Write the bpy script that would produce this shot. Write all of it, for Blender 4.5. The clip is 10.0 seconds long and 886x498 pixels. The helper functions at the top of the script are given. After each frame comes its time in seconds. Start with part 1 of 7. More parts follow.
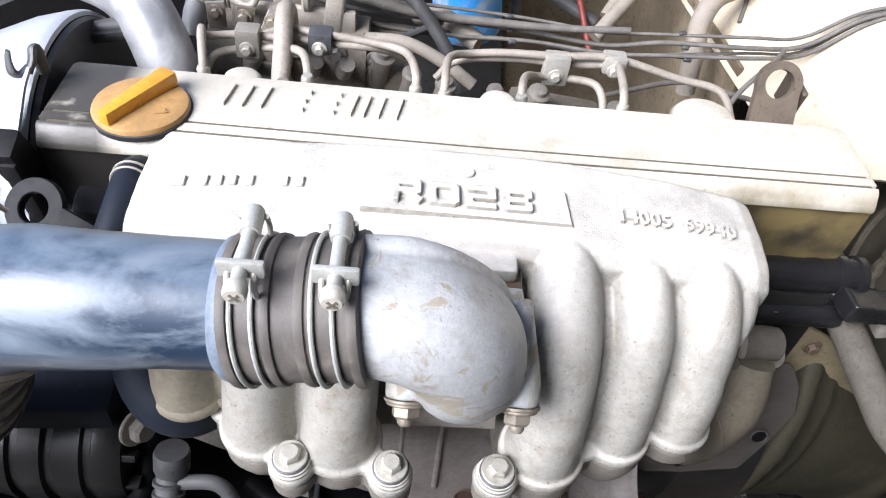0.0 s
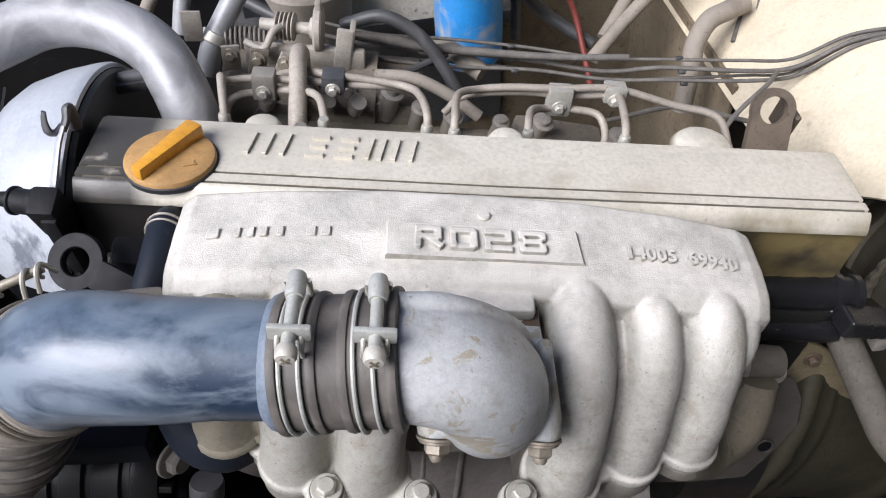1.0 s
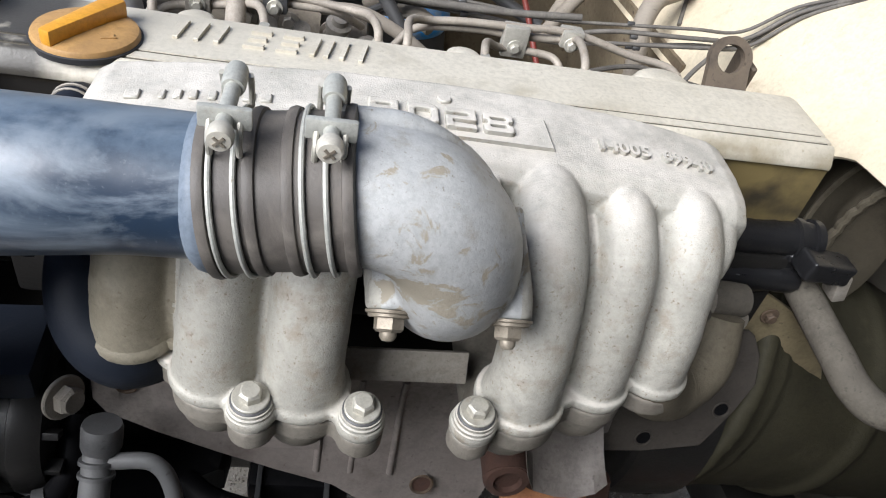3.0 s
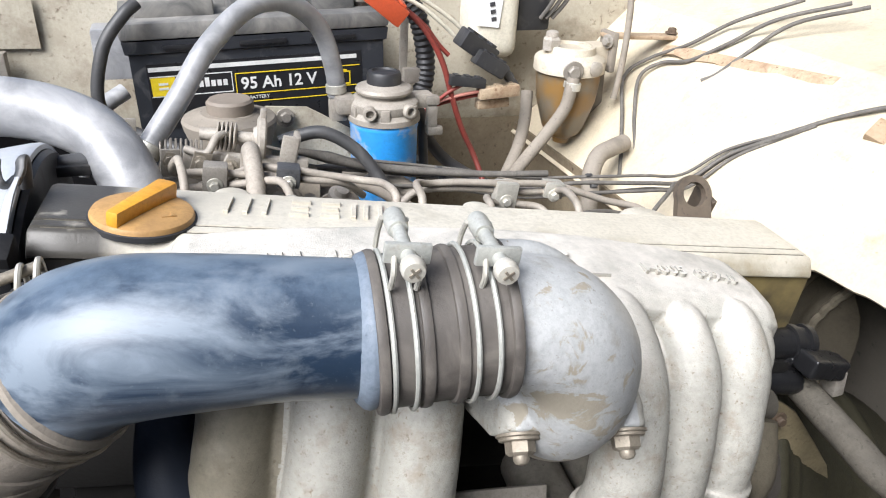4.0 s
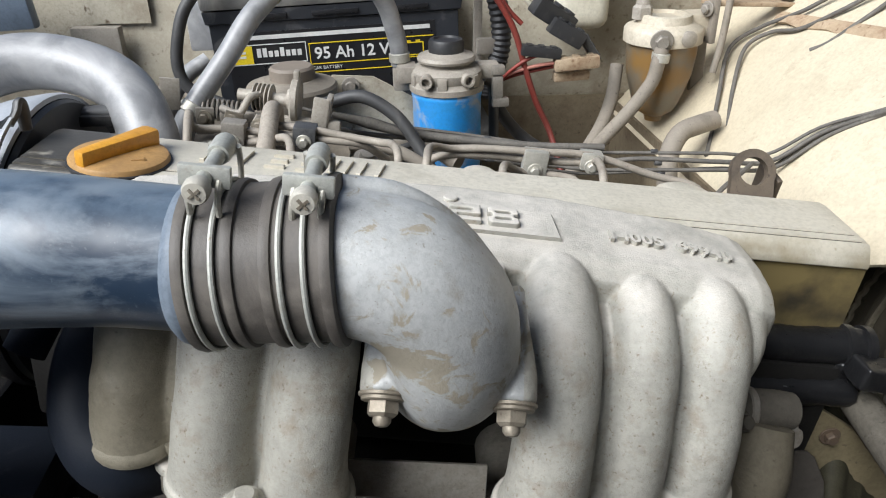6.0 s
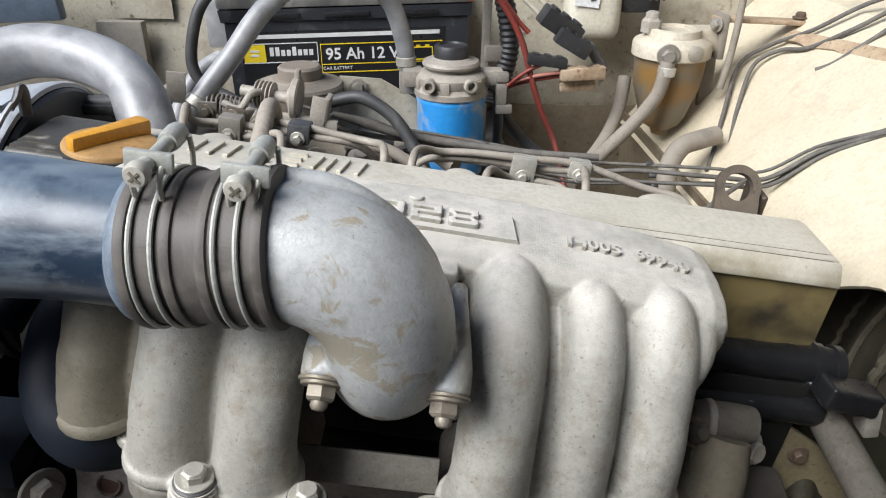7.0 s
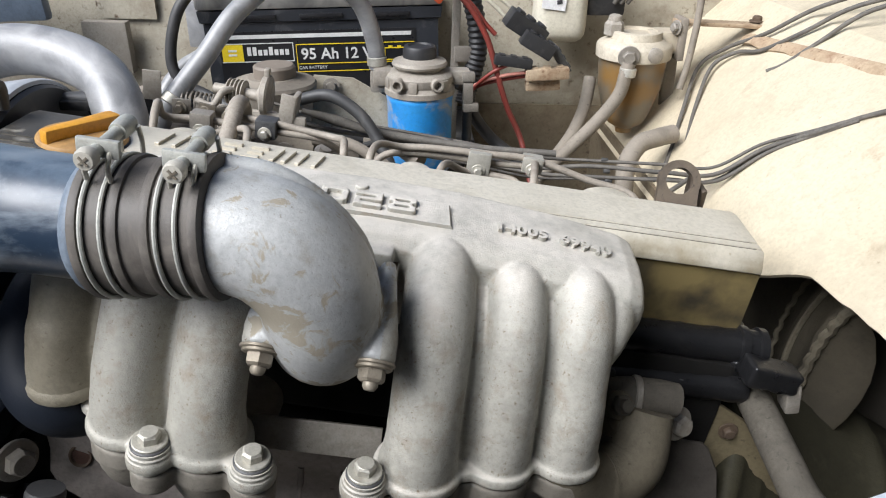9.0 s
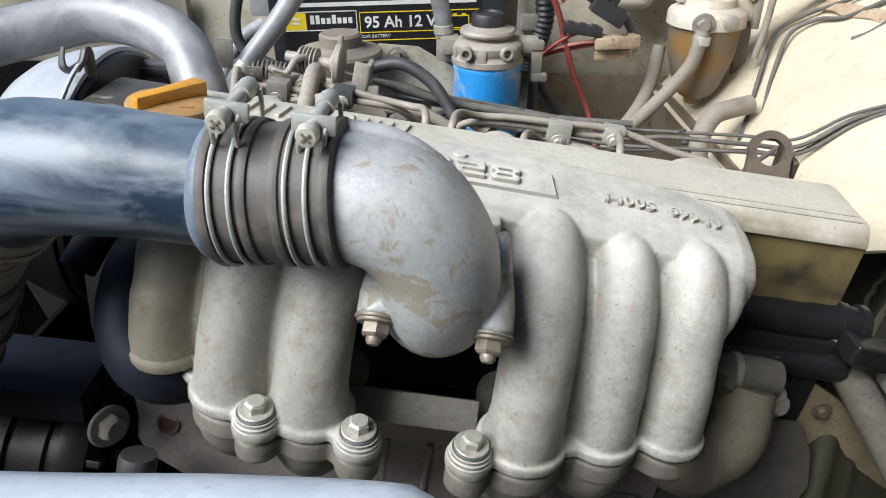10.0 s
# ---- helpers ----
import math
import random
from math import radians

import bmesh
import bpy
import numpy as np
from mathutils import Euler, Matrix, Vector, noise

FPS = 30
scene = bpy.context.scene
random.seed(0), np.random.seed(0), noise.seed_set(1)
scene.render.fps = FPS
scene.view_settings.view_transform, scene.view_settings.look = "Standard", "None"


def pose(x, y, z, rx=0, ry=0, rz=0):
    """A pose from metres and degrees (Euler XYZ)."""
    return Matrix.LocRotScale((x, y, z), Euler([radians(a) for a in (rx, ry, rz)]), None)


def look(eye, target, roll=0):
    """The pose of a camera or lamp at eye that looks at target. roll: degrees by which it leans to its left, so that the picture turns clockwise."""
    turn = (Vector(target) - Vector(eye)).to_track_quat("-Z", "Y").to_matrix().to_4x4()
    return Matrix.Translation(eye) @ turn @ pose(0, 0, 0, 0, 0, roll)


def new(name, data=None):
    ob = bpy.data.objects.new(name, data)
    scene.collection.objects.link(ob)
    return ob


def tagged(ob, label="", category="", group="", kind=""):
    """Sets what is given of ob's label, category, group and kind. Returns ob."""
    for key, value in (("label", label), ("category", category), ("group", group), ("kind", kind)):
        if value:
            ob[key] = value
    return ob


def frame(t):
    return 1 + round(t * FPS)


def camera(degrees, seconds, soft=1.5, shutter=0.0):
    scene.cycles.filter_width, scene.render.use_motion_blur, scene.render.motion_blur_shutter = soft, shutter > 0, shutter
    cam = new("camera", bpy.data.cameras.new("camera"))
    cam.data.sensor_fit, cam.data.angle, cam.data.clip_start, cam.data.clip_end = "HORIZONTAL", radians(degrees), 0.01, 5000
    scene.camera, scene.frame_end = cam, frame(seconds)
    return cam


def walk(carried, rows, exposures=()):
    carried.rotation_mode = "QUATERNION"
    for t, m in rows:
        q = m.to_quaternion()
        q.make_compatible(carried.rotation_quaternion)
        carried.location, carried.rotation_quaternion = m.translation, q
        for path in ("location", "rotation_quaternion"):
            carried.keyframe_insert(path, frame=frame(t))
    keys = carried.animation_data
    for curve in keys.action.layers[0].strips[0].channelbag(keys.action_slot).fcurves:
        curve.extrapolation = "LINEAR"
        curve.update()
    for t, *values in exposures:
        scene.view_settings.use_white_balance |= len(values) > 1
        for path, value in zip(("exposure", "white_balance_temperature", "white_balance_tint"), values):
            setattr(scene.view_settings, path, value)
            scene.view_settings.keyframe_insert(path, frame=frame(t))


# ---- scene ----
cam = camera(62.60, 10.0, soft=1.1)
PATH = [
    (0, (-0.0121, -0.3187, 1.3536), (0.0707, 1.0567, -0.0960), -2.09),
    (0.5, (-0.0236, -0.3168, 1.3954), (-0.0740, 1.0668, -0.0479), -8.64),
    (1, (-0.0251, -0.3169, 1.3963), (0.0616, 1.0544, -0.0569), -3.82),
    (1.5, (-0.0261, -0.3248, 1.3722), (0.0639, 0.9018, -0.2049), -1.59),
    (2, (-0.0200, -0.3285, 1.3385), (0.0745, 0.8759, -0.2553), -1.15),
    (2.2, (-0.0142, -0.3343, 1.3201), (0.0495, 0.8894, -0.2605), -3.04),
    (3.3, (-0.0926, -0.3727, 1.2661), (0.3429, 1.2297, 0.1513), 4.48),
    (3.5, (-0.1273, -0.3856, 1.2625), (0.4240, 1.2680, 0.2818), 1.61),
    (4, (-0.1701, -0.3591, 1.2662), (0.4620, 1.2960, 0.3384), 2.71),
    (4.5, (-0.1133, -0.3808, 1.2697), (0.2730, 1.3556, 0.3555), 6.31),
    (5, (-0.0470, -0.3887, 1.2530), (0.2398, 1.3789, 0.3623), 5.22),
    (5.5, (-0.0072, -0.3962, 1.2294), (0.1731, 1.3535, 0.2775), 4.18),
    (6, (-0.0213, -0.3776, 1.2312), (0.1603, 1.3746, 0.2843), -0.96),
    (6.2, (-0.0125, -0.3861, 1.2334), (0.2132, 1.3585, 0.2819), -1.46),
    (7.3, (0.0310, -0.3999, 1.2321), (0.0892, 1.3707, 0.3040), 1.54),
    (7.5, (0.0386, -0.4059, 1.2275), (0.1098, 1.3542, 0.2802), 2.43),
    (8, (0.0515, -0.4142, 1.2397), (0.1379, 1.3617, 0.3240), 2.44),
    (8.5, (0.0538, -0.4226, 1.2391), (0.1438, 1.3461, 0.3098), 2.42),
    (9, (0.0575, -0.4383, 1.2425), (0.1663, 1.3287, 0.3121), 0.95),
    (9.5, (0.0292, -0.4407, 1.2396), (0.0273, 1.3195, 0.2900), -0.22),
    (10, (0.0080, -0.4271, 1.2337), (0.0379, 1.3091, 0.2413), 0.27),
]
EXPOSURES = [(0, 0.94, 5850, 15), (0.5, 0.52, 5850, 16), (1, 0.28, 5950, 15), (2, 0.14, 6000, 10), (3.5, 0.58, 6050, 11), (4, 0.68, 6050, 11), (5, 0.36, 6100, 12), (6, 0.20, 6050, 8), (8, 0.26, 6050, 10), (9, 0.26, 6050, 10), (10, 0.32, 5950, 8)]
walk(cam, [(t, look(eye, target, roll)) for t, eye, target, roll in PATH], EXPOSURES)

# ---- world and light ----
world = bpy.data.worlds.new("world")
scene.world = world
world.use_nodes = True
wn, wl = world.node_tree.nodes, world.node_tree.links
sky = wn.new("ShaderNodeTexSky")
sky.sky_type = "NISHITA"
sky.sun_disc = False
sky.sun_elevation, sky.sun_rotation = radians(45), radians(-125)
sky.air_density, sky.dust_density = 1.0, 3.0
wl.new(sky.outputs[0], wn["Background"].inputs[0])
wn["Background"].inputs[1].default_value = 0.095
sun = new("sun", bpy.data.lights.new("sun", "SUN"))
sun.data.energy, sun.data.angle, sun.data.color = 5.0, radians(40), (1.0, 0.98, 0.95)
sun.matrix_world = look((-1.6, -1.0, 3.05), (0.1, 0.2, 1.0))


# ---- materials ----
def material(name, base, rough=0.5, metal=0.0, second=None, scale=40.0, amount=0.5, spots=None, spot_scale=150.0,
             spot_at=0.62, bump=0.15, bump_scale=600.0, coat=0.0, dust=None, dust_at=0.5, dust_scale=14.0, sharp=0.12, spec=0.5, streak=1.0, patch=None, lit_top=None):
    """Procedural surface: base mottled with second, pits or specks of spots, a dust film of its own shape, and grain relief."""
    m = bpy.data.materials.new(name)
    m.use_nodes = True
    n, l = m.node_tree.nodes, m.node_tree.links
    b = n["Principled BSDF"]
    b.inputs["Roughness"].default_value, b.inputs["Metallic"].default_value = rough, metal
    b.inputs["Coat Weight"].default_value, b.inputs["Coat Roughness"].default_value = coat, 0.38
    b.inputs["Specular IOR Level"].default_value = spec
    co = n.new("ShaderNodeTexCoord").outputs["Object"]

    def noisy(s, detail=6.0, distort=0.0, roughness=0.55):
        t = n.new("ShaderNodeTexNoise")
        t.inputs["Scale"].default_value, t.inputs["Detail"].default_value = s, detail
        t.inputs["Distortion"].default_value, t.inputs["Roughness"].default_value = distort, roughness
        l.new(co, t.inputs["Vector"])
        return t.outputs["Fac"]

    def ramp(f, a, c):
        r = n.new("ShaderNodeMapRange")
        r.inputs["From Min"].default_value, r.inputs["From Max"].default_value = a, c
        l.new(f, r.inputs["Value"])
        return r.outputs["Result"]

    def mix(f, a, c):
        x = n.new("ShaderNodeMix")
        x.data_type = "RGBA"
        l.new(f, x.inputs["Factor"])
        for socket, v in ((x.inputs[6], a), (x.inputs[7], c)):
            if isinstance(v, tuple):
                socket.default_value = (*v, 1)
            else:
                l.new(v, socket)
        return x.outputs[2]

    second = second or tuple(v * 0.75 for v in base)
    colour = mix(ramp(noisy(scale), 0.5 - amount * 0.4, 0.5 + amount * 0.4), base, second)
    fine = noisy(max(scale * 7, 220), 5.0, 0.0, 0.7)
    colour = mix(ramp(fine, 0.44, 0.95), colour, tuple(v * 0.66 for v in second))
    colour = mix(ramp(noisy(scale * 0.35, 5.0, 0.4), 0.42, 0.75), colour, tuple(v * 0.86 for v in second))
    colour = mix(ramp(noisy(scale * 2.4, 12.0, 0.0, 0.74), 0.50, 0.72), colour, tuple(v * 0.80 for v in second))
    if spots:
        blot = n.new("ShaderNodeMapRange")
        blot.inputs["From Min"].default_value, blot.inputs["From Max"].default_value, blot.inputs["To Max"].default_value = spot_at - 0.05, spot_at + 0.16, 0.75
        l.new(noisy(spot_scale * 0.22, 10.0, 0.0, 0.66), blot.inputs["Value"])
        colour = mix(blot.outputs["Result"], colour, spots)
        fleck = n.new("ShaderNodeMapRange")
        fleck.inputs["From Min"].default_value, fleck.inputs["From Max"].default_value, fleck.inputs["To Max"].default_value = spot_at + 0.06, spot_at + 0.16, 0.6
        l.new(noisy(spot_scale * 1.1, 5.0, 0.0, 0.7), fleck.inputs["Value"])
        colour = mix(fleck.outputs["Result"], colour, tuple(v * 0.7 for v in spots))
        colour = mix(ramp(noisy(spot_scale * 1.6, 3.0), spot_at + 0.04, spot_at + 0.2), colour, tuple(v * 0.8 for v in spots))
    # Paler up-facing faces: light from above painted in, broken up like thin dust.
    if lit_top:
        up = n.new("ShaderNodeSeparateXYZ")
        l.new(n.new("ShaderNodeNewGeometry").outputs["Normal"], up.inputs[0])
        top_mask = n.new("ShaderNodeMath")
        top_mask.operation = "MULTIPLY"
        l.new(ramp(up.outputs["Z"], 0.55, 0.95), top_mask.inputs[0])
        l.new(ramp(noisy(scale * 1.7, 9.0, 0.0, 0.7), 0.30, 0.58), top_mask.inputs[1])
        colour = mix(top_mask.outputs[0], colour, lit_top)
    rough_out = None
    if dust:
        field = noisy(dust_scale, 8.0, 0.8, 0.62)
        if streak != 1.0:
            long = n.new("ShaderNodeMapping")
            long.inputs["Scale"].default_value = (streak, 1, 1)
            l.new(co, long.inputs["Vector"])
            l.new(long.outputs[0], field.node.inputs["Vector"])
        for px, py, pz, reach in patch or ():
            far = n.new("ShaderNodeVectorMath")
            far.operation = "DISTANCE"
            far.inputs[1].default_value = (px, py, pz)
            l.new(co, far.inputs[0])
            near = n.new("ShaderNodeMapRange")
            near.inputs["From Min"].default_value, near.inputs["From Max"].default_value = reach, reach * 0.3
            near.inputs["To Max"].default_value = 0.19
            l.new(far.outputs["Value"], near.inputs["Value"])
            plus = n.new("ShaderNodeMath")
            l.new(field, plus.inputs[0])
            l.new(near.outputs[0], plus.inputs[1])
            field = plus.outputs[0]
        mask = ramp(field, dust_at - sharp, dust_at + sharp)
        colour = mix(mask, colour, dust)
        r = n.new("ShaderNodeMapRange")
        r.inputs["To Min"].default_value, r.inputs["To Max"].default_value = rough, min(0.9, rough + 0.3)
        l.new(mask, r.inputs["Value"])
        rough_out = r.outputs["Result"]
    else:
        r = n.new("ShaderNodeMapRange")
        r.inputs["To Min"].default_value, r.inputs["To Max"].default_value = max(0.05, rough - 0.12), min(1.0, rough + 0.15)
        l.new(noisy(scale * 2.3), r.inputs["Value"])
        rough_out = r.outputs["Result"]
    l.new(rough_out, b.inputs["Roughness"])
    l.new(colour, b.inputs["Base Color"])
    if bump:
        bp = n.new("ShaderNodeBump")
        bp.inputs["Strength"].default_value, bp.inputs["Distance"].default_value = bump, 0.0006
        add = n.new("ShaderNodeMath")
        add.operation = "MULTIPLY_ADD"
        add.inputs[1].default_value = 0.5
        l.new(noisy(bump_scale * 0.22, 4.0), add.inputs[0])
        l.new(noisy(bump_scale, 5.0), add.inputs[2])
        l.new(add.outputs[0], bp.inputs["Height"])
        l.new(bp.outputs["Normal"], b.inputs["Normal"])
    return m


# The casting's tops carry a paler tone for the light on them.
CAST = material("cast_aluminium", (0.495, 0.477, 0.422), 0.54, 0.1, (0.365, 0.353, 0.31), 15, 0.7, (0.24, 0.19, 0.13), 240, 0.57, 0.7, 900, spec=0.4, lit_top=(0.63, 0.592, 0.53))
CAST_BROWN = material("oil_tanned_aluminium", (0.30, 0.275, 0.215), 0.5, 0.1, (0.21, 0.185, 0.135), 20, 0.8, (0.13, 0.10, 0.065), 150, 0.6, 0.5, 700)
CAST_DARK = material("cast_aluminium_dirty", (0.30, 0.28, 0.24), 0.6, 0.15, (0.2, 0.18, 0.15), 30, 0.7, (0.1, 0.08, 0.06), 160, 0.62, 0.5, 700)
ELBOW = material("weathered_elbow_casting", (0.53, 0.535, 0.525), 0.45, 0.12, (0.43, 0.437, 0.432), 36, 0.8, (0.27, 0.24, 0.19), 330, 0.595, 0.45, 500, 0, (0.335, 0.30, 0.235), 0.63, 60, 0.03, patch=((-0.028, -0.258, 0.024, 0.036), (0.030, -0.205, 0.0, 0.045), (-0.060, -0.225, -0.015, 0.035), (-0.012, -0.235, -0.030, 0.030)))
OIL_STREAKED = material("oil_streaked_alloy", (0.185, 0.145, 0.062), 0.42, 0.0, (0.075, 0.056, 0.026), 26, 0.9, (0.035, 0.026, 0.015), 70, 0.585, 0.3, 400, spec=0.4)
GROOVE_SHADE = material("groove_shade_brown", (0.15, 0.135, 0.105), 0.85, 0.0, (0.09, 0.08, 0.06), 90, 0.9)
COVER = material("valve_cover_alloy", (0.70, 0.655, 0.555), 0.42, 0.1, (0.55, 0.51, 0.42), 11, 0.8, (0.40, 0.35, 0.25), 110, 0.61, 0.3, 500)


def oil_and_shade(m):
    """Old oil in blotches on the cover's rear end and front wall, plus painted wall shade."""
    n, l = m.node_tree.nodes, m.node_tree.links
    b = n["Principled BSDF"]
    colour = b.inputs["Base Color"].links[0].from_socket
    co = n.new("ShaderNodeTexCoord").outputs["Object"]
    xyz = n.new("ShaderNodeSeparateXYZ")
    l.new(co, xyz.inputs[0])
    t = n.new("ShaderNodeTexNoise")
    t.inputs["Scale"].default_value, t.inputs["Detail"].default_value = 26, 8
    l.new(co, t.inputs["Vector"])

    def span(v, a, c):
        r = n.new("ShaderNodeMapRange")
        r.inputs["From Min"].default_value, r.inputs["From Max"].default_value = a, c
        l.new(v, r.inputs["Value"])
        return r.outputs["Result"]

    def op(kind, a, c):
        k = n.new("ShaderNodeMath")
        k.operation = kind
        for i, v in enumerate((a, c)):
            if isinstance(v, float):
                k.inputs[i].default_value = v
            else:
                l.new(v, k.inputs[i])
        return k.outputs[0]

    wall = span(xyz.outputs["Z"], -0.014, -0.022)
    blotch = span(t.outputs["Fac"], 0.12, 0.34)
    rear_lip = op("MULTIPLY", span(xyz.outputs["X"], 0.15, 0.22), op("MULTIPLY", span(xyz.outputs["Y"], -0.030, -0.040), span(t.outputs["Fac"], 0.30, 0.85)))
    front_end = op("MULTIPLY", op("MULTIPLY", span(xyz.outputs["X"], -0.252, -0.276), span(t.outputs["Fac"], 0.22, 0.36)), 0.92)
    mask = op("MAXIMUM", op("MAXIMUM", op("MULTIPLY", wall, blotch), rear_lip), front_end)
    x = n.new("ShaderNodeMix")
    x.data_type = "RGBA"
    l.new(mask, x.inputs["Factor"])
    l.new(colour, x.inputs[6])
    tint = n.new("ShaderNodeMix")
    tint.data_type = "RGBA"
    l.new(op("MULTIPLY", span(xyz.outputs["X"], -0.05, 0.25), span(t.outputs["Fac"], 0.3, 0.6)), tint.inputs["Factor"])
    tint.inputs[6].default_value, tint.inputs[7].default_value = (0.022, 0.02, 0.018, 1), (0.165, 0.128, 0.055, 1)
    l.new(tint.outputs[2], x.inputs[7])
    l.new(x.outputs[2], b.inputs["Base Color"])


oil_and_shade(COVER)
oil_and_shade(OIL_STREAKED)


def spilled(m, most):
    """A wide black oil stain on the ground under the sump, with a ragged rim."""
    n, l = m.node_tree.nodes, m.node_tree.links
    b = n["Principled BSDF"]
    colour = b.inputs["Base Color"].links[0].from_socket
    co = n.new("ShaderNodeTexCoord").outputs["Object"]
    far = n.new("ShaderNodeVectorMath")
    far.operation = "DISTANCE"
    far.inputs[1].default_value = (0.24, 0.20, 0.0)
    l.new(co, far.inputs[0])
    t = n.new("ShaderNodeTexNoise")
    t.inputs["Scale"].default_value, t.inputs["Detail"].default_value = 7, 8
    l.new(co, t.inputs["Vector"])
    add = n.new("ShaderNodeMath")
    add.operation = "MULTIPLY_ADD"
    add.inputs[1].default_value = -0.45
    l.new(t.outputs["Fac"], add.inputs[0])
    l.new(far.outputs["Value"], add.inputs[2])
    r = n.new("ShaderNodeMapRange")
    r.inputs["From Min"].default_value, r.inputs["From Max"].default_value = 0.20, 0.08
    r.inputs["To Max"].default_value = most
    l.new(add.outputs[0], r.inputs["Value"])
    x = n.new("ShaderNodeMix")
    x.data_type = "RGBA"
    l.new(r.outputs[0], x.inputs["Factor"])
    l.new(colour, x.inputs[6])
    x.inputs[7].default_value = (0.055, 0.047, 0.042, 1)
    l.new(x.outputs[2], b.inputs["Base Color"])


LETTER = material("raised_letter_alloy", (0.60, 0.57, 0.50), 0.45, 0.2, (0.50, 0.47, 0.4), 60, 0.6)
PALE_RIM = material("dusty_blue_rim", (0.21, 0.245, 0.29), 0.55, 0.0, (0.11, 0.14, 0.18), 40, 0.8, (0.07, 0.09, 0.12), 120, 0.62, 0.3, 500)
# The pipe's upper half is painted milkier, sky glare and dust together.
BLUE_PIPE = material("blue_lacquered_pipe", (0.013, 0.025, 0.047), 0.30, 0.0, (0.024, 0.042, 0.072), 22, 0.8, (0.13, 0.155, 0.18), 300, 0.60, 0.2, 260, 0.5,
                     (0.155, 0.19, 0.23), 0.535, 28, 0.085, streak=0.45, lit_top=(0.10, 0.135, 0.18))
RUBBER = material("ribbed_rubber", (0.06, 0.053, 0.047), 0.55, 0.0, (0.10, 0.088, 0.076), 30, 0.8, None, 0, 0, 0.3, 700, 0, (0.16, 0.142, 0.122), 0.60, 25, 0.12)
HOSE = material("dusty_rubber_hose", (0.162, 0.165, 0.173), 0.38, 0.0, (0.247, 0.250, 0.255), 22, 0.8, (0.30, 0.29, 0.275), 120, 0.60, 0.35, 500, 0.5, (0.36, 0.36, 0.365), 0.55, 20, 0.14)
HOSE_TAN = material("clay_dusted_hose", (0.20, 0.175, 0.142), 0.75, 0.0, (0.28, 0.245, 0.20), 60, 0.8, (0.10, 0.085, 0.068), 120, 0.60, 0.6, 500)
BLACK = material("black_plastic", (0.013, 0.013, 0.014), 0.5, 0.0, (0.035, 0.035, 0.037), 30, 0.8, None, 0, 0, 0.2, 500, 0, (0.09, 0.085, 0.08), 0.66, 30, 0.1)
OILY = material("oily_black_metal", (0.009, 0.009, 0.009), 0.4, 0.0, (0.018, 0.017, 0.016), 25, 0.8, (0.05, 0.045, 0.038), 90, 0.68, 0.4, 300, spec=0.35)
DARKMETAL = material("grimy_dark_metal", (0.07, 0.072, 0.078), 0.5, 0.4, (0.12, 0.12, 0.12), 22, 0.8, (0.03, 0.03, 0.03), 80, 0.6, 0.4, 400)
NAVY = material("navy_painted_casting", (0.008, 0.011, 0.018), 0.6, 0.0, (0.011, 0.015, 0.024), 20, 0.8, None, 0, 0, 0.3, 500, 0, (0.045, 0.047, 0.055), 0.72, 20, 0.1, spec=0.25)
YELLOW = material("yellow_plastic", (0.72, 0.36, 0.03), 0.4, 0.0, (0.6, 0.28, 0.03), 40, 0.6, (0.32, 0.17, 0.05), 130, 0.64, 0.2, 600)
YELLOW_DIRTY = material("grimy_yellow_plastic", (0.52, 0.31, 0.11), 0.55, 0.0, (0.36, 0.21, 0.08), 45, 0.9, (0.22, 0.13, 0.06), 110, 0.62, 0.3, 600)
ZINC = material("zinc_plated_steel", (0.58, 0.56, 0.50), 0.5, 0.45, (0.45, 0.43, 0.37), 90, 0.7, (0.25, 0.2, 0.14), 300, 0.66, 0.2, 900)
ZINC_TAN = material("tarnished_zinc", (0.36, 0.325, 0.265), 0.5, 0.45, (0.25, 0.215, 0.165), 120, 0.8, (0.13, 0.09, 0.06), 200, 0.6, 0.3, 900)
ZINC_GREEN = material("pale_plated_steel", (0.52, 0.52, 0.475), 0.5, 0.35, (0.42, 0.42, 0.38), 90, 0.7, (0.30, 0.24, 0.17), 260, 0.62, 0.3, 900)
STEEL_DULL = material("dull_steel", (0.36, 0.335, 0.295), 0.5, 0.3, (0.26, 0.235, 0.20), 60, 0.8, (0.14, 0.1, 0.07), 200, 0.62, 0.5, 700)
TUBE_STEEL = material("dusty_steel_line", (0.42, 0.375, 0.315), 0.6, 0.1, (0.30, 0.265, 0.22), 60, 0.8, (0.16, 0.13, 0.105), 150, 0.60, 0.4, 700)
RUST = material("rusted_iron", (0.40, 0.185, 0.08), 0.85, 0.0, (0.26, 0.11, 0.048), 30, 0.9, (0.10, 0.05, 0.035), 120, 0.6, 0.9, 400)
SKIRT = material("scorched_steel_skirt", (0.22, 0.20, 0.18), 0.6, 0.2, (0.13, 0.115, 0.105), 20, 0.9, (0.06, 0.045, 0.038), 90, 0.6, 0.4, 500)
RUST_PIT = material("rusty_pit", (0.040, 0.020, 0.015), 0.85, 0.0, (0.075, 0.036, 0.024), 120, 0.9, (0.02, 0.014, 0.012), 200, 0.6, 0.8, 500)
RUST_DARK = material("dark_rusted_steel", (0.075, 0.06, 0.05), 0.7, 0.2, (0.14, 0.095, 0.06), 40, 0.9, (0.05, 0.04, 0.035), 140, 0.6, 0.6, 500)
SHIELD = material("stained_heat_shield", (0.33, 0.30, 0.275), 0.55, 0.2, (0.19, 0.165, 0.152), 14, 0.9, (0.08, 0.058, 0.048), 90, 0.61, 0.4, 500)
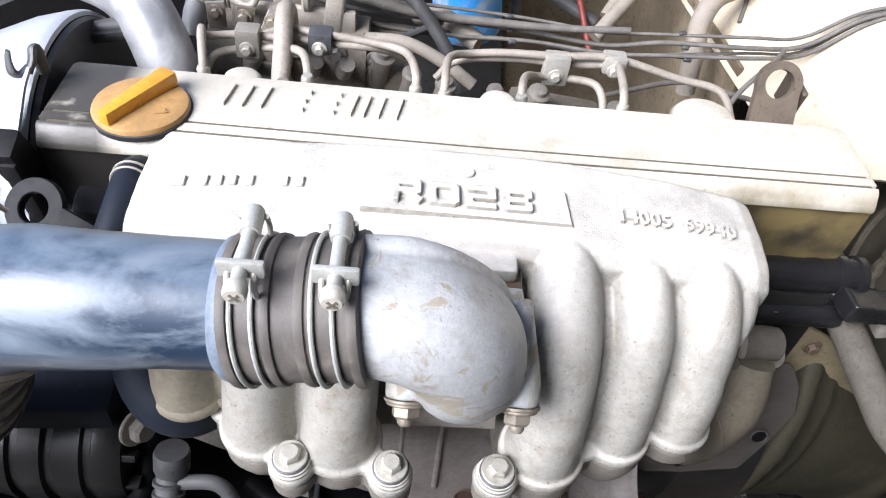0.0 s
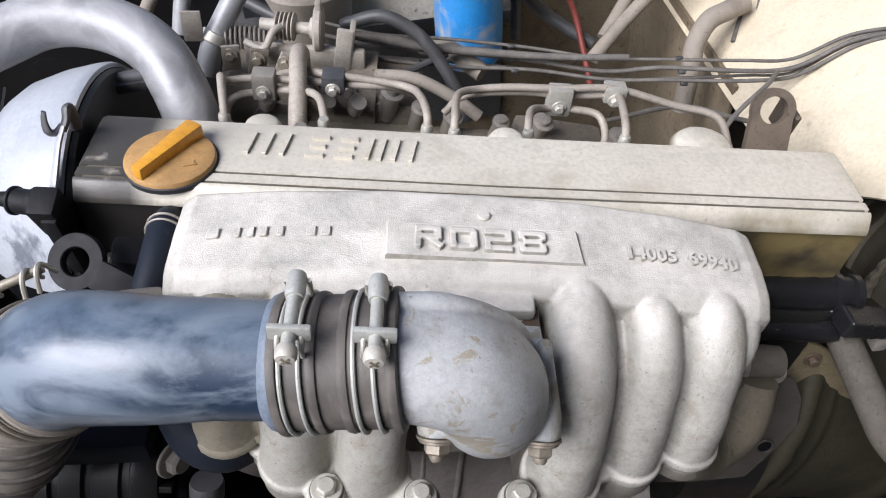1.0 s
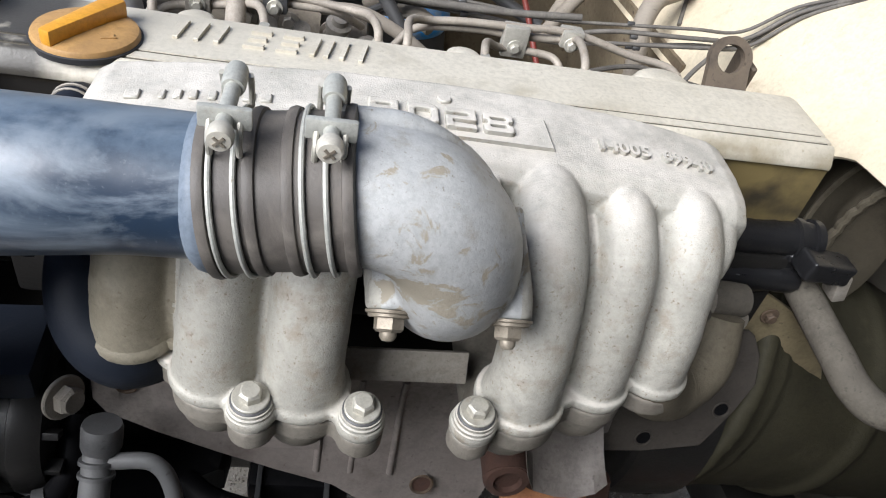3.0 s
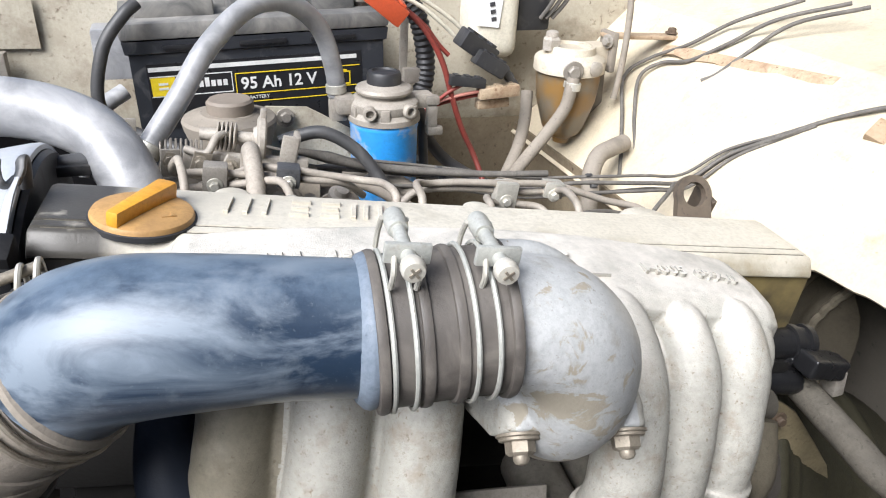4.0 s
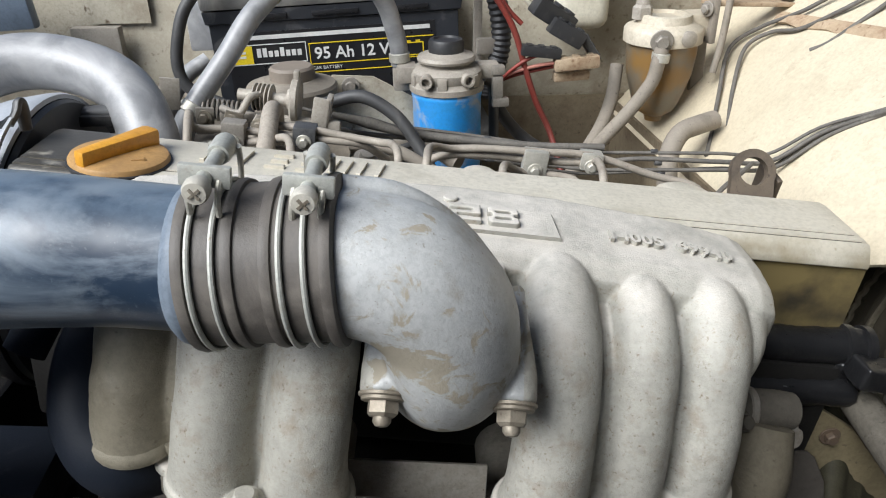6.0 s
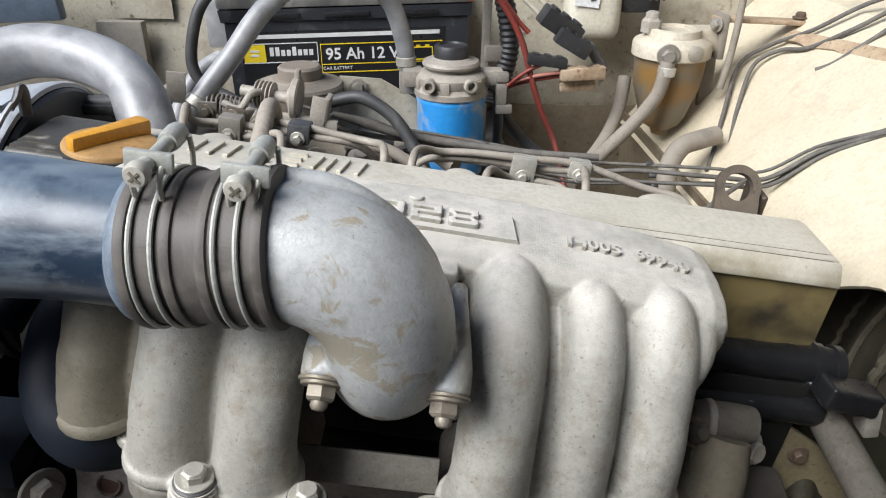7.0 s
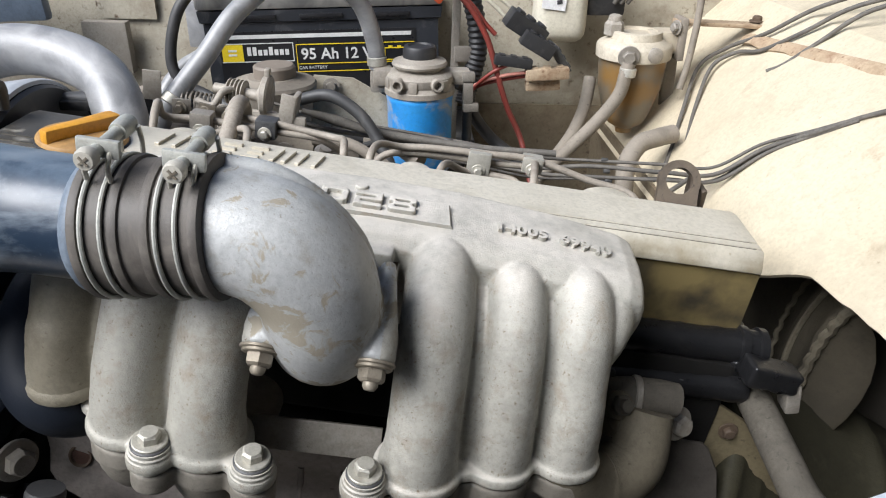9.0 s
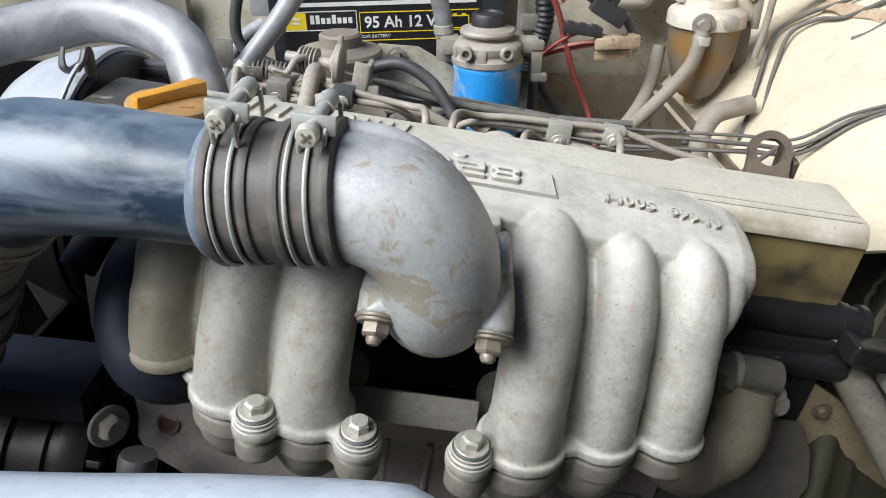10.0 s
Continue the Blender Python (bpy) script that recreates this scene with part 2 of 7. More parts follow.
CREAM = material("cream_body_paint", (0.64, 0.57, 0.43), 0.45, 0.0, (0.54, 0.465, 0.335), 7, 0.9, (0.25, 0.18, 0.11), 110, 0.635, 0.25, 90, 0.1, (0.46, 0.40, 0.295), 0.64, 10, 0.07)
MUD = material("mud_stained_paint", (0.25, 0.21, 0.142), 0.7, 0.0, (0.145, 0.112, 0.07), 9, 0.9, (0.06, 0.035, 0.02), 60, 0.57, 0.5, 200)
DARK_BROWN = material("dark_brown_mottle", (0.06, 0.054, 0.046), 0.8, 0.0, (0.10, 0.088, 0.07), 12, 0.9, (0.03, 0.027, 0.024), 60, 0.6, 0.5, 200)
CREAM_DIRTY = material("muddy_cream_paint", (0.56, 0.53, 0.445), 0.6, 0.0, (0.40, 0.355, 0.27), 8, 0.9, (0.12, 0.08, 0.045), 50, 0.575, 0.4, 200)
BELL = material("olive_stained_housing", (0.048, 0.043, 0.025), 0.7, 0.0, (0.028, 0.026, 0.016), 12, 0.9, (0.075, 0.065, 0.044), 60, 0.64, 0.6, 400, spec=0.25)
TAN_CAST = material("clay_stained_housing", (0.038, 0.034, 0.024), 0.7, 0.0, (0.024, 0.022, 0.016), 14, 0.9, (0.055, 0.047, 0.033), 70, 0.62, 0.6, 500, spec=0.25)
CLAY = material("clay_caked_casting", (0.17, 0.15, 0.108), 0.75, 0.0, (0.105, 0.09, 0.064), 26, 0.9, (0.06, 0.05, 0.036), 120, 0.6, 0.7, 500, spec=0.3)
# Near-black that puts deep shade into the colour of parts low down.
SHADE_BLACK = material("shaded_black_rubber", (0.004, 0.004, 0.005), 0.5, 0.0, (0.008, 0.008, 0.009), 30, 0.8, None, 0, 0, 0.3, 400, 0, (0.025, 0.024, 0.023), 0.70, 30, 0.08, spec=0.12)
EYE_BROWN = material("brown_tarnished_steel", (0.085, 0.07, 0.056), 0.6, 0.2, (0.16, 0.125, 0.09), 40, 0.9, (0.045, 0.038, 0.033), 150, 0.58, 0.5, 500)
# Clay colour darkened to hold the shade the rear pipe lies in.
PIPE_CLAY = material("shaded_clay_pipe", (0.13, 0.118, 0.095), 0.8, 0.0, (0.085, 0.076, 0.062), 50, 0.8, (0.05, 0.044, 0.037), 130, 0.58, 0.7, 500, spec=0.25)
# Dirty cream panel made dark olive, its shade put into the colour.
RECESS = material("shaded_dirty_panel", (0.085, 0.072, 0.05), 0.75, 0.0, (0.05, 0.043, 0.03), 10, 0.9, (0.03, 0.025, 0.019), 70, 0.60, 0.6, 300, spec=0.25)
EYE_BLACK = material("matt_black_steel", (0.008, 0.008, 0.009), 0.6, 0.0, (0.015, 0.015, 0.016), 60, 0.8, (0.035, 0.033, 0.03), 160, 0.64, 0.3, 700, spec=0.2)
FILTER_BLUE = material("blue_filter_paint", (0.03, 0.30, 0.80), 0.35, 0.0, (0.05, 0.33, 0.78), 30, 0.5, None, 0, 0, 0.1, 500, 0.2,
                       (0.48, 0.47, 0.44), 0.60, 22, 0.10)
FILTER_GREY = material("dusty_filter_head", (0.43, 0.40, 0.345), 0.6, 0.15, (0.32, 0.285, 0.24), 50, 0.8, (0.2, 0.17, 0.13), 160, 0.66, 0.4, 700)
BATTERY = material("battery_case", (0.022, 0.025, 0.032), 0.4, 0.0, (0.035, 0.038, 0.045), 40, 0.7, None, 0, 0, 0.2, 900, 0, (0.13, 0.13, 0.13), 0.68, 25, 0.12)
BATTERY_TOP = material("dusty_battery_lid", (0.06, 0.062, 0.068), 0.55, 0.0, (0.12, 0.118, 0.11), 30, 0.8, None, 0, 0, 0.2, 700, 0, (0.24, 0.23, 0.21), 0.55, 22, 0.15)
LABEL_BLACK = material("glossy_black_label", (0.012, 0.012, 0.014), 0.3, 0.0, (0.02, 0.02, 0.022), 40, 0.5, None, 0, 0, 0.0)
LABEL_YELLOW = material("yellow_print", (0.85, 0.66, 0.02), 0.4, 0.0, (0.78, 0.58, 0.02), 60, 0.4, None, 0, 0, 0.0)
LABEL_WHITE = material("white_print", (0.78, 0.78, 0.76), 0.4, 0.0, (0.66, 0.66, 0.64), 80, 0.4, None, 0, 0, 0.0)
RED = material("red_insulation", (0.26, 0.035, 0.025), 0.5, 0.0, (0.18, 0.04, 0.03), 40, 0.7, None, 0, 0, 0.1, 400)
ORANGE = material("orange_plastic", (0.62, 0.10, 0.03), 0.45, 0.0, (0.5, 0.08, 0.03), 50, 0.6)
PINK = material("pink_insulation", (0.6, 0.28, 0.22), 0.5, 0.0, (0.5, 0.2, 0.16), 60, 0.6)
WIRE = material("grey_loom_tape", (0.19, 0.175, 0.152), 0.7, 0.0, (0.09, 0.082, 0.072), 70, 0.8, (0.1, 0.1, 0.1), 160, 0.62, 0.3, 700)
WIRE_BLACK = material("black_cable", (0.03, 0.03, 0.032), 0.5, 0.0, (0.06, 0.06, 0.06), 60, 0.8, None, 0, 0, 0.2, 600, 0, (0.09, 0.087, 0.083), 0.64, 30, 0.1)
MILKY = material("milky_plastic_tank", (0.72, 0.69, 0.58), 0.45, 0.0, (0.62, 0.57, 0.45), 16, 0.8, (0.4, 0.32, 0.2), 60, 0.7, 0.2, 300)
PAPER = material("white_sticker", (0.8, 0.8, 0.8), 0.6, 0.0, (0.72, 0.72, 0.72), 40, 0.4, None, 0, 0, 0.0)
INK = material("black_ink", (0.03, 0.03, 0.04), 0.6, 0.0, (0.05, 0.05, 0.05), 40, 0.4, None, 0, 0, 0.0)
FENDER = material("white_and_blue_fender_paint", (0.66, 0.69, 0.73), 0.35, 0.0, (0.52, 0.57, 0.65), 14, 0.7, (0.22, 0.30, 0.45), 80, 0.60, 0.15, 300, 0.4)
BLUEBODY = material("blue_body_paint", (0.22, 0.28, 0.37), 0.4, 0.0, (0.15, 0.19, 0.25), 12, 0.8, None, 0, 0, 0.1, 300, 0.3)
TANPAD = material("rusty_strip", (0.52, 0.42, 0.30), 0.75, 0.0, (0.36, 0.26, 0.16), 25, 0.9, (0.17, 0.075, 0.035), 110, 0.56, 0.5, 300)
GROUND = material("gritty_earth_ground", (0.56, 0.52, 0.455), 0.9, 0.0, (0.38, 0.345, 0.29), 9.0, 0.6, (0.62, 0.59, 0.55), 500, 0.60, 1.0, 240)
PUMP_BODY = material("clay_caked_pump_casting", (0.25, 0.215, 0.165), 0.75, 0.05, (0.15, 0.128, 0.098), 40, 0.9, (0.075, 0.062, 0.05), 110, 0.58, 0.6, 500)
DARKPLATE = material("dirty_brown_plate", (0.080, 0.070, 0.058), 0.7, 0.1, (0.050, 0.043, 0.036), 25, 0.9, (0.03, 0.024, 0.019), 80, 0.6, 0.5, 400)
STONE = material("mixed_grit", (0.66, 0.63, 0.57), 0.9, 0.0, (0.30, 0.265, 0.225), 60, 0.5)

spilled(GROUND, 0.86)
spilled(STONE, 0.5)


def amber(name):
    """Aged clear plastic of the sediment bowl, amber with fuel and grime."""
    m = bpy.data.materials.new(name)
    m.use_nodes = True
    n, l = m.node_tree.nodes, m.node_tree.links
    b = n["Principled BSDF"]
    t = n.new("ShaderNodeTexNoise")
    t.inputs["Scale"].default_value, t.inputs["Detail"].default_value = 28, 9
    l.new(n.new("ShaderNodeTexCoord").outputs["Object"], t.inputs["Vector"])
    r = n.new("ShaderNodeValToRGB")
    r.color_ramp.elements[0].position, r.color_ramp.elements[1].position = 0.40, 0.62
    r.color_ramp.elements[0].color, r.color_ramp.elements[1].color = (0.27, 0.155, 0.05, 1), (0.19, 0.16, 0.115, 1)
    l.new(t.outputs["Fac"], r.inputs["Fac"])
    l.new(r.outputs["Color"], b.inputs["Base Color"])
    b.inputs["Roughness"].default_value, b.inputs["Transmission Weight"].default_value = 0.3, 0.25
    b.inputs["IOR"].default_value = 1.45
    return m


AMBER = amber("amber_plastic")

# ---- shape tools ----
ENG = pose(0.045, 0.136, 1.007, 0, 7.3, -5.5)  # the engine sits nose-up, a little askew in the bay
ONE = Matrix.Identity(4)


def finish(name, bm, mat, angle=38):
    bmesh.ops.remove_doubles(bm, verts=bm.verts, dist=1e-6)
    bmesh.ops.recalc_face_normals(bm, faces=bm.faces)
    me = bpy.data.meshes.new(name)
    bm.to_mesh(me)
    bm.free()
    me.materials.append(mat)
    me.shade_smooth()
    me.set_sharp_from_angle(angle=radians(angle))
    return me


def part(name, bm, mat, parent, label="", angle=38):
    ob = new(name, finish(name, bm, mat, angle))
    ob.parent = parent
    return tagged(ob, label)


def thing(name, label, category, m=ONE, group="", kind=""):
    ob = new(name)
    ob.empty_display_size = 0.02
    ob.matrix_world = m
    return tagged(ob, label, category, group, kind)


def solo(name, bm, mat, label, category, m=ONE, group="", kind="", angle=38):
    ob = new(name, finish(name, bm, mat, angle))
    ob.matrix_world = m
    return tagged(ob, label, category, group, kind)


def shape():
    return bmesh.new()


def smooth_path(pts, n=8):
    """Catmull-Rom through the points."""
    p = [Vector(v) for v in pts]
    p = [p[0] * 2 - p[1]] + p + [p[-1] * 2 - p[-2]]
    out = []
    for i in range(1, len(p) - 2):
        a, b, c, d = p[i - 1:i + 3]
        for k in range(n):
            t = k / n
            out.append(0.5 * (2 * b + (c - a) * t + (2 * a - 5 * b + 4 * c - d) * t * t + (3 * b - a - 3 * c + d) * t ** 3))
    return out + [p[-2]]


def spread(values, count):
    xs = np.linspace(0, len(values) - 1, count)
    return [float(v) for v in np.interp(xs, range(len(values)), values)]


def tube(bm, pts, r, seg=16, n=8, smooth=True, closed=False, flat=1.0):
    """A round bar swept along a path; r may be a list of radii along it."""
    path = smooth_path(pts, n) if smooth else [Vector(v) for v in pts]
    radii = spread(r, len(path)) if isinstance(r, (list, tuple)) else [r] * len(path)
    tang = [(path[min(i + 1, len(path) - 1)] - path[max(i - 1, 0)]).normalized() for i in range(len(path))]
    side = tang[0].orthogonal().normalized()
    rings = []
    for p, t, rad in zip(path, tang, radii):
        side = (side - t * side.dot(t)).normalized()
        up = t.cross(side)
        rings.append([bm.verts.new(p + (side * math.cos(a) + up * math.sin(a) * flat) * rad) for a in (2 * math.pi * k / seg for k in range(seg))])
    skin(bm, rings, not closed)
    return bm


def skin(bm, rings, caps=True, around=True):
    for a, b in zip(rings, rings[1:]):
        m = len(a)
        for k in range(m if around else m - 1):
            bm.faces.new((a[k], a[(k + 1) % m], b[(k + 1) % m], b[k]))
    if caps and around:
        bm.faces.new(rings[0][::-1])
        bm.faces.new(rings[-1])


def lathe(bm, profile, m=ONE, seg=32, caps=True, wobble=0.0):
    """Revolves (radius, height) round the z axis of m."""
    rings = [[bm.verts.new(m @ Vector((r * math.cos(a), r * math.sin(a), h))) for a in (2 * math.pi * k / seg for k in range(seg))] for r, h in profile]
    skin(bm, rings, caps)
    return bm


def prism(bm, outline, h0, h1, m=ONE, bevel=0.0):
    """Extrudes an outline in the xy plane of m from h0 to h1, with a chamfer at the top."""
    c = sum((Vector(p) for p in outline), Vector((0, 0))) / len(outline)
    levels = [(h0, 0), (h1 - bevel, 0), (h1, bevel)] if bevel else [(h0, 0), (h1, 0)]
    rings = []
    for h, inset in levels:
        ring = []
        for p in outline:
            d = Vector(p) - c
            q = Vector(p) - d.normalized() * inset if d.length else Vector(p)
            ring.append(bm.verts.new(m @ Vector((q.x, q.y, h))))
        rings.append(ring)
    skin(bm, rings)
    return bm


def box(bm, size, m=ONE, bevel=0.0, seg=2):
    b = bmesh.new()
    bmesh.ops.create_cube(b, size=1)
    for v in b.verts:
        v.co = Vector((v.co.x * size[0], v.co.y * size[1], v.co.z * size[2]))
    if bevel:
        bmesh.ops.bevel(b, geom=list(b.edges), offset=bevel, segments=seg, affect="EDGES", profile=0.6)
    join(bm, b, m)
    return bm


def join(bm, b, m=ONE):
    index = {v: bm.verts.new(m @ v.co) for v in b.verts}
    for f in b.faces:
        bm.faces.new([index[v] for v in f.verts])
    b.free()


def at(x, y, z, rx=0, ry=0, rz=0):
    return pose(x, y, z, rx, ry, rz)


def aim(p, d, turn=0):
    """A frame at p whose z axis points along d."""
    return Matrix.Translation(p) @ Vector(d).to_track_quat("Z", "Y").to_matrix().to_4x4() @ pose(0, 0, 0, 0, 0, turn)


def ngon(r, k, turn=0.0):
    return [(r * math.cos(2 * math.pi * i / k + turn), r * math.sin(2 * math.pi * i / k + turn)) for i in range(k)]


def hex_head(bm, r, h, m):
    prism(bm, ngon(r, 6), 0, h, m, h * 0.22)
    return bm


def bolt(parent, p, d, r=0.0075, mat=ZINC, name="bolt", dome=False, washers=1):
    """A hex head on its washers; with dome, a nut with the rounded end of a stud."""
    m = aim(p, d, random.uniform(0, 60))
    b, ring = shape(), shape()
    h = 0.0
    for k in range(washers):
        lathe(ring, [(r * (1.75 - 0.2 * k), h), (r * (1.75 - 0.2 * k), h + r * 0.2), (r * (1.65 - 0.2 * k), h + r * 0.28)], m, 24)
        h += r * 0.28
    hex_head(b, r * 1.12, r * 1.0, m @ at(0, 0, h))
    if dome:
        lathe(b, [(r * 0.62, h + r), (r * 0.62, h + r * 1.35), (r * 0.42, h + r * 1.62), (0.0004, h + r * 1.7)], m, 16)
    else:
        lathe(b, [(r * 0.9, h + r), (r * 0.82, h + r * 1.08)], m, 16)
    head = part(name, b, mat, parent)
    if washers:
        part("washer", ring, mat, head)
    return head


def words(text, size, depth, m, bold=0.0):
    """Raised letters, centred, in the xy plane of m."""
    c = bpy.data.curves.new("words", "FONT")
    c.body, c.size, c.extrude, c.offset = text, size, depth / 2, bold
    c.align_x, c.align_y, c.resolution_u = "CENTER", "CENTER", 3
    ob = bpy.data.objects.new("words", c)
    me = bpy.data.meshes.new_from_object(ob)
    b = bmesh.new()
    b.from_mesh(me)
    b.transform(m)
    bpy.data.objects.remove(ob)
    bpy.data.meshes.remove(me)
    return b


def sheet(bm, grid, thick, axis):
    """A sheet of some thickness over a grid of points."""
    top = [[bm.verts.new(Vector(p)) for p in row] for row in grid]
    low = [[bm.verts.new(Vector(p) - Vector(axis) * thick) for p in row] for row in grid]
    for g in (top, low):
        for a, b in zip(g, g[1:]):
            for k in range(len(a) - 1):
                bm.faces.new((a[k], a[k + 1], b[k + 1], b[k]))
    rim = lambda g: g[0] + [r[-1] for r in g[1:]] + g[-1][-2::-1] + [r[0] for r in g[-2:0:-1]]  # noqa: E731
    a, b = rim(top), rim(low)
    for k in range(len(a)):
        bm.faces.new((a[k], a[(k + 1) % len(a)], b[(k + 1) % len(a)], b[k]))
    return bm



def fused(bm, voxel=0.0017, rounds=6):
    """Several closed shapes run together into one skin with filleted joints, as in a casting."""
    bmesh.ops.recalc_face_normals(bm, faces=bm.faces)
    me = bpy.data.meshes.new("fused")
    bm.to_mesh(me)
    bm.free()
    ob = new("fused", me)
    grow = ob.modifiers.new("skin", "REMESH")
    grow.mode, grow.voxel_size, grow.adaptivity = "VOXEL", voxel, 0.0
    even = ob.modifiers.new("even", "SMOOTH")
    even.factor, even.iterations = 0.5, rounds
    deps = bpy.context.evaluated_depsgraph_get()
    deps.update()
    out = bpy.data.meshes.new_from_object(ob.evaluated_get(deps))
    bpy.data.objects.remove(ob)
    bpy.data.meshes.remove(me)
    return out


def shared_out(me, mats, names, choose, parent, rough=0.0):
    """Splits one skin into the parts that choose() names by place; the parts keep the skin's own normals, so that no seam shows."""
    count = len(me.vertices)
    co, no = np.empty(count * 3), np.empty(count * 3)
    me.vertices.foreach_get("co", co)
    me.vertices.foreach_get("normal", no)
    co, no = co.reshape(-1, 3), no.reshape(-1, 3)
    if rough:
        for i in range(count):
            p = Vector(co[i])
            co[i] += no[i] * rough * (0.6 * noise.noise(p * 55) + 0.4 * noise.noise(p * 190))
    groups = {}
    for f in me.polygons:
        groups.setdefault(choose(f.center), []).append(tuple(f.vertices))
    made = {}
    for key in sorted(groups):
        used = sorted({v for f in groups[key] for v in f})
        where = {v: i for i, v in enumerate(used)}
        m = bpy.data.meshes.new(names[key])
        m.from_pydata([tuple(co[v]) for v in used], [], [tuple(where[v] for v in f) for f in groups[key]])
        m.materials.append(mats[key])
        m.shade_smooth()
        m.normals_split_custom_set_from_vertices([tuple(no[v]) for v in used])
        made[key] = new(names[key], m)
        made[key].parent = parent
    bpy.data.meshes.remove(me)
    return made

# ---- large structure ----
b = shape()
n = 40
bmesh.ops.create_grid(b, x_segments=n, y_segments=n, size=400)
solo("ground", b, GROUND, "pale gritty ground, black with oil under the sump", "ground", kind="structure")
b = shape()
for k in range(24000):
    x, y, r = random.uniform(-0.75, 0.85), random.uniform(-0.05, 0.50), random.choice((0.0011, 0.0013, 0.0015, 0.0015, 0.0018, 0.0021, 0.0026, 0.0034))
    turn = random.uniform(0, 6.28)
    low = [b.verts.new((x + r * math.cos(turn + a) * random.uniform(0.7, 1.3), y + r * math.sin(turn + a) * random.uniform(0.7, 1.3), 0.0)) for a in (0, 1.57, 3.14, 4.71)]
    top = [b.verts.new((x + r * 0.6 * math.cos(turn + a), y + r * 0.6 * math.sin(turn + a), r * random.uniform(0.5, 1.0))) for a in (0.3, 1.9, 3.4, 5.0)]
    for i in range(4):
        b.faces.new((low[i], low[(i + 1) % 4], top[(i + 1) % 4], top[i]))
    b.faces.new(top)
solo("grit", b, STONE, "loose pale grit and crumbs on the ground", "grit", kind="stuff")


def lerp(a, c, t):
    return a + (c - a) * t


# inner wing on the far side, with a shallow swage
b = shape()
rows = []
for z in (0.87, 0.90, 0.94, 1.02, 1.10, 1.15):
    rows.append([(x, 0.905 - 0.13 * (x + 0.9) / 1.5 - (0.012 if 0.88 < z < 0.96 else 0.0), z) for x in np.linspace(-0.95, 0.62, 18)])
sheet(b, rows, 0.006, (0, -1, 0))
# The front half is a black sheet that paints the dark void there.
for name, x0, x1, paint, told in (("wall_inner_wing_low", -0.16, 0.62, MUD, "grimy lower part of the inner wing"), ("wall_front_void", -0.95, -0.16, SHADE_BLACK, "black panel painting the dark void low beside the radiator")):
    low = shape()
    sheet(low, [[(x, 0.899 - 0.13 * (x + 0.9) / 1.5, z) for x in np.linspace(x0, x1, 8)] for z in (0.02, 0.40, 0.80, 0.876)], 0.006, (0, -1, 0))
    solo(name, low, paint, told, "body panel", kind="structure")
wing = solo("wall_inner_wing", b, CREAM_DIRTY, "muddy cream painted inner wing panel", "body panel", kind="structure")
b = shape()
sheet(b, [[(-0.95, y, 1.15 + 0.02 * k), (-0.2, y - 0.06, 1.15 + 0.02 * k), (0.62, y - 0.13, 1.15 + 0.02 * k)] for k, y in enumerate((0.90, 0.95, 1.10))], 0.006, (0, 0, 1))
solo("trim_wing_top", b, CREAM, "cream painted top flange of the wing", "body panel", kind="structure")

# sloping toe board towards the cabin, with its rolled lower lip
b = shape()
rows = []
for s in np.linspace(0, 1, 34):
    row = []
    for y in np.linspace(-0.05, 0.80, 70):
        x = lerp(0.40, 0.60, s)
        z = 0.868 + 1.03 * (x - 0.40)
        near = min(1.0, max(0.0, (0.24 - y) / 0.10))
        if s < 0.12:
            drop = (0.12 - s) / 0.12 * (1 - near)
            x, z = x - 0.012 * drop, z - 0.02 * drop
        ragged = 0.0022 * noise.noise(Vector((y * 60, 3.1, 0))) * near
        x += (0.038 * near + 0.05 * max(0.0, 0.14 - y) + ragged) * (1 - s)
        z += (0.038 * near + 0.05 * max(0.0, 0.14 - y) + ragged) * (1 - s)
        crease = 0.0035 * near * math.exp(-((s - 0.22) / 0.03) ** 2)
        x, z = x + crease * 0.7, z - crease * 0.7
        swell = 0.012 * math.sin(math.pi * min(1, max(0, (y - 0.1) / 0.5))) * math.sin(math.pi * s)
        row.append((x - swell * 0.7, y, z + swell * 0.7))
    rows.append(row)
sheet(b, rows, 0.004, (-0.7, 0, 0.7))
solo("wall_toe_board", b, CREAM, "cream painted toe board with dirt specks and wires", "body panel", kind="structure")
b = shape()
rows = [[(lerp(0.60, 0.95, s), y, 1.074 + 0.10 * s) for y in np.linspace(-0.3, 0.95, 8)] for s in np.linspace(0, 1, 5)]
sheet(b, rows, 0.004, (-0.3, 0, 0.95))
solo("wall_cowl", b, CREAM, "sunlit cream painted cowl panel behind the engine", "body panel", kind="structure")
b = shape()
sheet(b, [[(0.62, y, z) for y in np.linspace(-0.5, 0.85, 6)] for z in (0.2, 0.5, 0.8, 1.06)], 0.006, (-1, 0, 0))
solo("wall_bulkhead", b, DARK_BROWN, "dark brown bulkhead below the toe board", "body panel", kind="structure")
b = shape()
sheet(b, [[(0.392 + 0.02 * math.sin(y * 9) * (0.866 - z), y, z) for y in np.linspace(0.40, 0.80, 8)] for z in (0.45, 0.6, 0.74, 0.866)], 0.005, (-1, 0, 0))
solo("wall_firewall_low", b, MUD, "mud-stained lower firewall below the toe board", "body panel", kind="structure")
# near wing under the camera and the radiator end
b = shape()
rows = [[(x, y, z) for x in np.linspace(-1.1, 0.8, 8)] for y, z in ((-0.372, 0.66), (-0.372, 0.95), (-0.378, 1.035), (-0.40, 1.052), (-0.55, 1.058), (-0.90, 1.035), (-1.02, 0.98), (-1.05, 0.70))]
sheet(b, rows, 0.006, (0, 0.7, 0.7))
solo("wall_near_wing", b, NAVY, "dark blue near wing under the camera", "body panel", kind="structure")
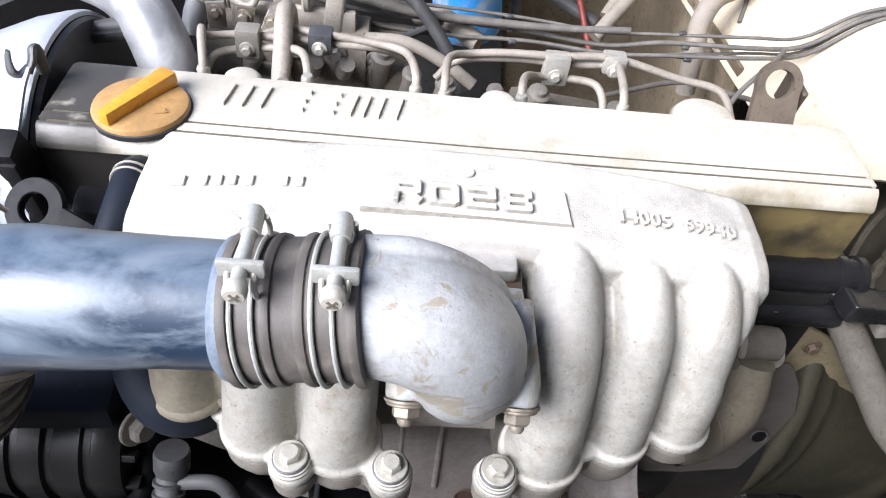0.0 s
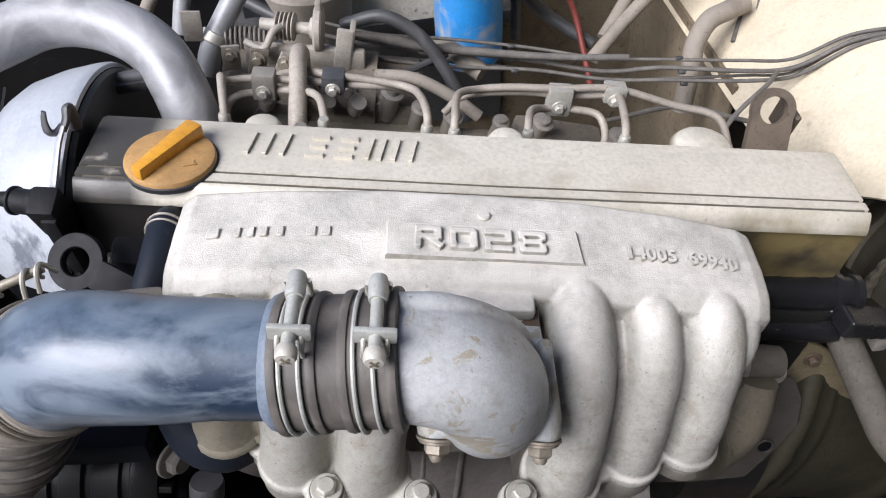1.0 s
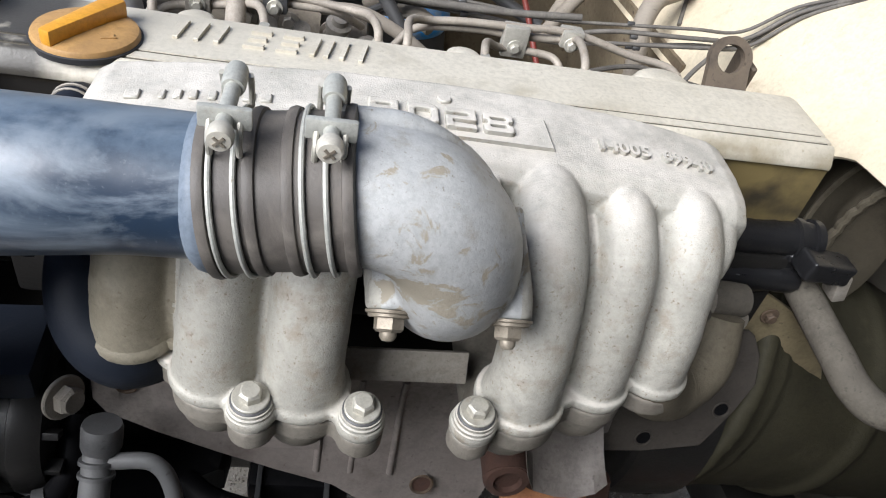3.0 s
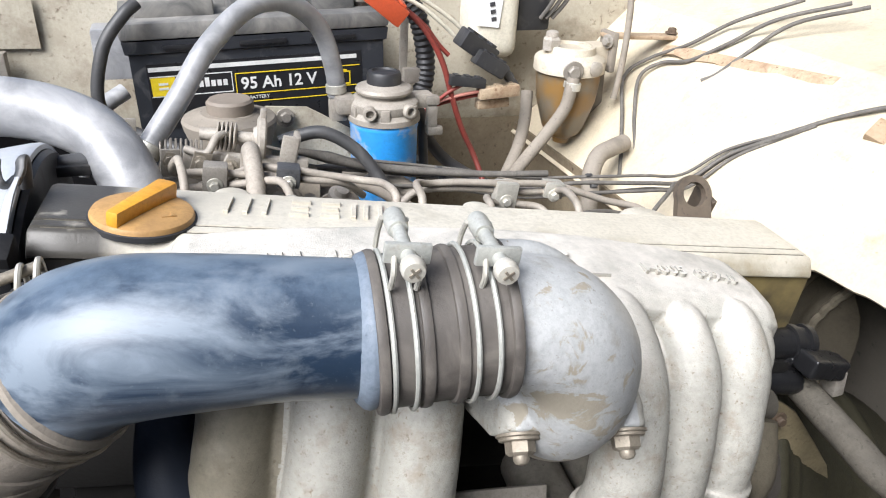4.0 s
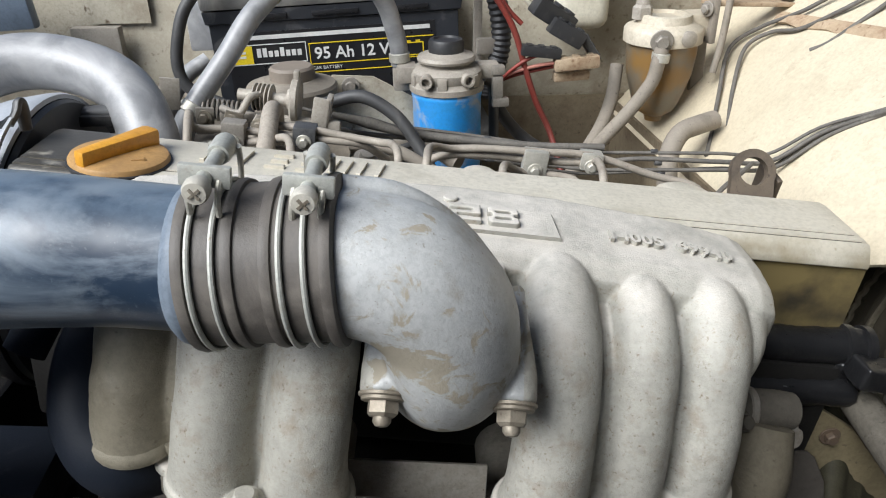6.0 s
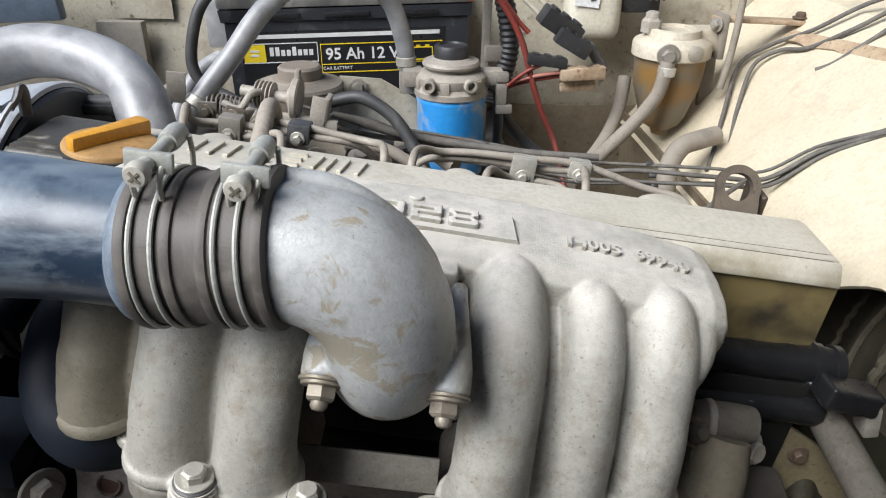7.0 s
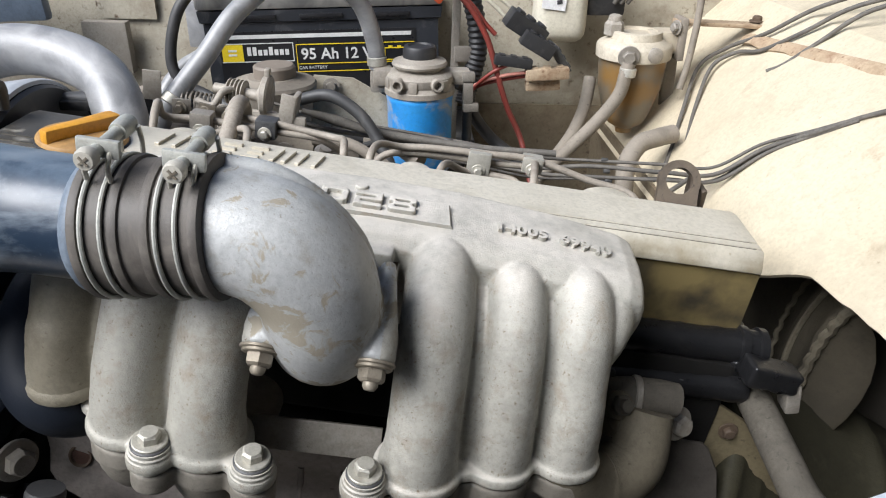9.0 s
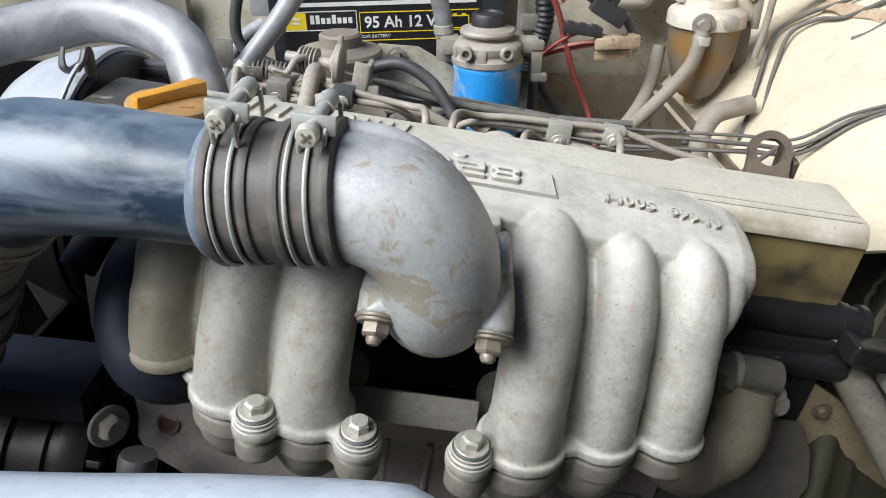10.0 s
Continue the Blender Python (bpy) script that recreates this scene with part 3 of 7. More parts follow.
# plain unseen walls added to block light on the near side and behind the car
for name, size, m in (("wall_lightblock_near", (4.3, 0.2, 5.6), at(1.85, -1.3, 2.8)), ("wall_lightblock_rear", (0.2, 6.0, 3.0), at(3.4, 1.0, 1.5))):
    b = shape()
    box(b, size, m)
    solo(name, b, DARK_BROWN, "dark unseen wall added to block light", "wall", kind="structure")
# open bonnet, hinged at the cowl
b = shape()
rows = [[(lerp(0.78, 0.36, s) + 0.05 * math.sin(math.pi * s), y, lerp(1.22, 2.10, s)) for y in np.linspace(-0.75, 1.15, 8)] for s in np.linspace(0, 1, 6)]
sheet(b, rows, 0.02, (-0.9, 0, -0.4))
solo("wall_bonnet", b, NAVY, "dark blue open bonnet above the bay", "bonnet", kind="structure")
b = shape()
sheet(b, [[(-0.98, y, z) for y in (-0.55, 0.2, 0.92)] for z in (0.72, 0.9, 1.08)], 0.03, (1, 0, 0))
solo("wall_radiator_panel", b, DARKMETAL, "dark radiator end of the engine bay", "body panel", kind="structure")

# ---- valve cover ----
cover = thing("valve_cover", "cream alloy valve cover, oily at its rear end", "valve cover", ENG)
b = shape()
prof = [(0.050, -0.078), (0.050, -0.014), (0.048, -0.006), (0.042, -0.001), (0.036, 0.0), (-0.012, 0.0), (-0.0207, 0.0), (-0.0212, -0.0030), (-0.0236, -0.0030), (-0.0241, 0.0),
        (-0.0322, 0.0), (-0.0327, -0.0030), (-0.0351, -0.0030), (-0.0356, -0.0002), (-0.0375, -0.0006), (-0.0395, -0.002), (-0.0455, -0.011), (-0.0465, -0.0135),
        (-0.0465, -0.0165), (-0.0435, -0.0185)]
stations = [(-0.3200, 0.9, -0.004), (-0.3185, 0.97, -0.001), (-0.315, 1, 0)] + [(u, 1, 0) for u in np.linspace(-0.29, 0.29, 13)] + [(0.312, 1, 0), (0.3150, 0.97, -0.001), (0.3165, 0.9, -0.004)]
rings = []
for u, k, drop in stations:
    shift = 0.004 * (u / 0.3) if u > 0 else 0.0
    rings.append([b.verts.new((u, shift + v * (k if w > -0.07 else 1), w + (drop if w > -0.03 else 0))) for v, w in prof])
skin(b, rings)
part("body", b, COVER, cover, angle=30)
b = shape()
rows = [[b.verts.new((u, shift_v, w)) for u, shift_v in ((-0.3192, -0.0425), (-0.20, -0.0428), (-0.05, -0.0427), (0.08, -0.0424), (0.20, -0.0402), (0.3157, -0.0388))] for w in (-0.0184, -0.024, -0.045, -0.078)]
skin(b, rows, False)
part("side_wall", b, OIL_STREAKED, cover, "olive brown oil-streaked side of the cover")
# Dark strips laid in the grooves paint their shade as lines.
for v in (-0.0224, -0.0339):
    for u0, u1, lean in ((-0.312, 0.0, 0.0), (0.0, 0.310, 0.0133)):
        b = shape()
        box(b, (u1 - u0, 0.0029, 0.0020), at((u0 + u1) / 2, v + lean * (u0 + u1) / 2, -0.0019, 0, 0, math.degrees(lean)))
        part("shade_line", b, GROOVE_SHADE, cover, "grey-brown strip painting the shade in a groove")
for u, v, w, r in ((0.205, 0.066, -0.016, 0.026), (0.02, 0.048, -0.004, 0.014), (-0.19, 0.048, -0.004, 0.014)):
    b = shape()
    lathe(b, [(r * 1.25, -0.03), (r * 1.2, -0.006), (r * 1.0, 0.002 if r > 0.02 else -0.001), (r * 0.8, 0.005 if r > 0.02 else 0.0005)], at(u, v, w), 24)
    part("boss", b, COVER, cover)
for u in (-0.165, -0.05, 0.06, 0.17):
    bolt(cover, (u, 0.058, -0.024), (0, 0, 1), 0.0055, STEEL_DULL)
b = shape()
box(b, (0.66, 0.105, 0.02), at(-0.002, 0.003, -0.086), 0.004)
part("base_rail", b, CAST_DARK, cover)
# raised maker's mark as plain slanted bars in six groups
MARK = (((-7, 0, 3.4, 27), (7, 0, 3.4, 27)), ((0, 0, 3.6, 27),), ((0, 11.5, 15, 4), (0, 0, 13, 4), (0, -11.5, 15, 4)), ((0, 11.5, 15, 4), (0, 0, 13, 4), (0, -11.5, 15, 4)), ((-5, 0, 3.6, 27), (5, 0, 3.6, 27)), ((-7, 0, 3.4, 27), (7, 0, 3.4, 27)))
for k, bars in enumerate(MARK):
    for x, y, wide, tall in bars:
        b = shape()
        x, y, wide, tall = x * 0.001, y * 0.001, wide * 0.0005, tall * 0.0005
        lean = 0.16
        prism(b, [(x - wide + lean * (y - tall), y - tall), (x + wide + lean * (y - tall), y - tall), (x + wide + lean * (y + tall), y + tall), (x - wide + lean * (y + tall), y + tall)], -0.001, 0.0026, at(-0.1865 + (0.0235 if k > 1 else 0.021) * k, 0.0140, 0.0), 0.0007)
        part("raised_mark", b, COVER, cover)

# ---- oil filler cap ----
cap = thing("oil_filler_cap", "yellow plastic oil filler cap, grimy with oil", "filler cap", ENG @ at(-0.251, -0.012, -0.001))
b = shape()
lathe(b, [(0.0364, -0.002), (0.0364, 0.0018), (0.0352, 0.0024), (0.0345, 0.001)], seg=40)
part("seal_ring", b, BLACK, cap)
b = shape()
lathe(b, [(0.0348, -0.002), (0.0350, 0.0035), (0.0338, 0.0058), (0.030, 0.0070), (0.018, 0.0078), (0.0005, 0.0080)], seg=40)
disc = part("disc", b, YELLOW_DIRTY, cap)
b = shape()
g = bmesh.new()
box(g, (0.067, 0.0125, 0.0135), ONE, 0.003)
for v in g.verts:
    k = (v.co.x + 0.0345) / 0.069
    v.co.y *= 0.72 + 0.55 * k
    v.co.z *= 0.86 + 0.25 * k
join(b, g, at(-0.001, 0.0, 0.0112, 0, 0, 62))
part("grip", b, YELLOW, cap, "bright yellow grip bar")
b = shape()
box(b, (0.010, 0.0015, 0.0008), at(0.018, -0.012, 0.0080, 0, 0, 20))
box(b, (0.0015, 0.006, 0.0008), at(0.020, -0.009, 0.0080, 0, 0, 20))
part("embossed_mark", b, YELLOW_DIRTY, disc)

# ---- intake manifold ----
manifold = thing("intake_manifold", "weathered cast aluminium intake manifold with six runners", "intake manifold", ENG)
b = shape()
rings = []
for u, back, front, top, low in ((-0.2295, -0.066, -0.135, 0.000, -0.03), (-0.2275, -0.061, -0.143, 0.0065, -0.034), (-0.218, -0.059, -0.148, 0.0118, -0.04), (-0.16, -0.059, -0.151, 0.0195, -0.045),
                                (-0.08, -0.060, -0.153, 0.0255, -0.045), (0.0, -0.062, -0.153, 0.0275, -0.045), (0.06, -0.064, -0.153, 0.0265, -0.045),
                                (0.13, -0.068, -0.154, 0.0215, -0.045), (0.180, -0.072, -0.152, 0.0150, -0.045), (0.190, -0.075, -0.149, 0.011, -0.042),
                                (0.1935, -0.079, -0.145, 0.005, -0.034)):
    ring = []
    for v, w in ((back + 0.002, low), (back, top - 0.012), (back - 0.001, top - 0.002), (back - 0.004, top + 0.001), (lerp(back, front, 0.5), top + 0.0012), (front + 0.016, top - 0.002), (front + 0.009, top - 0.005),
                 (front + 0.001, top - 0.012), (front + 0.001, top - 0.025), (front + 0.012, low - 0.004)):
        ring.append(b.verts.new((u, v, w)))
    rings.append(ring)
skin(b, rings)
casting = b
RUN = ((-0.187, -0.186, -0.188, -0.184, -0.093), (-0.135, -0.134, -0.137, -0.203, -0.105), (-0.082, -0.082, -0.084, -0.211, -0.110),
       (0.0515, 0.0535, 0.0550, -0.211, -0.110), (0.1030, 0.1055, 0.1090, -0.193, -0.110), (0.1490, 0.1510, 0.1550, -0.180, -0.102))
WIDE = (0.0220, 0.0228, 0.0236, 0.0236, 0.0200, 0.0208)
RISE = (-0.007, 0.000, 0.002, 0.008, 0.005, 0.003)


def runner_path(i):
    u0, u1, u2, vf, wf = RUN[i]
    k, h = vf + 0.211, RISE[i]
    return [(u0, -0.095, -0.028 + h), (u0, -0.130, -0.0095 + h), (lerp(u0, u1, 0.4), -0.158 + k * 0.3, -0.0085 + h), (u1, -0.186 + k * 0.6, -0.0235 + h * 0.6), (lerp(u1, u2, 0.5), -0.203 + k * 0.9, -0.052), (u2, vf, wf + 0.025), (u2, vf, wf - 0.006)]


PATHS = [smooth_path(runner_path(i), 7) for i in range(6)]
for i, k in enumerate(WIDE):
    tube(casting, runner_path(i), [0.0225, k, k, k, k, k + 0.0003, k + 0.0035], 28, 7)
for a, c in ((0, 1), (1, 2), (3, 4), (4, 5)):
    rows = []
    for i, (p, q) in enumerate(zip(PATHS[a], PATHS[c])):
        i0, i1 = max(i - 1, 0), min(i + 1, len(PATHS[a]) - 1)
        t = (PATHS[a][i1] + PATHS[c][i1] - PATHS[a][i0] - PATHS[c][i0]).normalized()
        rows.append((p + q) / 2 - Vector((0, t.z, -t.y)).normalized() * 0.009 * (-1 if Vector((0, t.z, -t.y)).y > 0 else 1))
    tube(casting, rows, 0.0110, 14, smooth=False)
# side wall blending the end of the plenum into the rear runner, and the throat over the elbow's flange
tube(casting, [(0.168, -0.10, -0.012), (0.170, -0.135, -0.012), (0.167, -0.158, -0.022), (0.158, -0.168, -0.045)], [0.021, 0.020, 0.016, 0.012], 20)
box(casting, (0.074, 0.028, 0.011), at(-0.0170, -0.150, 0.0128), 0.003)
FLANGE_A = [(-0.162, -0.192, 0.013), (-0.137, -0.203, 0.0285), (-0.113, -0.2325, 0.0152), (-0.083, -0.211, 0.029), (-0.048, -0.2355, 0.0152)]
FLANGE_B = [(0.022, -0.234, 0.0152), (0.055, -0.211, 0.0300), (0.082, -0.200, 0.018), (0.108, -0.193, 0.0270), (0.132, -0.184, 0.017), (0.155, -0.180, 0.0270)]


def flange(bm, spots, h0, h1):
    """A plate round the feet of the runners and their bolt bosses."""
    for x, y, r in spots:
        lathe(bm, [(r - 0.0006, h0), (r, h0 + 0.001), (r, h1 - 0.001), (r - 0.001, h1)], at(x, y, 0), 36)
    for (x0, y0, r0), (x1, y1, r1) in zip(spots, spots[1:]):
        d = Vector((x1 - x0, y1 - y0))
        box(bm, (d.length, min(r0, r1) * 1.35, h1 - h0 - 0.0006), at((x0 + x1) / 2, (y0 + y1) / 2, (h0 + h1) / 2, 0, 0, math.degrees(math.atan2(d.y, d.x))))


for spots in (FLANGE_A, FLANGE_B):
    flange(casting, spots, -0.1145, -0.1068)
BOLTS = ((-0.113, -0.2325), (-0.048, -0.2355), (0.022, -0.234))
for u, v in BOLTS:
    lathe(casting, [(0.0134, -0.1145), (0.0130, -0.1035), (0.0118, -0.1014)], at(u, v, 0), 24)


def casting_part(p):
    """Which part of the upper casting a place belongs to: 0 to 5 the runners, 6 the plenum, 7 and 8 the two flanges."""
    if p.z < -0.1042 and p.x > -0.172:
        return 7 if p.x < 0 else 8
    if p.y > -0.150:
        return 6
    return min(range(6), key=lambda i: abs(p.x - lerp(RUN[i][1], RUN[i][2], max(0.0, min(1.0, -p.z / 0.1)))))


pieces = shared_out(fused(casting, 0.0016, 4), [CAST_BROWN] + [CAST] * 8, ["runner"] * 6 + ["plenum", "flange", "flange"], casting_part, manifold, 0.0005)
for u, v in BOLTS:
    b = shape()
    lathe(b, [(0.0146, -0.1146), (0.0146, -0.1072), (0.0138, -0.1064), (0.0138, -0.1042), (0.0128, -0.1034), (0.0128, -0.1012), (0.0116, -0.1009)], at(u, v, 0), 32)
    part("bolt_boss", b, CAST, manifold, angle=25)
    b = shape()
    lathe(b, [(0.0120, 0.0), (0.0120, 0.0016), (0.0112, 0.0022)], aim((u, v, -0.1010), (0, -0.08, 1)), 24)
    part("washer", b, DARKMETAL, manifold)
    bolt(manifold, (u, v, -0.0988), (0.0, -0.08, 1), 0.0063, ZINC)
b = shape()
prism(b, [(-0.080, -0.129), (0.055, -0.129), (0.0525, -0.1005), (-0.080, -0.1005)], -0.012, 0.0022, at(0, 0, 0.0280, 0, 0.7, 0) @ Matrix.Translation((0, -0.115, 0)) @ pose(0, 0, 0, 5, 0, 0) @ Matrix.Translation((0, 0.115, 0)), 0.0012)
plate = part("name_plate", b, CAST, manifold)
STROKES = {"R": ((0, 0, 0, 5), (0, 5, 3.4, 5), (3.4, 5, 3.4, 2.6), (3.4, 2.6, 0, 2.6), (1.6, 2.6, 3.6, 0)), "D": ((0, 0, 0, 5), (0, 5, 3.1, 5), (3.6, 4.5, 3.6, 0.5), (3.1, 0, 0, 0)),
           "2": ((0, 5, 3.6, 5), (3.6, 5, 3.6, 2.5), (3.6, 2.5, 0, 2.5), (0, 2.5, 0, 0), (0, 0, 3.6, 0)), "8": ((0, 4.7, 0, 3.9), (0.4, 5, 3.2, 5), (3.6, 4.7, 3.6, 3.9), (0, 1.1, 0, 0.3), (3.6, 1.1, 3.6, 0.3), (0.4, 0, 3.2, 0), (0.7, 2.5, 2.9, 2.5))}
for k, ch in enumerate("RD28"):
    b = shape()
    for x0, y0, x1, y1 in STROKES[ch]:
        d = Vector(((x1 - x0) * 0.0041, (y1 - y0) * 0.0028))
        box(b, (d.length + 0.0046, 0.0046, 0.0056), at(-0.0585 + 0.0236 * k + 0.0041 * (x0 + x1) / 2, -0.1215 + 0.0028 * (y0 + y1) / 2, 0.0306 - 0.0003 * k + 0.0003 * (y0 + y1) / 2, 4, 0.7, math.degrees(math.atan2(d.y, d.x))))
    made = shared_out(fused(b, 0.0007, 3), [CAST], ["raised_letter"], lambda p: 0, plate)
    tagged(made[0], "raised letter " + ch)
SKIN = np.array([tuple(v.co) for v in pieces[6].data.vertices])


def skin_height(u, v):
    """The height of the plenum's top at a place on it."""
    near = (np.abs(SKIN[:, 0] - u) < 0.0022) & (np.abs(SKIN[:, 1] - v) < 0.0022)
    return float(SKIN[near][:, 2].max())


def on_skin(u, v, lift):
    """A frame lying on the plenum's top."""
    du = math.degrees(math.atan2(skin_height(u + 0.012, v) - skin_height(u - 0.012, v), 0.024))
    dv = math.degrees(math.atan2(skin_height(u, v + 0.010) - skin_height(u, v - 0.010), 0.020))
    return at(u, v, 0.5 * (skin_height(u + 0.003, v) + skin_height(u - 0.003, v)) + lift, dv, -du, 0)


for k, ch in enumerate("14005 69940"):
    if ch != " ":
        u = 0.0885 + 0.0076 * k
        part("cast_figure", words(ch, 0.0148, 0.0034, on_skin(u, -0.1155, 0.0008), 0.0004), CAST, manifold, "raised figure " + ch)
b = shape()
lathe(b, [(0.0050, 0.022), (0.0047, 0.0298), (0.004, 0.0304)], at(-0.012, -0.088, 0), 16)
part("boss", b, CAST, manifold)
for u, wide in ((-0.198, 0.009), (-0.181, 0.004), (-0.172, 0.005), (-0.163, 0.005), (-0.152, 0.005), (-0.131, 0.007), (-0.121, 0.007)):
    b = shape()
    k = on_skin(u, -0.105, 0.0004)
    box(b, (wide, 0.009, 0.0025), k, 0.0008, 1)
    part("cast_mark", b, CAST, manifold)

b = shape()
lathe(b, [(0.024, -0.004), (0.0265, -0.003), (0.0272, 0.0), (0.0265, 0.004), (0.023, 0.008)], aim((-0.188, -0.184, -0.0985), (0, -0.1, 1)), 32)
box(b, (0.030, 0.018, 0.008), at(-0.165, -0.190, -0.098, 0, 0, -12), 0.003)
part("front_flange", b, CAST_BROWN, manifold)

# ---- lower manifold half and head ----
lower = thing("lower_manifold", "grimy lower intake manifold half under the runners", "intake manifold", ENG)
for spots in (FLANGE_A, FLANGE_B):
    b = shape()
    flange(b, [(x + 0.0008, y + 0.0016, r - 0.0008) for x, y, r in spots], -0.1335, -0.1180)
    me = fused(b, 0.0016, 3)
    shared_out(me, [CAST_DARK], ["flange"], lambda p: 0, lower, 0.0004)
for i, (u0, u1, u2, vf, wf) in enumerate(RUN):
    if i == 0:
        pts, rad, mat = [(-0.220, -0.130, -0.045), (-0.224, -0.160, -0.070), (-0.216, -0.180, -0.100), (-0.194, -0.184, -0.120), (-0.165, -0.15, -0.135)], [0.016, 0.018, 0.022, 0.026, 0.026], NAVY
    elif i == 5:
        pts, rad, mat = [(u2, vf, -0.098), (u2 + 0.006, vf, -0.124), (u2 + 0.034, vf + 0.018, -0.150), (u2 + 0.066, vf + 0.036, -0.140), (u2 + 0.072, vf + 0.055, -0.105)], [0.021, 0.0235, 0.027, 0.024, 0.020], CLAY
    else:
        pts, rad, mat = [(u2, vf, -0.118), (u2, vf + 0.006, -0.145), (u2, vf + 0.04, -0.172), (u2, -0.09, -0.175)], [0.025, 0.024, 0.024, 0.024], CAST_DARK
    b = shape()
    tube(b, pts, rad, 20)
    part("port", b, mat, lower)
b = shape()
box(b, (0.094, 0.004, 0.024), at(-0.0185, -0.172, -0.134, -25, -2, 0), 0.001)
part("brace", b, STEEL_DULL, lower)

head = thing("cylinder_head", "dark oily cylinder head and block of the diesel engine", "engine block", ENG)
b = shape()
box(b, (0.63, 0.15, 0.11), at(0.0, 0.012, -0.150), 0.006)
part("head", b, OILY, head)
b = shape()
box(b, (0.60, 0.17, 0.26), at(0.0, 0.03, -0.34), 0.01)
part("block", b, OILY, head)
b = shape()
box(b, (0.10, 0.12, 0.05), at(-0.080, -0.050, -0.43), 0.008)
part("sump_flange", b, SHADE_BLACK, head)
for u in np.linspace(-0.27, 0.27, 10):
    bolt(head, (u, -0.062, -0.118), (0, -1, 0.2), 0.005, DARKMETAL)

# pressed heat shield over the exhaust side
shield = thing("heat_shield", "stained pressed steel heat shield with rusty bolt holes", "heat shield", ENG)


def shield_v(w):
    return -0.118 - 0.20 * max(0.0, -0.24 - w) - 0.15 * max(0, w + 0.24)


def holed(bm, outline_u, w_top, w_low, holes):
    """A pressed sheet between two edges, bent with the shield's slope, with round dimples proud of it."""
    rows = []
    for s in np.linspace(0, 1, 9):
        row = []
        for k, u in enumerate(outline_u):
            w = lerp(w_top[k], w_low[k], s)
            row.append((u, shield_v(w) + 0.003 * math.sin(u * 40), w))
        rows.append(row)
    sheet(bm, rows, 0.003, (0, -1, 0.3))


us = [-0.25, -0.24, -0.20, -0.15, -0.10, -0.05, -0.01, 0.04, 0.085, 0.10, 0.13, 0.17, 0.195]
b = shape()
holed(b, us, [-0.205, -0.195, -0.19, -0.19, -0.19, -0.19, -0.19, -0.19, -0.19, -0.19, -0.19, -0.19, -0.19],
      [-0.262, -0.275, -0.290, -0.315, -0.335, -0.345, -0.375, -0.375, -0.372, -0.312, -0.322, -0.345, -0.300], ())
part("sheet", b, SHIELD, shield)
b = shape()
prism(b, [(0.178, -0.115), (0.200, -0.075), (0.215, -0.015), (0.225, 0.004), (0.300, 0.004), (0.306, 0.0), (0.318, -0.02), (0.324, -0.05), (0.312, -0.082), (0.290, -0.122), (0.235, -0.131), (0.190, -0.133)], 0.0, 0.004,
      Matrix.Translation((0, -0.083, -0.168)) @ pose(0, 0, 0, 71.8, 0, 0), 0.0015)
part("rear_sheet", b, DARKPLATE, shield, "dirty brown rear plate")
for u, w, r in ((-0.222, -0.239, 0.009), (0.296, -0.239, 0.008), (0.229, -0.273, 0.008), (0.031, -0.340, 0.010)):
    b = shape()
    m = aim((u, (shield_v(w) if u < 0.2 else -0.083 + 0.329 * (w + 0.168) - 0.0045) - 0.0035, w), (0, -0.95, 0.31))
    lathe(b, [(r * 1.14, 0.0), (r * 1.06, 0.0010), (r * 0.92, 0.0008), (r * 0.84, -0.001)], m, 20, caps=False)
    rim = part("bolt_eye", b, RUST_DARK if u < 0.2 else DARKPLATE, shield)
    b = shape()
    lathe(b, [(r * 0.86, -0.0008), (r * 0.4, -0.0010), (0.0004, -0.0012)], m, 20)
    part("hole", b, SHADE_BLACK if u > 0.2 else RUST_PIT, rim)
b = shape()
box(b, (0.05, 0.10, 0.003), aim((-0.09, shield_v(-0.25) - 0.003, -0.25), (0, -1, 0.25)), 0.001)
part("pressed_panel", b, SHIELD, shield)
for u in (-0.066, -0.036, 0.000):
    b = shape()
    tube(b, [(u, shield_v(w) - 0.0005, w) for w in (-0.215, -0.25, -0.29, -0.33)], 0.0032, 10)
    part("crease", b, SHIELD, shield)
b = shape()
sheet(b, [[(lerp(u0, u1, t), lerp(shield_v(-0.235) - 0.006, -0.180, t), lerp(-0.235, low, t) - 0.006 * math.sin(t * 3.14)) for u0, u1, low in ((0.108, 0.1050, -0.256), (0.116, 0.1150, -0.278), (0.132, 0.1360, -0.2865), (0.152, 0.1560, -0.288), (0.168, 0.1710, -0.280), (0.178, 0.1770, -0.264))] for t in np.linspace(0, 1, 7)], 0.003, (0, -0.8, 0.6))
part("skirt", b, SKIRT, shield)

exhaust = thing("exhaust_manifold", "rusty orange cast iron exhaust manifold outlet", "exhaust manifold", ENG)
b = shape()
tube(b, [(0.150, -0.114, -0.318), (0.157, -0.134, -0.354), (0.168, -0.160, -0.385), (0.186, -0.170, -0.435), (0.205, -0.178, -0.480), (0.245, -0.185, -0.515), (0.32, -0.185, -0.520), (0.45, -0.18, -0.515)], [0.046, 0.047, 0.043, 0.028, 0.026, 0.025, 0.024, 0.024], 26)
tube(b, [(0.146, -0.155, -0.345), (0.160, -0.172, -0.378), (0.178, -0.178, -0.415)], [0.012, 0.016, 0.010], 16)
shared_out(fused(b, 0.0022, 3), [RUST], ["downpipe"], lambda p: 0, exhaust, 0.0016)
b = shape()
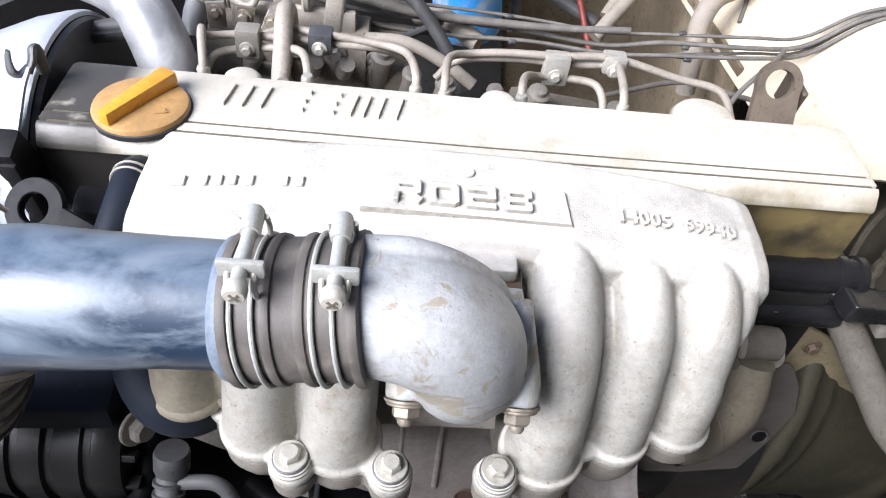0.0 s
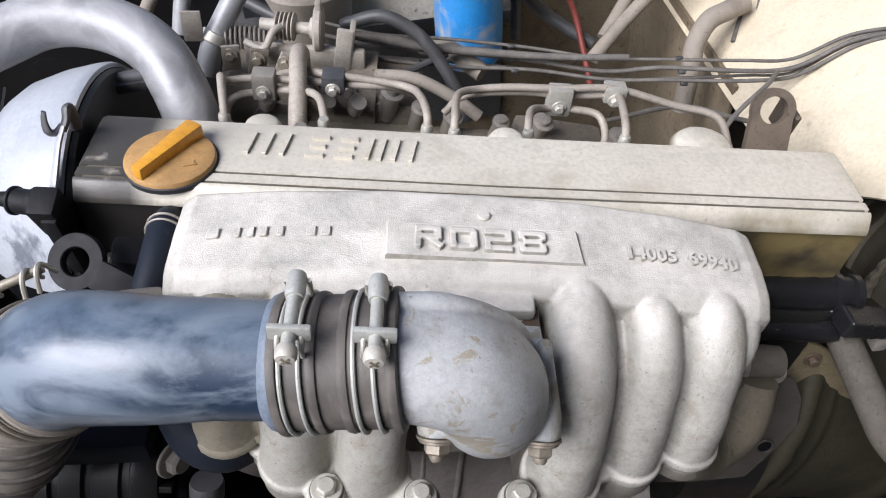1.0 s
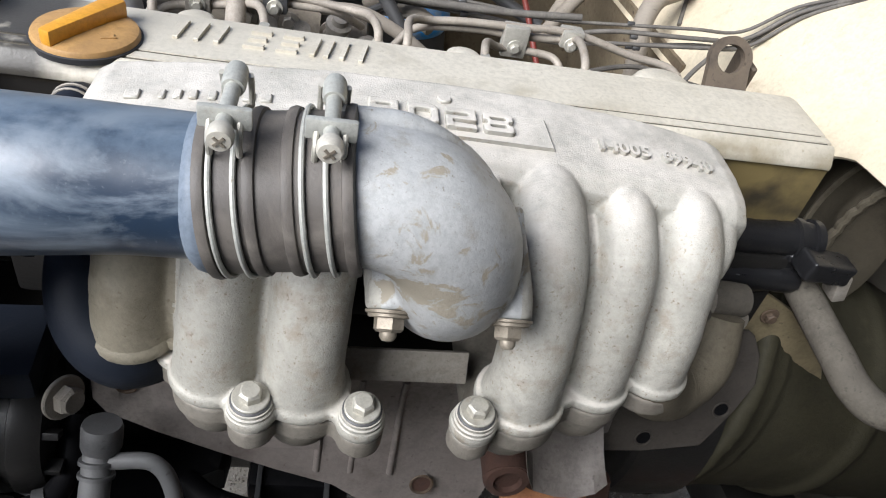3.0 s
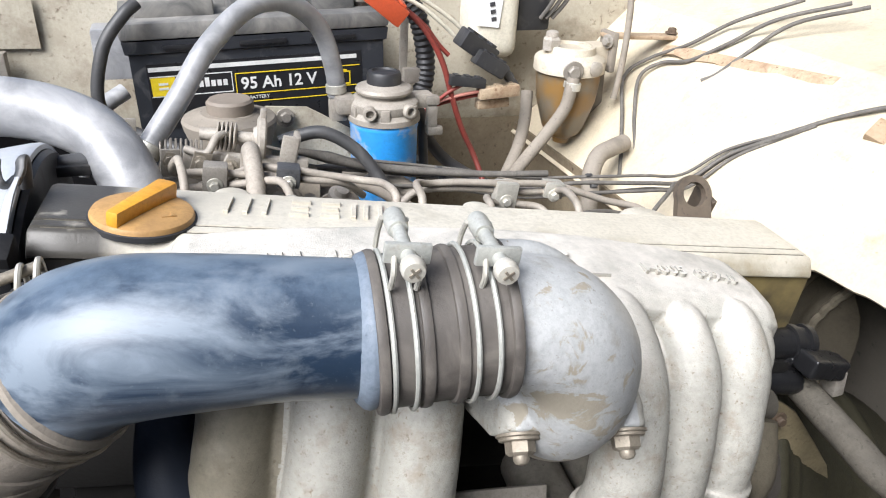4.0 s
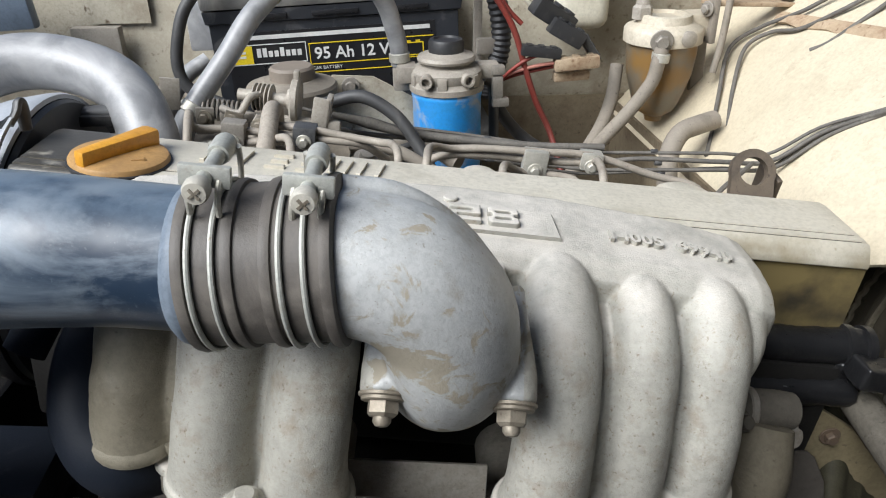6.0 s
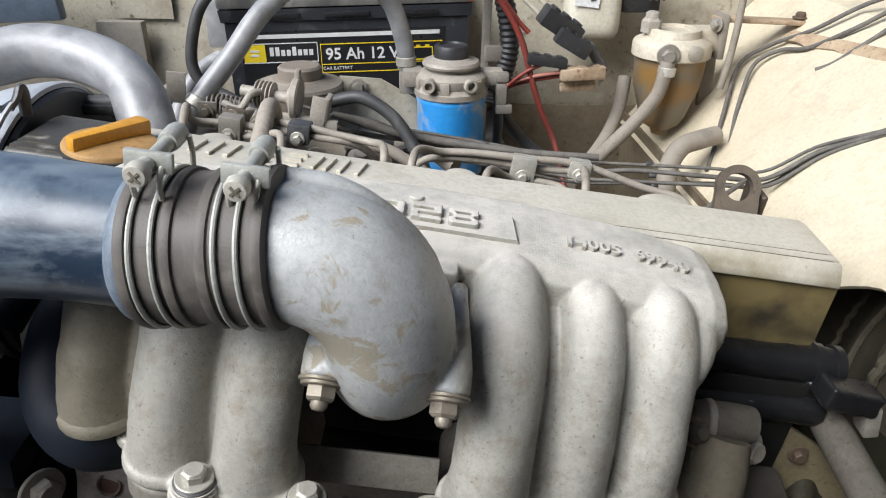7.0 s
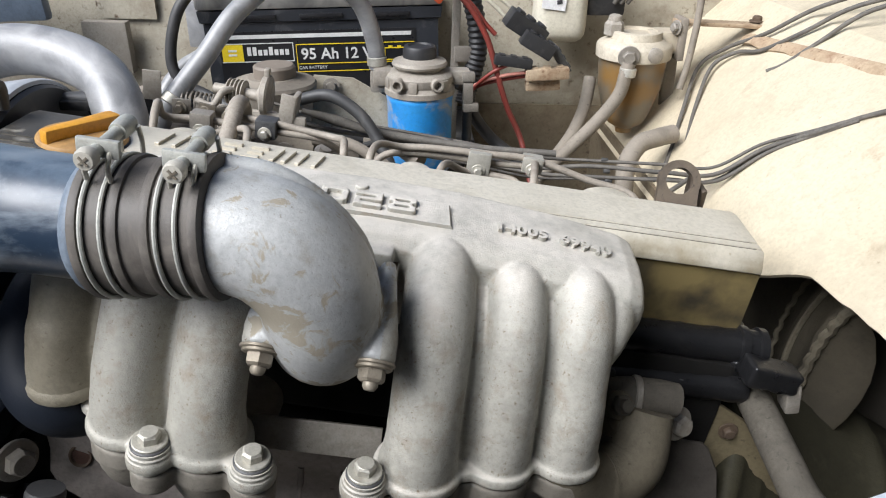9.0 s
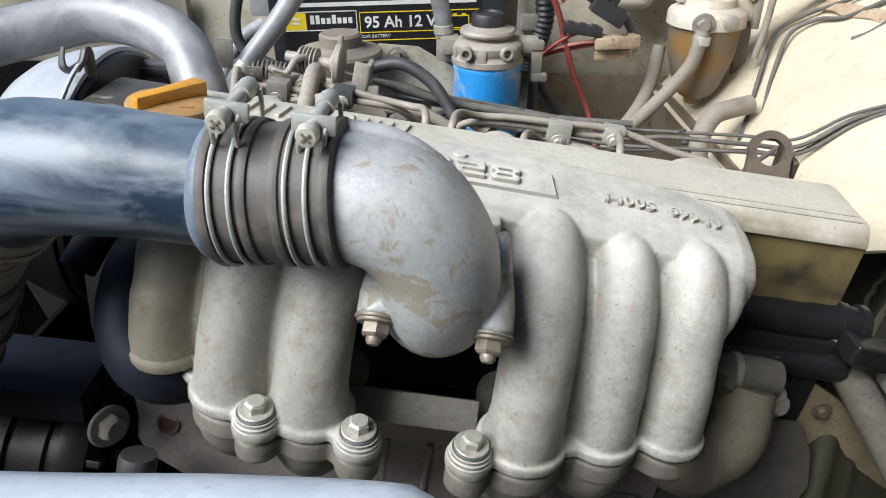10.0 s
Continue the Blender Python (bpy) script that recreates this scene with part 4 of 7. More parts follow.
prism(b, [(0.108, -0.298), (0.121, -0.311), (0.155, -0.322), (0.190, -0.342), (0.208, -0.356), (0.212, -0.346), (0.203, -0.318), (0.197, -0.296), (0.184, -0.292), (0.150, -0.302)], 0.147, 0.159, pose(0, 0, 0, 90, 0, 0))
shared_out(fused(b, 0.0016, 3), [RUST_PIT], ["flange"], lambda p: 0, exhaust, 0.002)
b = shape()
tube(b, [(0.096, -0.11, -0.274), (0.094, -0.14, -0.276), (0.093, -0.170, -0.277)], [0.019, 0.021, 0.0205], 24)
lathe(b, [(0.0205, 0), (0.0185, 0.004), (0.0125, 0.005), (0.0105, -0.003), (0.006, -0.004), (0.0004, -0.002)], aim((0.093, -0.170, -0.277), (0, -1, 0.15)), 24)
part("boss", b, RUST_PIT, exhaust)

# ---- elbow, rubber sleeve and blue pipe ----
elbow = thing("intake_elbow", "weathered grey-blue cast intake elbow with a worn patch", "intake elbow", ENG)
BEND = [(-0.085, -0.2315, 0.056), (-0.058, -0.2325, 0.057), (-0.036, -0.2325, 0.051), (-0.019, -0.2300, 0.033), (-0.0125, -0.2240, 0.006), (-0.0135, -0.2060, -0.016), (-0.014, -0.170, -0.016)]
b = shape()
tube(b, BEND, [0.0325, 0.0335, 0.0345, 0.0345, 0.0335, 0.0325, 0.032], 36, 8)
tube(b, [(-0.080, -0.217, 0.0872), (-0.046, -0.214, 0.0850), (-0.020, -0.209, 0.070), (-0.001, -0.203, 0.0485), (0.009, -0.196, 0.022), (0.012, -0.188, 0.0)], 0.0056, 10)
ACROSS = Matrix(((0, 0, 1, 0), (1, 0, 0, 0), (0, 1, 0, 0), (0, 0, 0, 1)))
EAR = [(-0.150, 0.0075), (-0.168, 0.0075), (-0.205, 0.0065), (-0.233, 0.001), (-0.2395, -0.010), (-0.229, -0.020), (-0.19, -0.034), (-0.152, -0.030)]
slab = bmesh.new()
prism(slab, EAR, -0.010, 0.0238, ACROSS)
for v in slab.verts:
    if v.co.x > 0:
        v.co.x += 0.0075 * max(0.0, min(1.0, (-0.166 - v.co.y) / 0.07))
join(b, slab)
prism(b, EAR, -0.0555, -0.030, ACROSS)
NORM = Vector((0, -0.73, -0.68)).normalized()
NUTS = [Vector((u, -0.2385, -0.0105)) for u in (-0.0435, 0.0195)]
for p in NUTS:
    lathe(b, [(0.004, -0.060), (0.0122, -0.014), (0.0122, -0.002), (0.0114, 0.0)], aim(p, NORM), 24)


def elbow_part(p):
    if p.x > 0.0225 and p.z < 0.012:
        return 2
    return 1 if p.x < -0.049 and p.z < 0.004 else 0


shared_out(fused(b, 0.0014, 6), [ELBOW, CAST, CAST], ["body", "ear", "ear"], elbow_part, elbow, 0.0005)
for p in NUTS:
    bolt(elbow, p, NORM, 0.0072, ZINC_TAN, "nut", True, 2)
b = shape()
box(b, (0.078, 0.0205, 0.0009), at(-0.0160, -0.157, 0.0072))
part("gasket", b, RUST_DARK, elbow, "thin red-brown paper gasket")

AX0, AX1 = Vector((-0.1295, -0.230, 0.0480)), Vector((-0.066, -0.232, 0.0585))
sleeve_m = aim(AX0, AX1 - AX0)
span = (AX1 - AX0).length
b = shape()
lathe(b, [(0.033, 0.001), (0.0365, 0.0015), (0.0365, 0.0195), (0.0362, 0.024), (0.0362, 0.036), (0.0364, 0.041), (0.0364, span - 0.002), (0.033, span - 0.001)], sleeve_m, 48)
sleeve = thing("rubber_sleeve", "ribbed brown-black rubber sleeve joining the intake pipes", "hose sleeve", ENG)
sleeve_tube = part("tube", b, RUBBER, sleeve)
for h, name in ((0.0022, "lip"), (0.0220, "rib"), (0.0375, "rib"), (span - 0.0024, "lip")):
    b = shape()
    k = 0.0393 if name == "lip" else 0.0384
    lathe(b, [(0.035, h - 0.0030), (k - 0.0006, h - 0.0022), (k, h), (k - 0.0006, h + 0.0022), (0.035, h + 0.0030)], sleeve_m, 48)
    part(name, b, RUBBER, sleeve_tube)
clamp = None
for u, off in ((-0.1225, 0.0065), (-0.0815, 0.0435)):
    clamp = thing("wire_clamp", "double wire hose clamp with a cross-head screw", "hose clamp", ENG, "clamps on the rubber sleeve")
    for k in (0.0, 0.0098):
        b = shape()
        pts = [sleeve_m @ Vector((0.0379 * math.cos(a), 0.0379 * math.sin(a), off + k)) for a in np.linspace(0, 2 * math.pi, 41)]
        tube(b, pts, 0.0013, 8, smooth=False)
        part("wire", b, ZINC_GREEN, clamp)
    s0, s1 = Vector((u, -0.261, 0.0985)), Vector((u, -0.221, 0.1005))
    d = (s1 - s0).normalized()
    b = shape()
    tube(b, [s0 + d * 0.004, s1 + d * 0.004], 0.0034, 12, smooth=False)
    part("screw", b, ZINC_GREEN, clamp)
    b = shape()
    lathe(b, [(0.0048, -0.002), (0.0054, 0.0), (0.0054, 0.0035), (0.0046, 0.0052), (0.0005, 0.0056)], aim(s0 + d * 0.003, -d), 20)
    top = part("screw_head", b, LETTER, clamp)
    b = shape()
    for t in (45, 135):
        box(b, (0.0056, 0.0012, 0.0006), aim(s0 - d * 0.0027, -d, t))
    part("cross_slot", b, ZINC_TAN, top)
    b = shape()
    box(b, (0.021, 0.0035, 0.0095), at(u, -0.2475, 0.0995), 0.0012)
    part("bridge", b, ZINC_GREEN, clamp)
    b = shape()
    lathe(b, [(0.0046, 0.0), (0.0052, 0.003), (0.0052, 0.012), (0.0046, 0.0145), (0.0025, 0.0155)], aim(s1 - d * 0.006, d), 16)
    part("barrel_nut", b, ZINC_GREEN, clamp)
    for k in (-0.0058, 0.0058):
        for v in (-0.246, -0.216):
            b = shape()
            tube(b, [(u + k, v, 0.101), (u + k, v - (0.006 if v < -0.23 else -0.004), 0.092), (u + k, v - (0.004 if v < -0.23 else -0.005), 0.0835)], 0.0014, 8)
            part("wire_end", b, ZINC, clamp)

pipe = thing("intake_pipe", "glossy dark blue intake pipe smeared with pale dust", "intake pipe", ENG)
b = shape()
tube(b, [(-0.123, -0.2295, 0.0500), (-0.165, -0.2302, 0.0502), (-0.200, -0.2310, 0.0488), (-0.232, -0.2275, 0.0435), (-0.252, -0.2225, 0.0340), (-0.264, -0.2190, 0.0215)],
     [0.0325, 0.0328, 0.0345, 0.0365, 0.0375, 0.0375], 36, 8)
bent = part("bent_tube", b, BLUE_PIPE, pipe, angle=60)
b = shape()
lathe(b, [(0.0335, -0.004), (0.0366, -0.0025), (0.0372, 0.000), (0.0362, 0.0028), (0.033, 0.006)], aim((-0.1320, -0.2298, 0.0488), (-0.99, 0.02, -0.10)), 48)
part("rolled_lip", b, PALE_RIM, bent, "pale dusty blue rolled rim")
END = Vector((0.75, -0.15, 0.64))
MOUTH = aim((-0.262, -0.219, 0.022), END)
b = shape()
lathe(b, [(0.0375, -0.003), (0.0398, -0.001), (0.0398, 0.002), (0.0378, 0.004)], MOUTH, 44)
part("lower_lip", b, HOSE_TAN, bent)
low_sleeve = thing("lower_rubber_sleeve", "clay-dusted ribbed rubber hose below the blue pipe", "hose sleeve", ENG)
ELB = [(-0.266, -0.218, 0.018), (-0.283, -0.2145, 0.003), (-0.300, -0.207, -0.022), (-0.316, -0.200, -0.060), (-0.340, -0.192, -0.115), (-0.385, -0.18, -0.19)]
b = shape()
tube(b, ELB, [0.0378, 0.0385, 0.0378, 0.037, 0.037, 0.037], 36, 8)
part("tube", b, HOSE_TAN, low_sleeve)
way = smooth_path(ELB, 8)
for k, r in ((11, 0.0405), (16, 0.0395), (21, 0.040), (25, 0.0395), (29, 0.040), (33, 0.0395)):
    b = shape()
    lathe(b, [(0.036, -0.004), (r - 0.0008, -0.003), (r, 0.0), (r - 0.0008, 0.003), (0.036, 0.004)], aim(way[k], way[k] - way[k + 1]), 40)
    part("rib", b, HOSE_TAN if k < 20 else RUBBER, low_sleeve)
clamp = thing("wire_clamp", "dusty double wire hose clamp with a long screw", "hose clamp", ENG)
for k in (-0.0075, -0.0155):
    b = shape()
    pts = [MOUTH @ Vector((0.0402 * math.cos(a), 0.0402 * math.sin(a), k)) for a in np.linspace(0, 2 * math.pi, 45)]
    tube(b, pts, 0.0014, 8, smooth=False)
    part("wire", b, ZINC_TAN, clamp)
s0, s1 = Vector((-0.338, -0.194, 0.029)), Vector((-0.281, -0.166, 0.044))
d = (s1 - s0).normalized()
b = shape()
tube(b, [s0, s1], 0.0030, 12, smooth=False)
for k in range(14):
    lathe(b, [(0.0030, 0.0), (0.0035, 0.0007), (0.0030, 0.0014)], aim(s0 + d * (0.006 + 0.0018 * k), d), 12)
part("screw", b, ZINC_TAN, clamp)
b = shape()
lathe(b, [(0.006, 0.0), (0.0066, 0.002), (0.005, 0.004), (0.0005, 0.0045)], aim(s0, -d), 18)
part("screw_head", b, ZINC_TAN, clamp)
for k, t in enumerate((0.40, 0.92)):
    b = shape()
    for side in (-0.0042, 0.0042):
        o = s0.lerp(s1, t) + d * side
        tube(b, [o + Vector((0.0, 0.012, -0.016)), o + Vector((0, 0.004, -0.001)), o + Vector((0, -0.002, 0.0045)), o + Vector((0.0, -0.007, 0.0)), o + Vector((0.0, -0.010, -0.010))], 0.0016, 8)
    part("wire_loop", b, ZINC, clamp)

# ---- front end of the engine ----
belt = thing("timing_belt_cover", "pale dusty timing belt cover with a rolled rim", "belt cover", ENG)
SHELL = material("pale_dusty_cover", (0.46, 0.48, 0.505), 0.4, 0.0, (0.37, 0.39, 0.42), 9, 0.8, (0.25, 0.27, 0.30), 90, 0.66, 0.2, 400, 0.3, (0.12, 0.13, 0.155), 0.67, 13, 0.04, patch=((-0.345, -0.075, -0.050, 0.075),))
HUB = aim((-0.332, 0.056, -0.112), (-1, 0.0, -0.02))
b = shape()
lathe(b, [(0.124, -0.001), (0.1275, 0.0), (0.1285, 0.004), (0.1275, 0.010), (0.121, 0.035), (0.110, 0.062), (0.098, 0.078), (0.080, 0.086), (0.05, 0.089), (0.0005, 0.09)], HUB, 64)
for v in [v for v in b.verts if v.co.z < -0.105]:
    b.verts.remove(v)
part("shell", b, SHELL, belt)
b = shape()
lathe(b, [(0.124, -0.001), (0.1265, 0.0), (0.1265, 0.010), (0.119, 0.035), (0.108, 0.062), (0.096, 0.078), (0.0005, 0.088)], HUB, 64)
part("inner_cover", b, SHADE_BLACK, belt)
b = shape()
lathe(b, [(0.1235, -0.002), (0.121, -0.006), (0.06, -0.007), (0.0005, -0.007)], HUB, 56)
part("back_plate", b, BLACK, belt)
hook = thing("hose_clip", "bent steel hose clip on the belt cover", "clip", ENG)
b = shape()
tube(b, [(-0.336, -0.040, -0.016), (-0.335, -0.027, -0.004), (-0.334, -0.012, 0.009), (-0.332, 0.000, 0.018)], [0.0075, 0.0065, 0.0055, 0.005], 12, flat=0.4)
part("strap", b, SHELL, hook)
b = shape()
tube(b, [(-0.332, -0.002, 0.015), (-0.330, 0.005, 0.022), (-0.330, 0.010, 0.028), (-0.3295, 0.013, 0.022), (-0.329, 0.014, 0.006)], [0.0045, 0.0052, 0.0054, 0.0052, 0.0045], 12, flat=0.6)
part("head", b, DARKMETAL, hook)
b = shape()
tube(b, [(-0.333, 0.002, 0.019), (-0.337, -0.004, 0.015), (-0.341, -0.006, 0.018), (-0.342, -0.004, 0.026), (-0.341, -0.002, 0.033)], [0.003, 0.0045, 0.005, 0.0035, 0.0025], 10, flat=0.6)
part("jaw", b, DARKMETAL, hook)
stud = thing("cover_stud", "dark bush and black bracket on the belt cover", "stud", ENG)
STUD = aim((-0.338, -0.055, -0.012), (-0.95, 0.22, -0.12))
b = shape()
lathe(b, [(0.0115, 0), (0.0125, 0.003), (0.0115, 0.006), (0.0098, 0.007), (0.0098, 0.020), (0.0112, 0.021), (0.0112, 0.023), (0.0075, 0.0235), (0.0075, 0.027), (0.0062, 0.028), (0.0058, 0.034), (0.0005, 0.035)], STUD, 24)
part("bush", b, EYE_BLACK, stud)
b = shape()
box(b, (0.020, 0.024, 0.040), at(-0.331, -0.057, -0.018, 20, 0, 0), 0.004)
box(b, (0.012, 0.018, 0.070), at(-0.327, -0.060, -0.045, 10, 0, 0), 0.003)
part("bracket", b, EYE_BLACK, stud)

eye = thing("front_lifting_eye", "black steel lifting eye at the front of the engine", "lifting eye", ENG)
b = shape()


def eye_plate(bm, r, hole, tail, thick, m):
    """A ring with a broad tail: two rims skinned, then closed at both faces."""
    outer, inner = [], []
    k = 40
    for i in range(k):
        a = 2 * math.pi * i / k
        x, y = math.cos(a), math.sin(a)
        ox, oy = r * x, r * y
        if y < -0.35:
            oy = min(oy, -tail) if abs(x) < 0.93 else oy
            ox = r * (1 if x > 0 else -1) * min(1, abs(x) * 1.15)
        outer.append((ox, oy))
        inner.append((hole * x, hole * y))
    rings = [[bm.verts.new(m @ Vector((x, y, h))) for x, y in pts] for pts, h in ((outer, 0), (outer, thick), (inner, thick), (inner, 0))]
    skin(bm, rings + [rings[0]], False)


EYE = aim((-0.300, -0.098, -0.027), (-0.15, -0.62, 0.75), 0)
rims = [[b.verts.new(EYE @ Vector((r * math.cos(a), r * math.sin(a), h))) for a in (2 * math.pi * k / 36 for k in range(36))] for r, h in ((0.0105, 0.0), (0.0205, 0.0), (0.0212, 0.0012), (0.0212, 0.006), (0.0205, 0.007), (0.0112, 0.007), (0.0105, 0.0062))]
skin(b, rims + [rims[0]], False)
box(b, (0.030, 0.022, 0.006), EYE @ at(0.031, -0.009, 0.0032, 0, 12, -16), 0.002)
part("plate", b, EYE_BLACK, eye)
b = shape()
box(b, (0.05, 0.03, 0.05), at(-0.268, -0.075, -0.062, 0, 15, 10), 0.006)
part("foot", b, EYE_BLACK, eye)
rear = thing("rear_lifting_eye", "rust-brown bent steel lifting eye behind the valve cover", "lifting eye", ENG)
b = shape()
eye_plate(b, 0.0208, 0.0132, 0.046, 0.008, aim((0.279, 0.112, -0.004), (-0.05, -0.85, 0.5)))
part("plate", b, EYE_BROWN, rear)
b = shape()
box(b, (0.006, 0.03, 0.045), at(0.305, 0.125, -0.022, 20, -18, 15), 0.002)
part("bent_tab", b, EYE_BROWN, rear)

breather = thing("breather_hose", "short grey-blue breather hose with a wire clip", "hose", ENG)
b = shape()
tube(b, [(-0.246, -0.046, -0.030), (-0.246, -0.066, -0.022), (-0.246, -0.100, -0.025), (-0.252, -0.135, -0.045), (-0.262, -0.155, -0.07)], [0.0125, 0.0135, 0.0125, 0.0125, 0.0125], 18)
part("hose", b, NAVY, breather)
b = shape()
for k in (0, 0.006):
    pts = [aim((-0.246, -0.064 - k, -0.0225), (0, -1, 0.1)) @ Vector((0.0142 * math.cos(a), 0.0142 * math.sin(a), 0)) for a in np.linspace(0, 2 * math.pi, 25)]
    tube(b, pts, 0.0011, 6, smooth=False)
part("wire_clip", b, STEEL_DULL, breather)
b = shape()
box(b, (0.030, 0.014, 0.010), at(-0.243, -0.142, -0.012, 0, 10, 20), 0.004)
box(b, (0.012, 0.05, 0.008), at(-0.228, -0.150, -0.020, 0, 0, -80), 0.003)
part("support", b, CAST_DARK, breather)

rad_hose = thing("radiator_hose", "thick grey dusty upper radiator hose", "hose", ENG)
b = shape()
tube(b, [(-0.262, 0.088, -0.13), (-0.262, 0.090, -0.075), (-0.270, 0.105, -0.030), (-0.300, 0.138, 0.002), (-0.345, 0.158, 0.014), (-0.398, 0.160, 0.014), (-0.445, 0.140, 0.0), (-0.54, 0.08, -0.03), (-0.70, 0.0, -0.07), (-0.92, -0.04, -0.09)],
     0.0255, 24, 8)
part("hose", b, HOSE, rad_hose)
b = shape()
lathe(b, [(0.0252, -0.006), (0.0268, -0.0055), (0.0268, 0.0055), (0.0252, 0.006)], aim((-0.262, 0.0895, -0.090), (0, 0.02, 1)), 32)
box(b, (0.010, 0.016, 0.009), at(-0.262, 0.062, -0.090), 0.002)
part("clamp", b, DARKMETAL, rad_hose)
clip2 = thing("hose_bracket", "black stay with a bolt under the radiator hose", "bracket", ENG)
b = shape()
box(b, (0.034, 0.016, 0.010), at(-0.318, 0.110, -0.016, 0, 0, 20), 0.003)
part("stay", b, BLACK, clip2)
b = shape()
tube(b, [(-0.342, 0.105, -0.012), (-0.322, 0.112, -0.012), (-0.305, 0.118, -0.012)], [0.005, 0.007, 0.009], 12)
part("clevis", b, DARKMETAL, clip2)

shroud = thing("fan_shroud", "black plastic fan shroud behind the radiator", "fan shroud")
b = shape()
lathe(b, [(0.30, -0.05), (0.31, 0.0), (0.31, 0.10), (0.29, 0.11), (0.29, 0.0)], aim((-0.60, 0.14, 0.80), (-1, 0, 0)), 48, caps=False)
part("ring", b, BLACK, shroud)
b = shape()
box(b, (0.02, 1.05, 0.62), at(-0.76, 0.08, 0.75), 0.01)
part("panel", b, BLACK, shroud)
bodyl = thing("headlamp_panel", "blue painted front panel beside the wing", "body panel")
b = shape()
box(b, (0.40, 0.05, 0.035), at(-0.70, 0.72, 1.115, 0, -6, -22), 0.012)
part("rail", b, BLUEBODY, bodyl)
b = shape()
box(b, (0.26, 0.02, 0.10), at(-0.62, 0.80, 1.06, 0, -4, -12), 0.008)
part("apron", b, BLUEBODY, bodyl)

# Fan, pulley and plate are unseen, added to fill the dark front end.
fan = thing("filler_fan", "black fan added to darken the space behind the radiator", "fan", ENG @ aim((-0.505, 0.05, -0.215), (-1, 0, 0)))
b = shape()
lathe(b, [(0.03, -0.05), (0.045, -0.045), (0.06, -0.02), (0.06, 0.012), (0.045, 0.02), (0.0005, 0.022)], seg=32)
part("hub", b, OILY, fan)
for k in range(7):
    b = shape()
    turn = at(0, 0, 0, 0, 0, k * 51.43)
    rows = [[turn @ at(0.05 + 0.135 * s, 0, 0, 28 - 8 * s, 0, 0) @ Vector((0, y * (1 + 0.5 * s), 0.006 * math.cos(y * 40))) for y in np.linspace(-0.036, 0.036, 6)] for s in np.linspace(0, 1, 6)]
    sheet(b, rows, 0.003, (0, 0, 1))
    part("blade", b, SHADE_BLACK, fan)
pulley = thing("filler_pulley", "black pulley added to darken the low front", "pulley", ENG)
b = shape()
lathe(b, [(0.03, -0.03), (0.085, -0.03), (0.085, -0.02), (0.075, -0.012), (0.085, -0.004), (0.085, 0.004), (0.06, 0.006), (0.03, 0.012), (0.0005, 0.014)], aim((-0.385, 0.04, -0.38), (-1, 0, 0)), 40)
part("pulley", b, SHADE_BLACK, pulley)
b = shape()
box(b, (0.006, 0.22, 0.34), at(-0.345, -0.02, -0.36), 0.003)
part("filler_plate", b, SHADE_BLACK, pulley)
# ---- injection lines ----


def line(pts, label="dusty steel injection line"):
    ob = thing("injection_line", label, "fuel line", ENG, "injection lines")
    b = shape()
    tube(b, pts, 0.0038, 12, 6)
    pipe_part = part("tube", b, TUBE_STEEL, ob)
    b = shape()
    p = Vector(pts[0])
    lathe(b, [(0.0052, 0.0), (0.0056, 0.002), (0.0056, 0.012), (0.0042, 0.015)], aim(p + Vector((0, 0, 0.006)), (0, 0, 1)), 12)
    part("union_sleeve", b, ZINC, pipe_part)
    b = shape()
    hex_head(b, 0.0085, 0.009, aim(p, (0, 0, 1)))
    part("union_nut", b, STEEL_DULL, pipe_part)
    b = shape()
    lathe(b, [(0.011, -0.06), (0.011, -0.006), (0.009, 0.0)], at(*p), 16)
    part("injector", b, STEEL_DULL, ob)
    return ob


line([(-0.228, 0.072, -0.035), (-0.228, 0.074, -0.012), (-0.235, 0.105, 0.000), (-0.240, 0.135, -0.024), (-0.205, 0.146, -0.026), (-0.12, 0.146, -0.027), (-0.085, 0.15, -0.03), (-0.06, 0.17, -0.05)])
line([(-0.141, 0.072, -0.035), (-0.141, 0.076, -0.018), (-0.150, 0.105, -0.014), (-0.175, 0.135, -0.030), (-0.205, 0.142, -0.038), (-0.235, 0.132, -0.042), (-0.236, 0.11, -0.06), (-0.2, 0.12, -0.09)])
line([(-0.049, 0.072, -0.035), (-0.049, 0.076, -0.010), (-0.055, 0.11, -0.012), (-0.068, 0.140, -0.022), (-0.105, 0.148, -0.022), (-0.14, 0.146, -0.018), (-0.17, 0.16, -0.024), (-0.2, 0.19, -0.05)])
line([(-0.024, 0.072, -0.038), (-0.024, 0.078, -0.012), (-0.020, 0.12, -0.014), (0.0, 0.143, -0.022), (0.032, 0.147, -0.020), (0.083, 0.147, -0.018), (0.139, 0.152, -0.018), (0.20, 0.148, -0.03), (0.246, 0.14, -0.036), (0.262, 0.12, -0.06)])
line([(0.043, 0.072, -0.035), (0.043, 0.076, -0.016), (0.050, 0.110, -0.020), (0.068, 0.138, -0.036), (0.10, 0.142, -0.038), (0.125, 0.135, -0.040), (0.128, 0.11, -0.055), (0.10, 0.10, -0.07)])
line([(0.133, 0.072, -0.035), (0.133, 0.076, -0.012), (0.136, 0.115, -0.010), (0.139, 0.15, -0.024), (0.10, 0.152, -0.028), (0.04, 0.152, -0.028), (-0.01, 0.146, -0.032), (-0.03, 0.14, -0.05)])
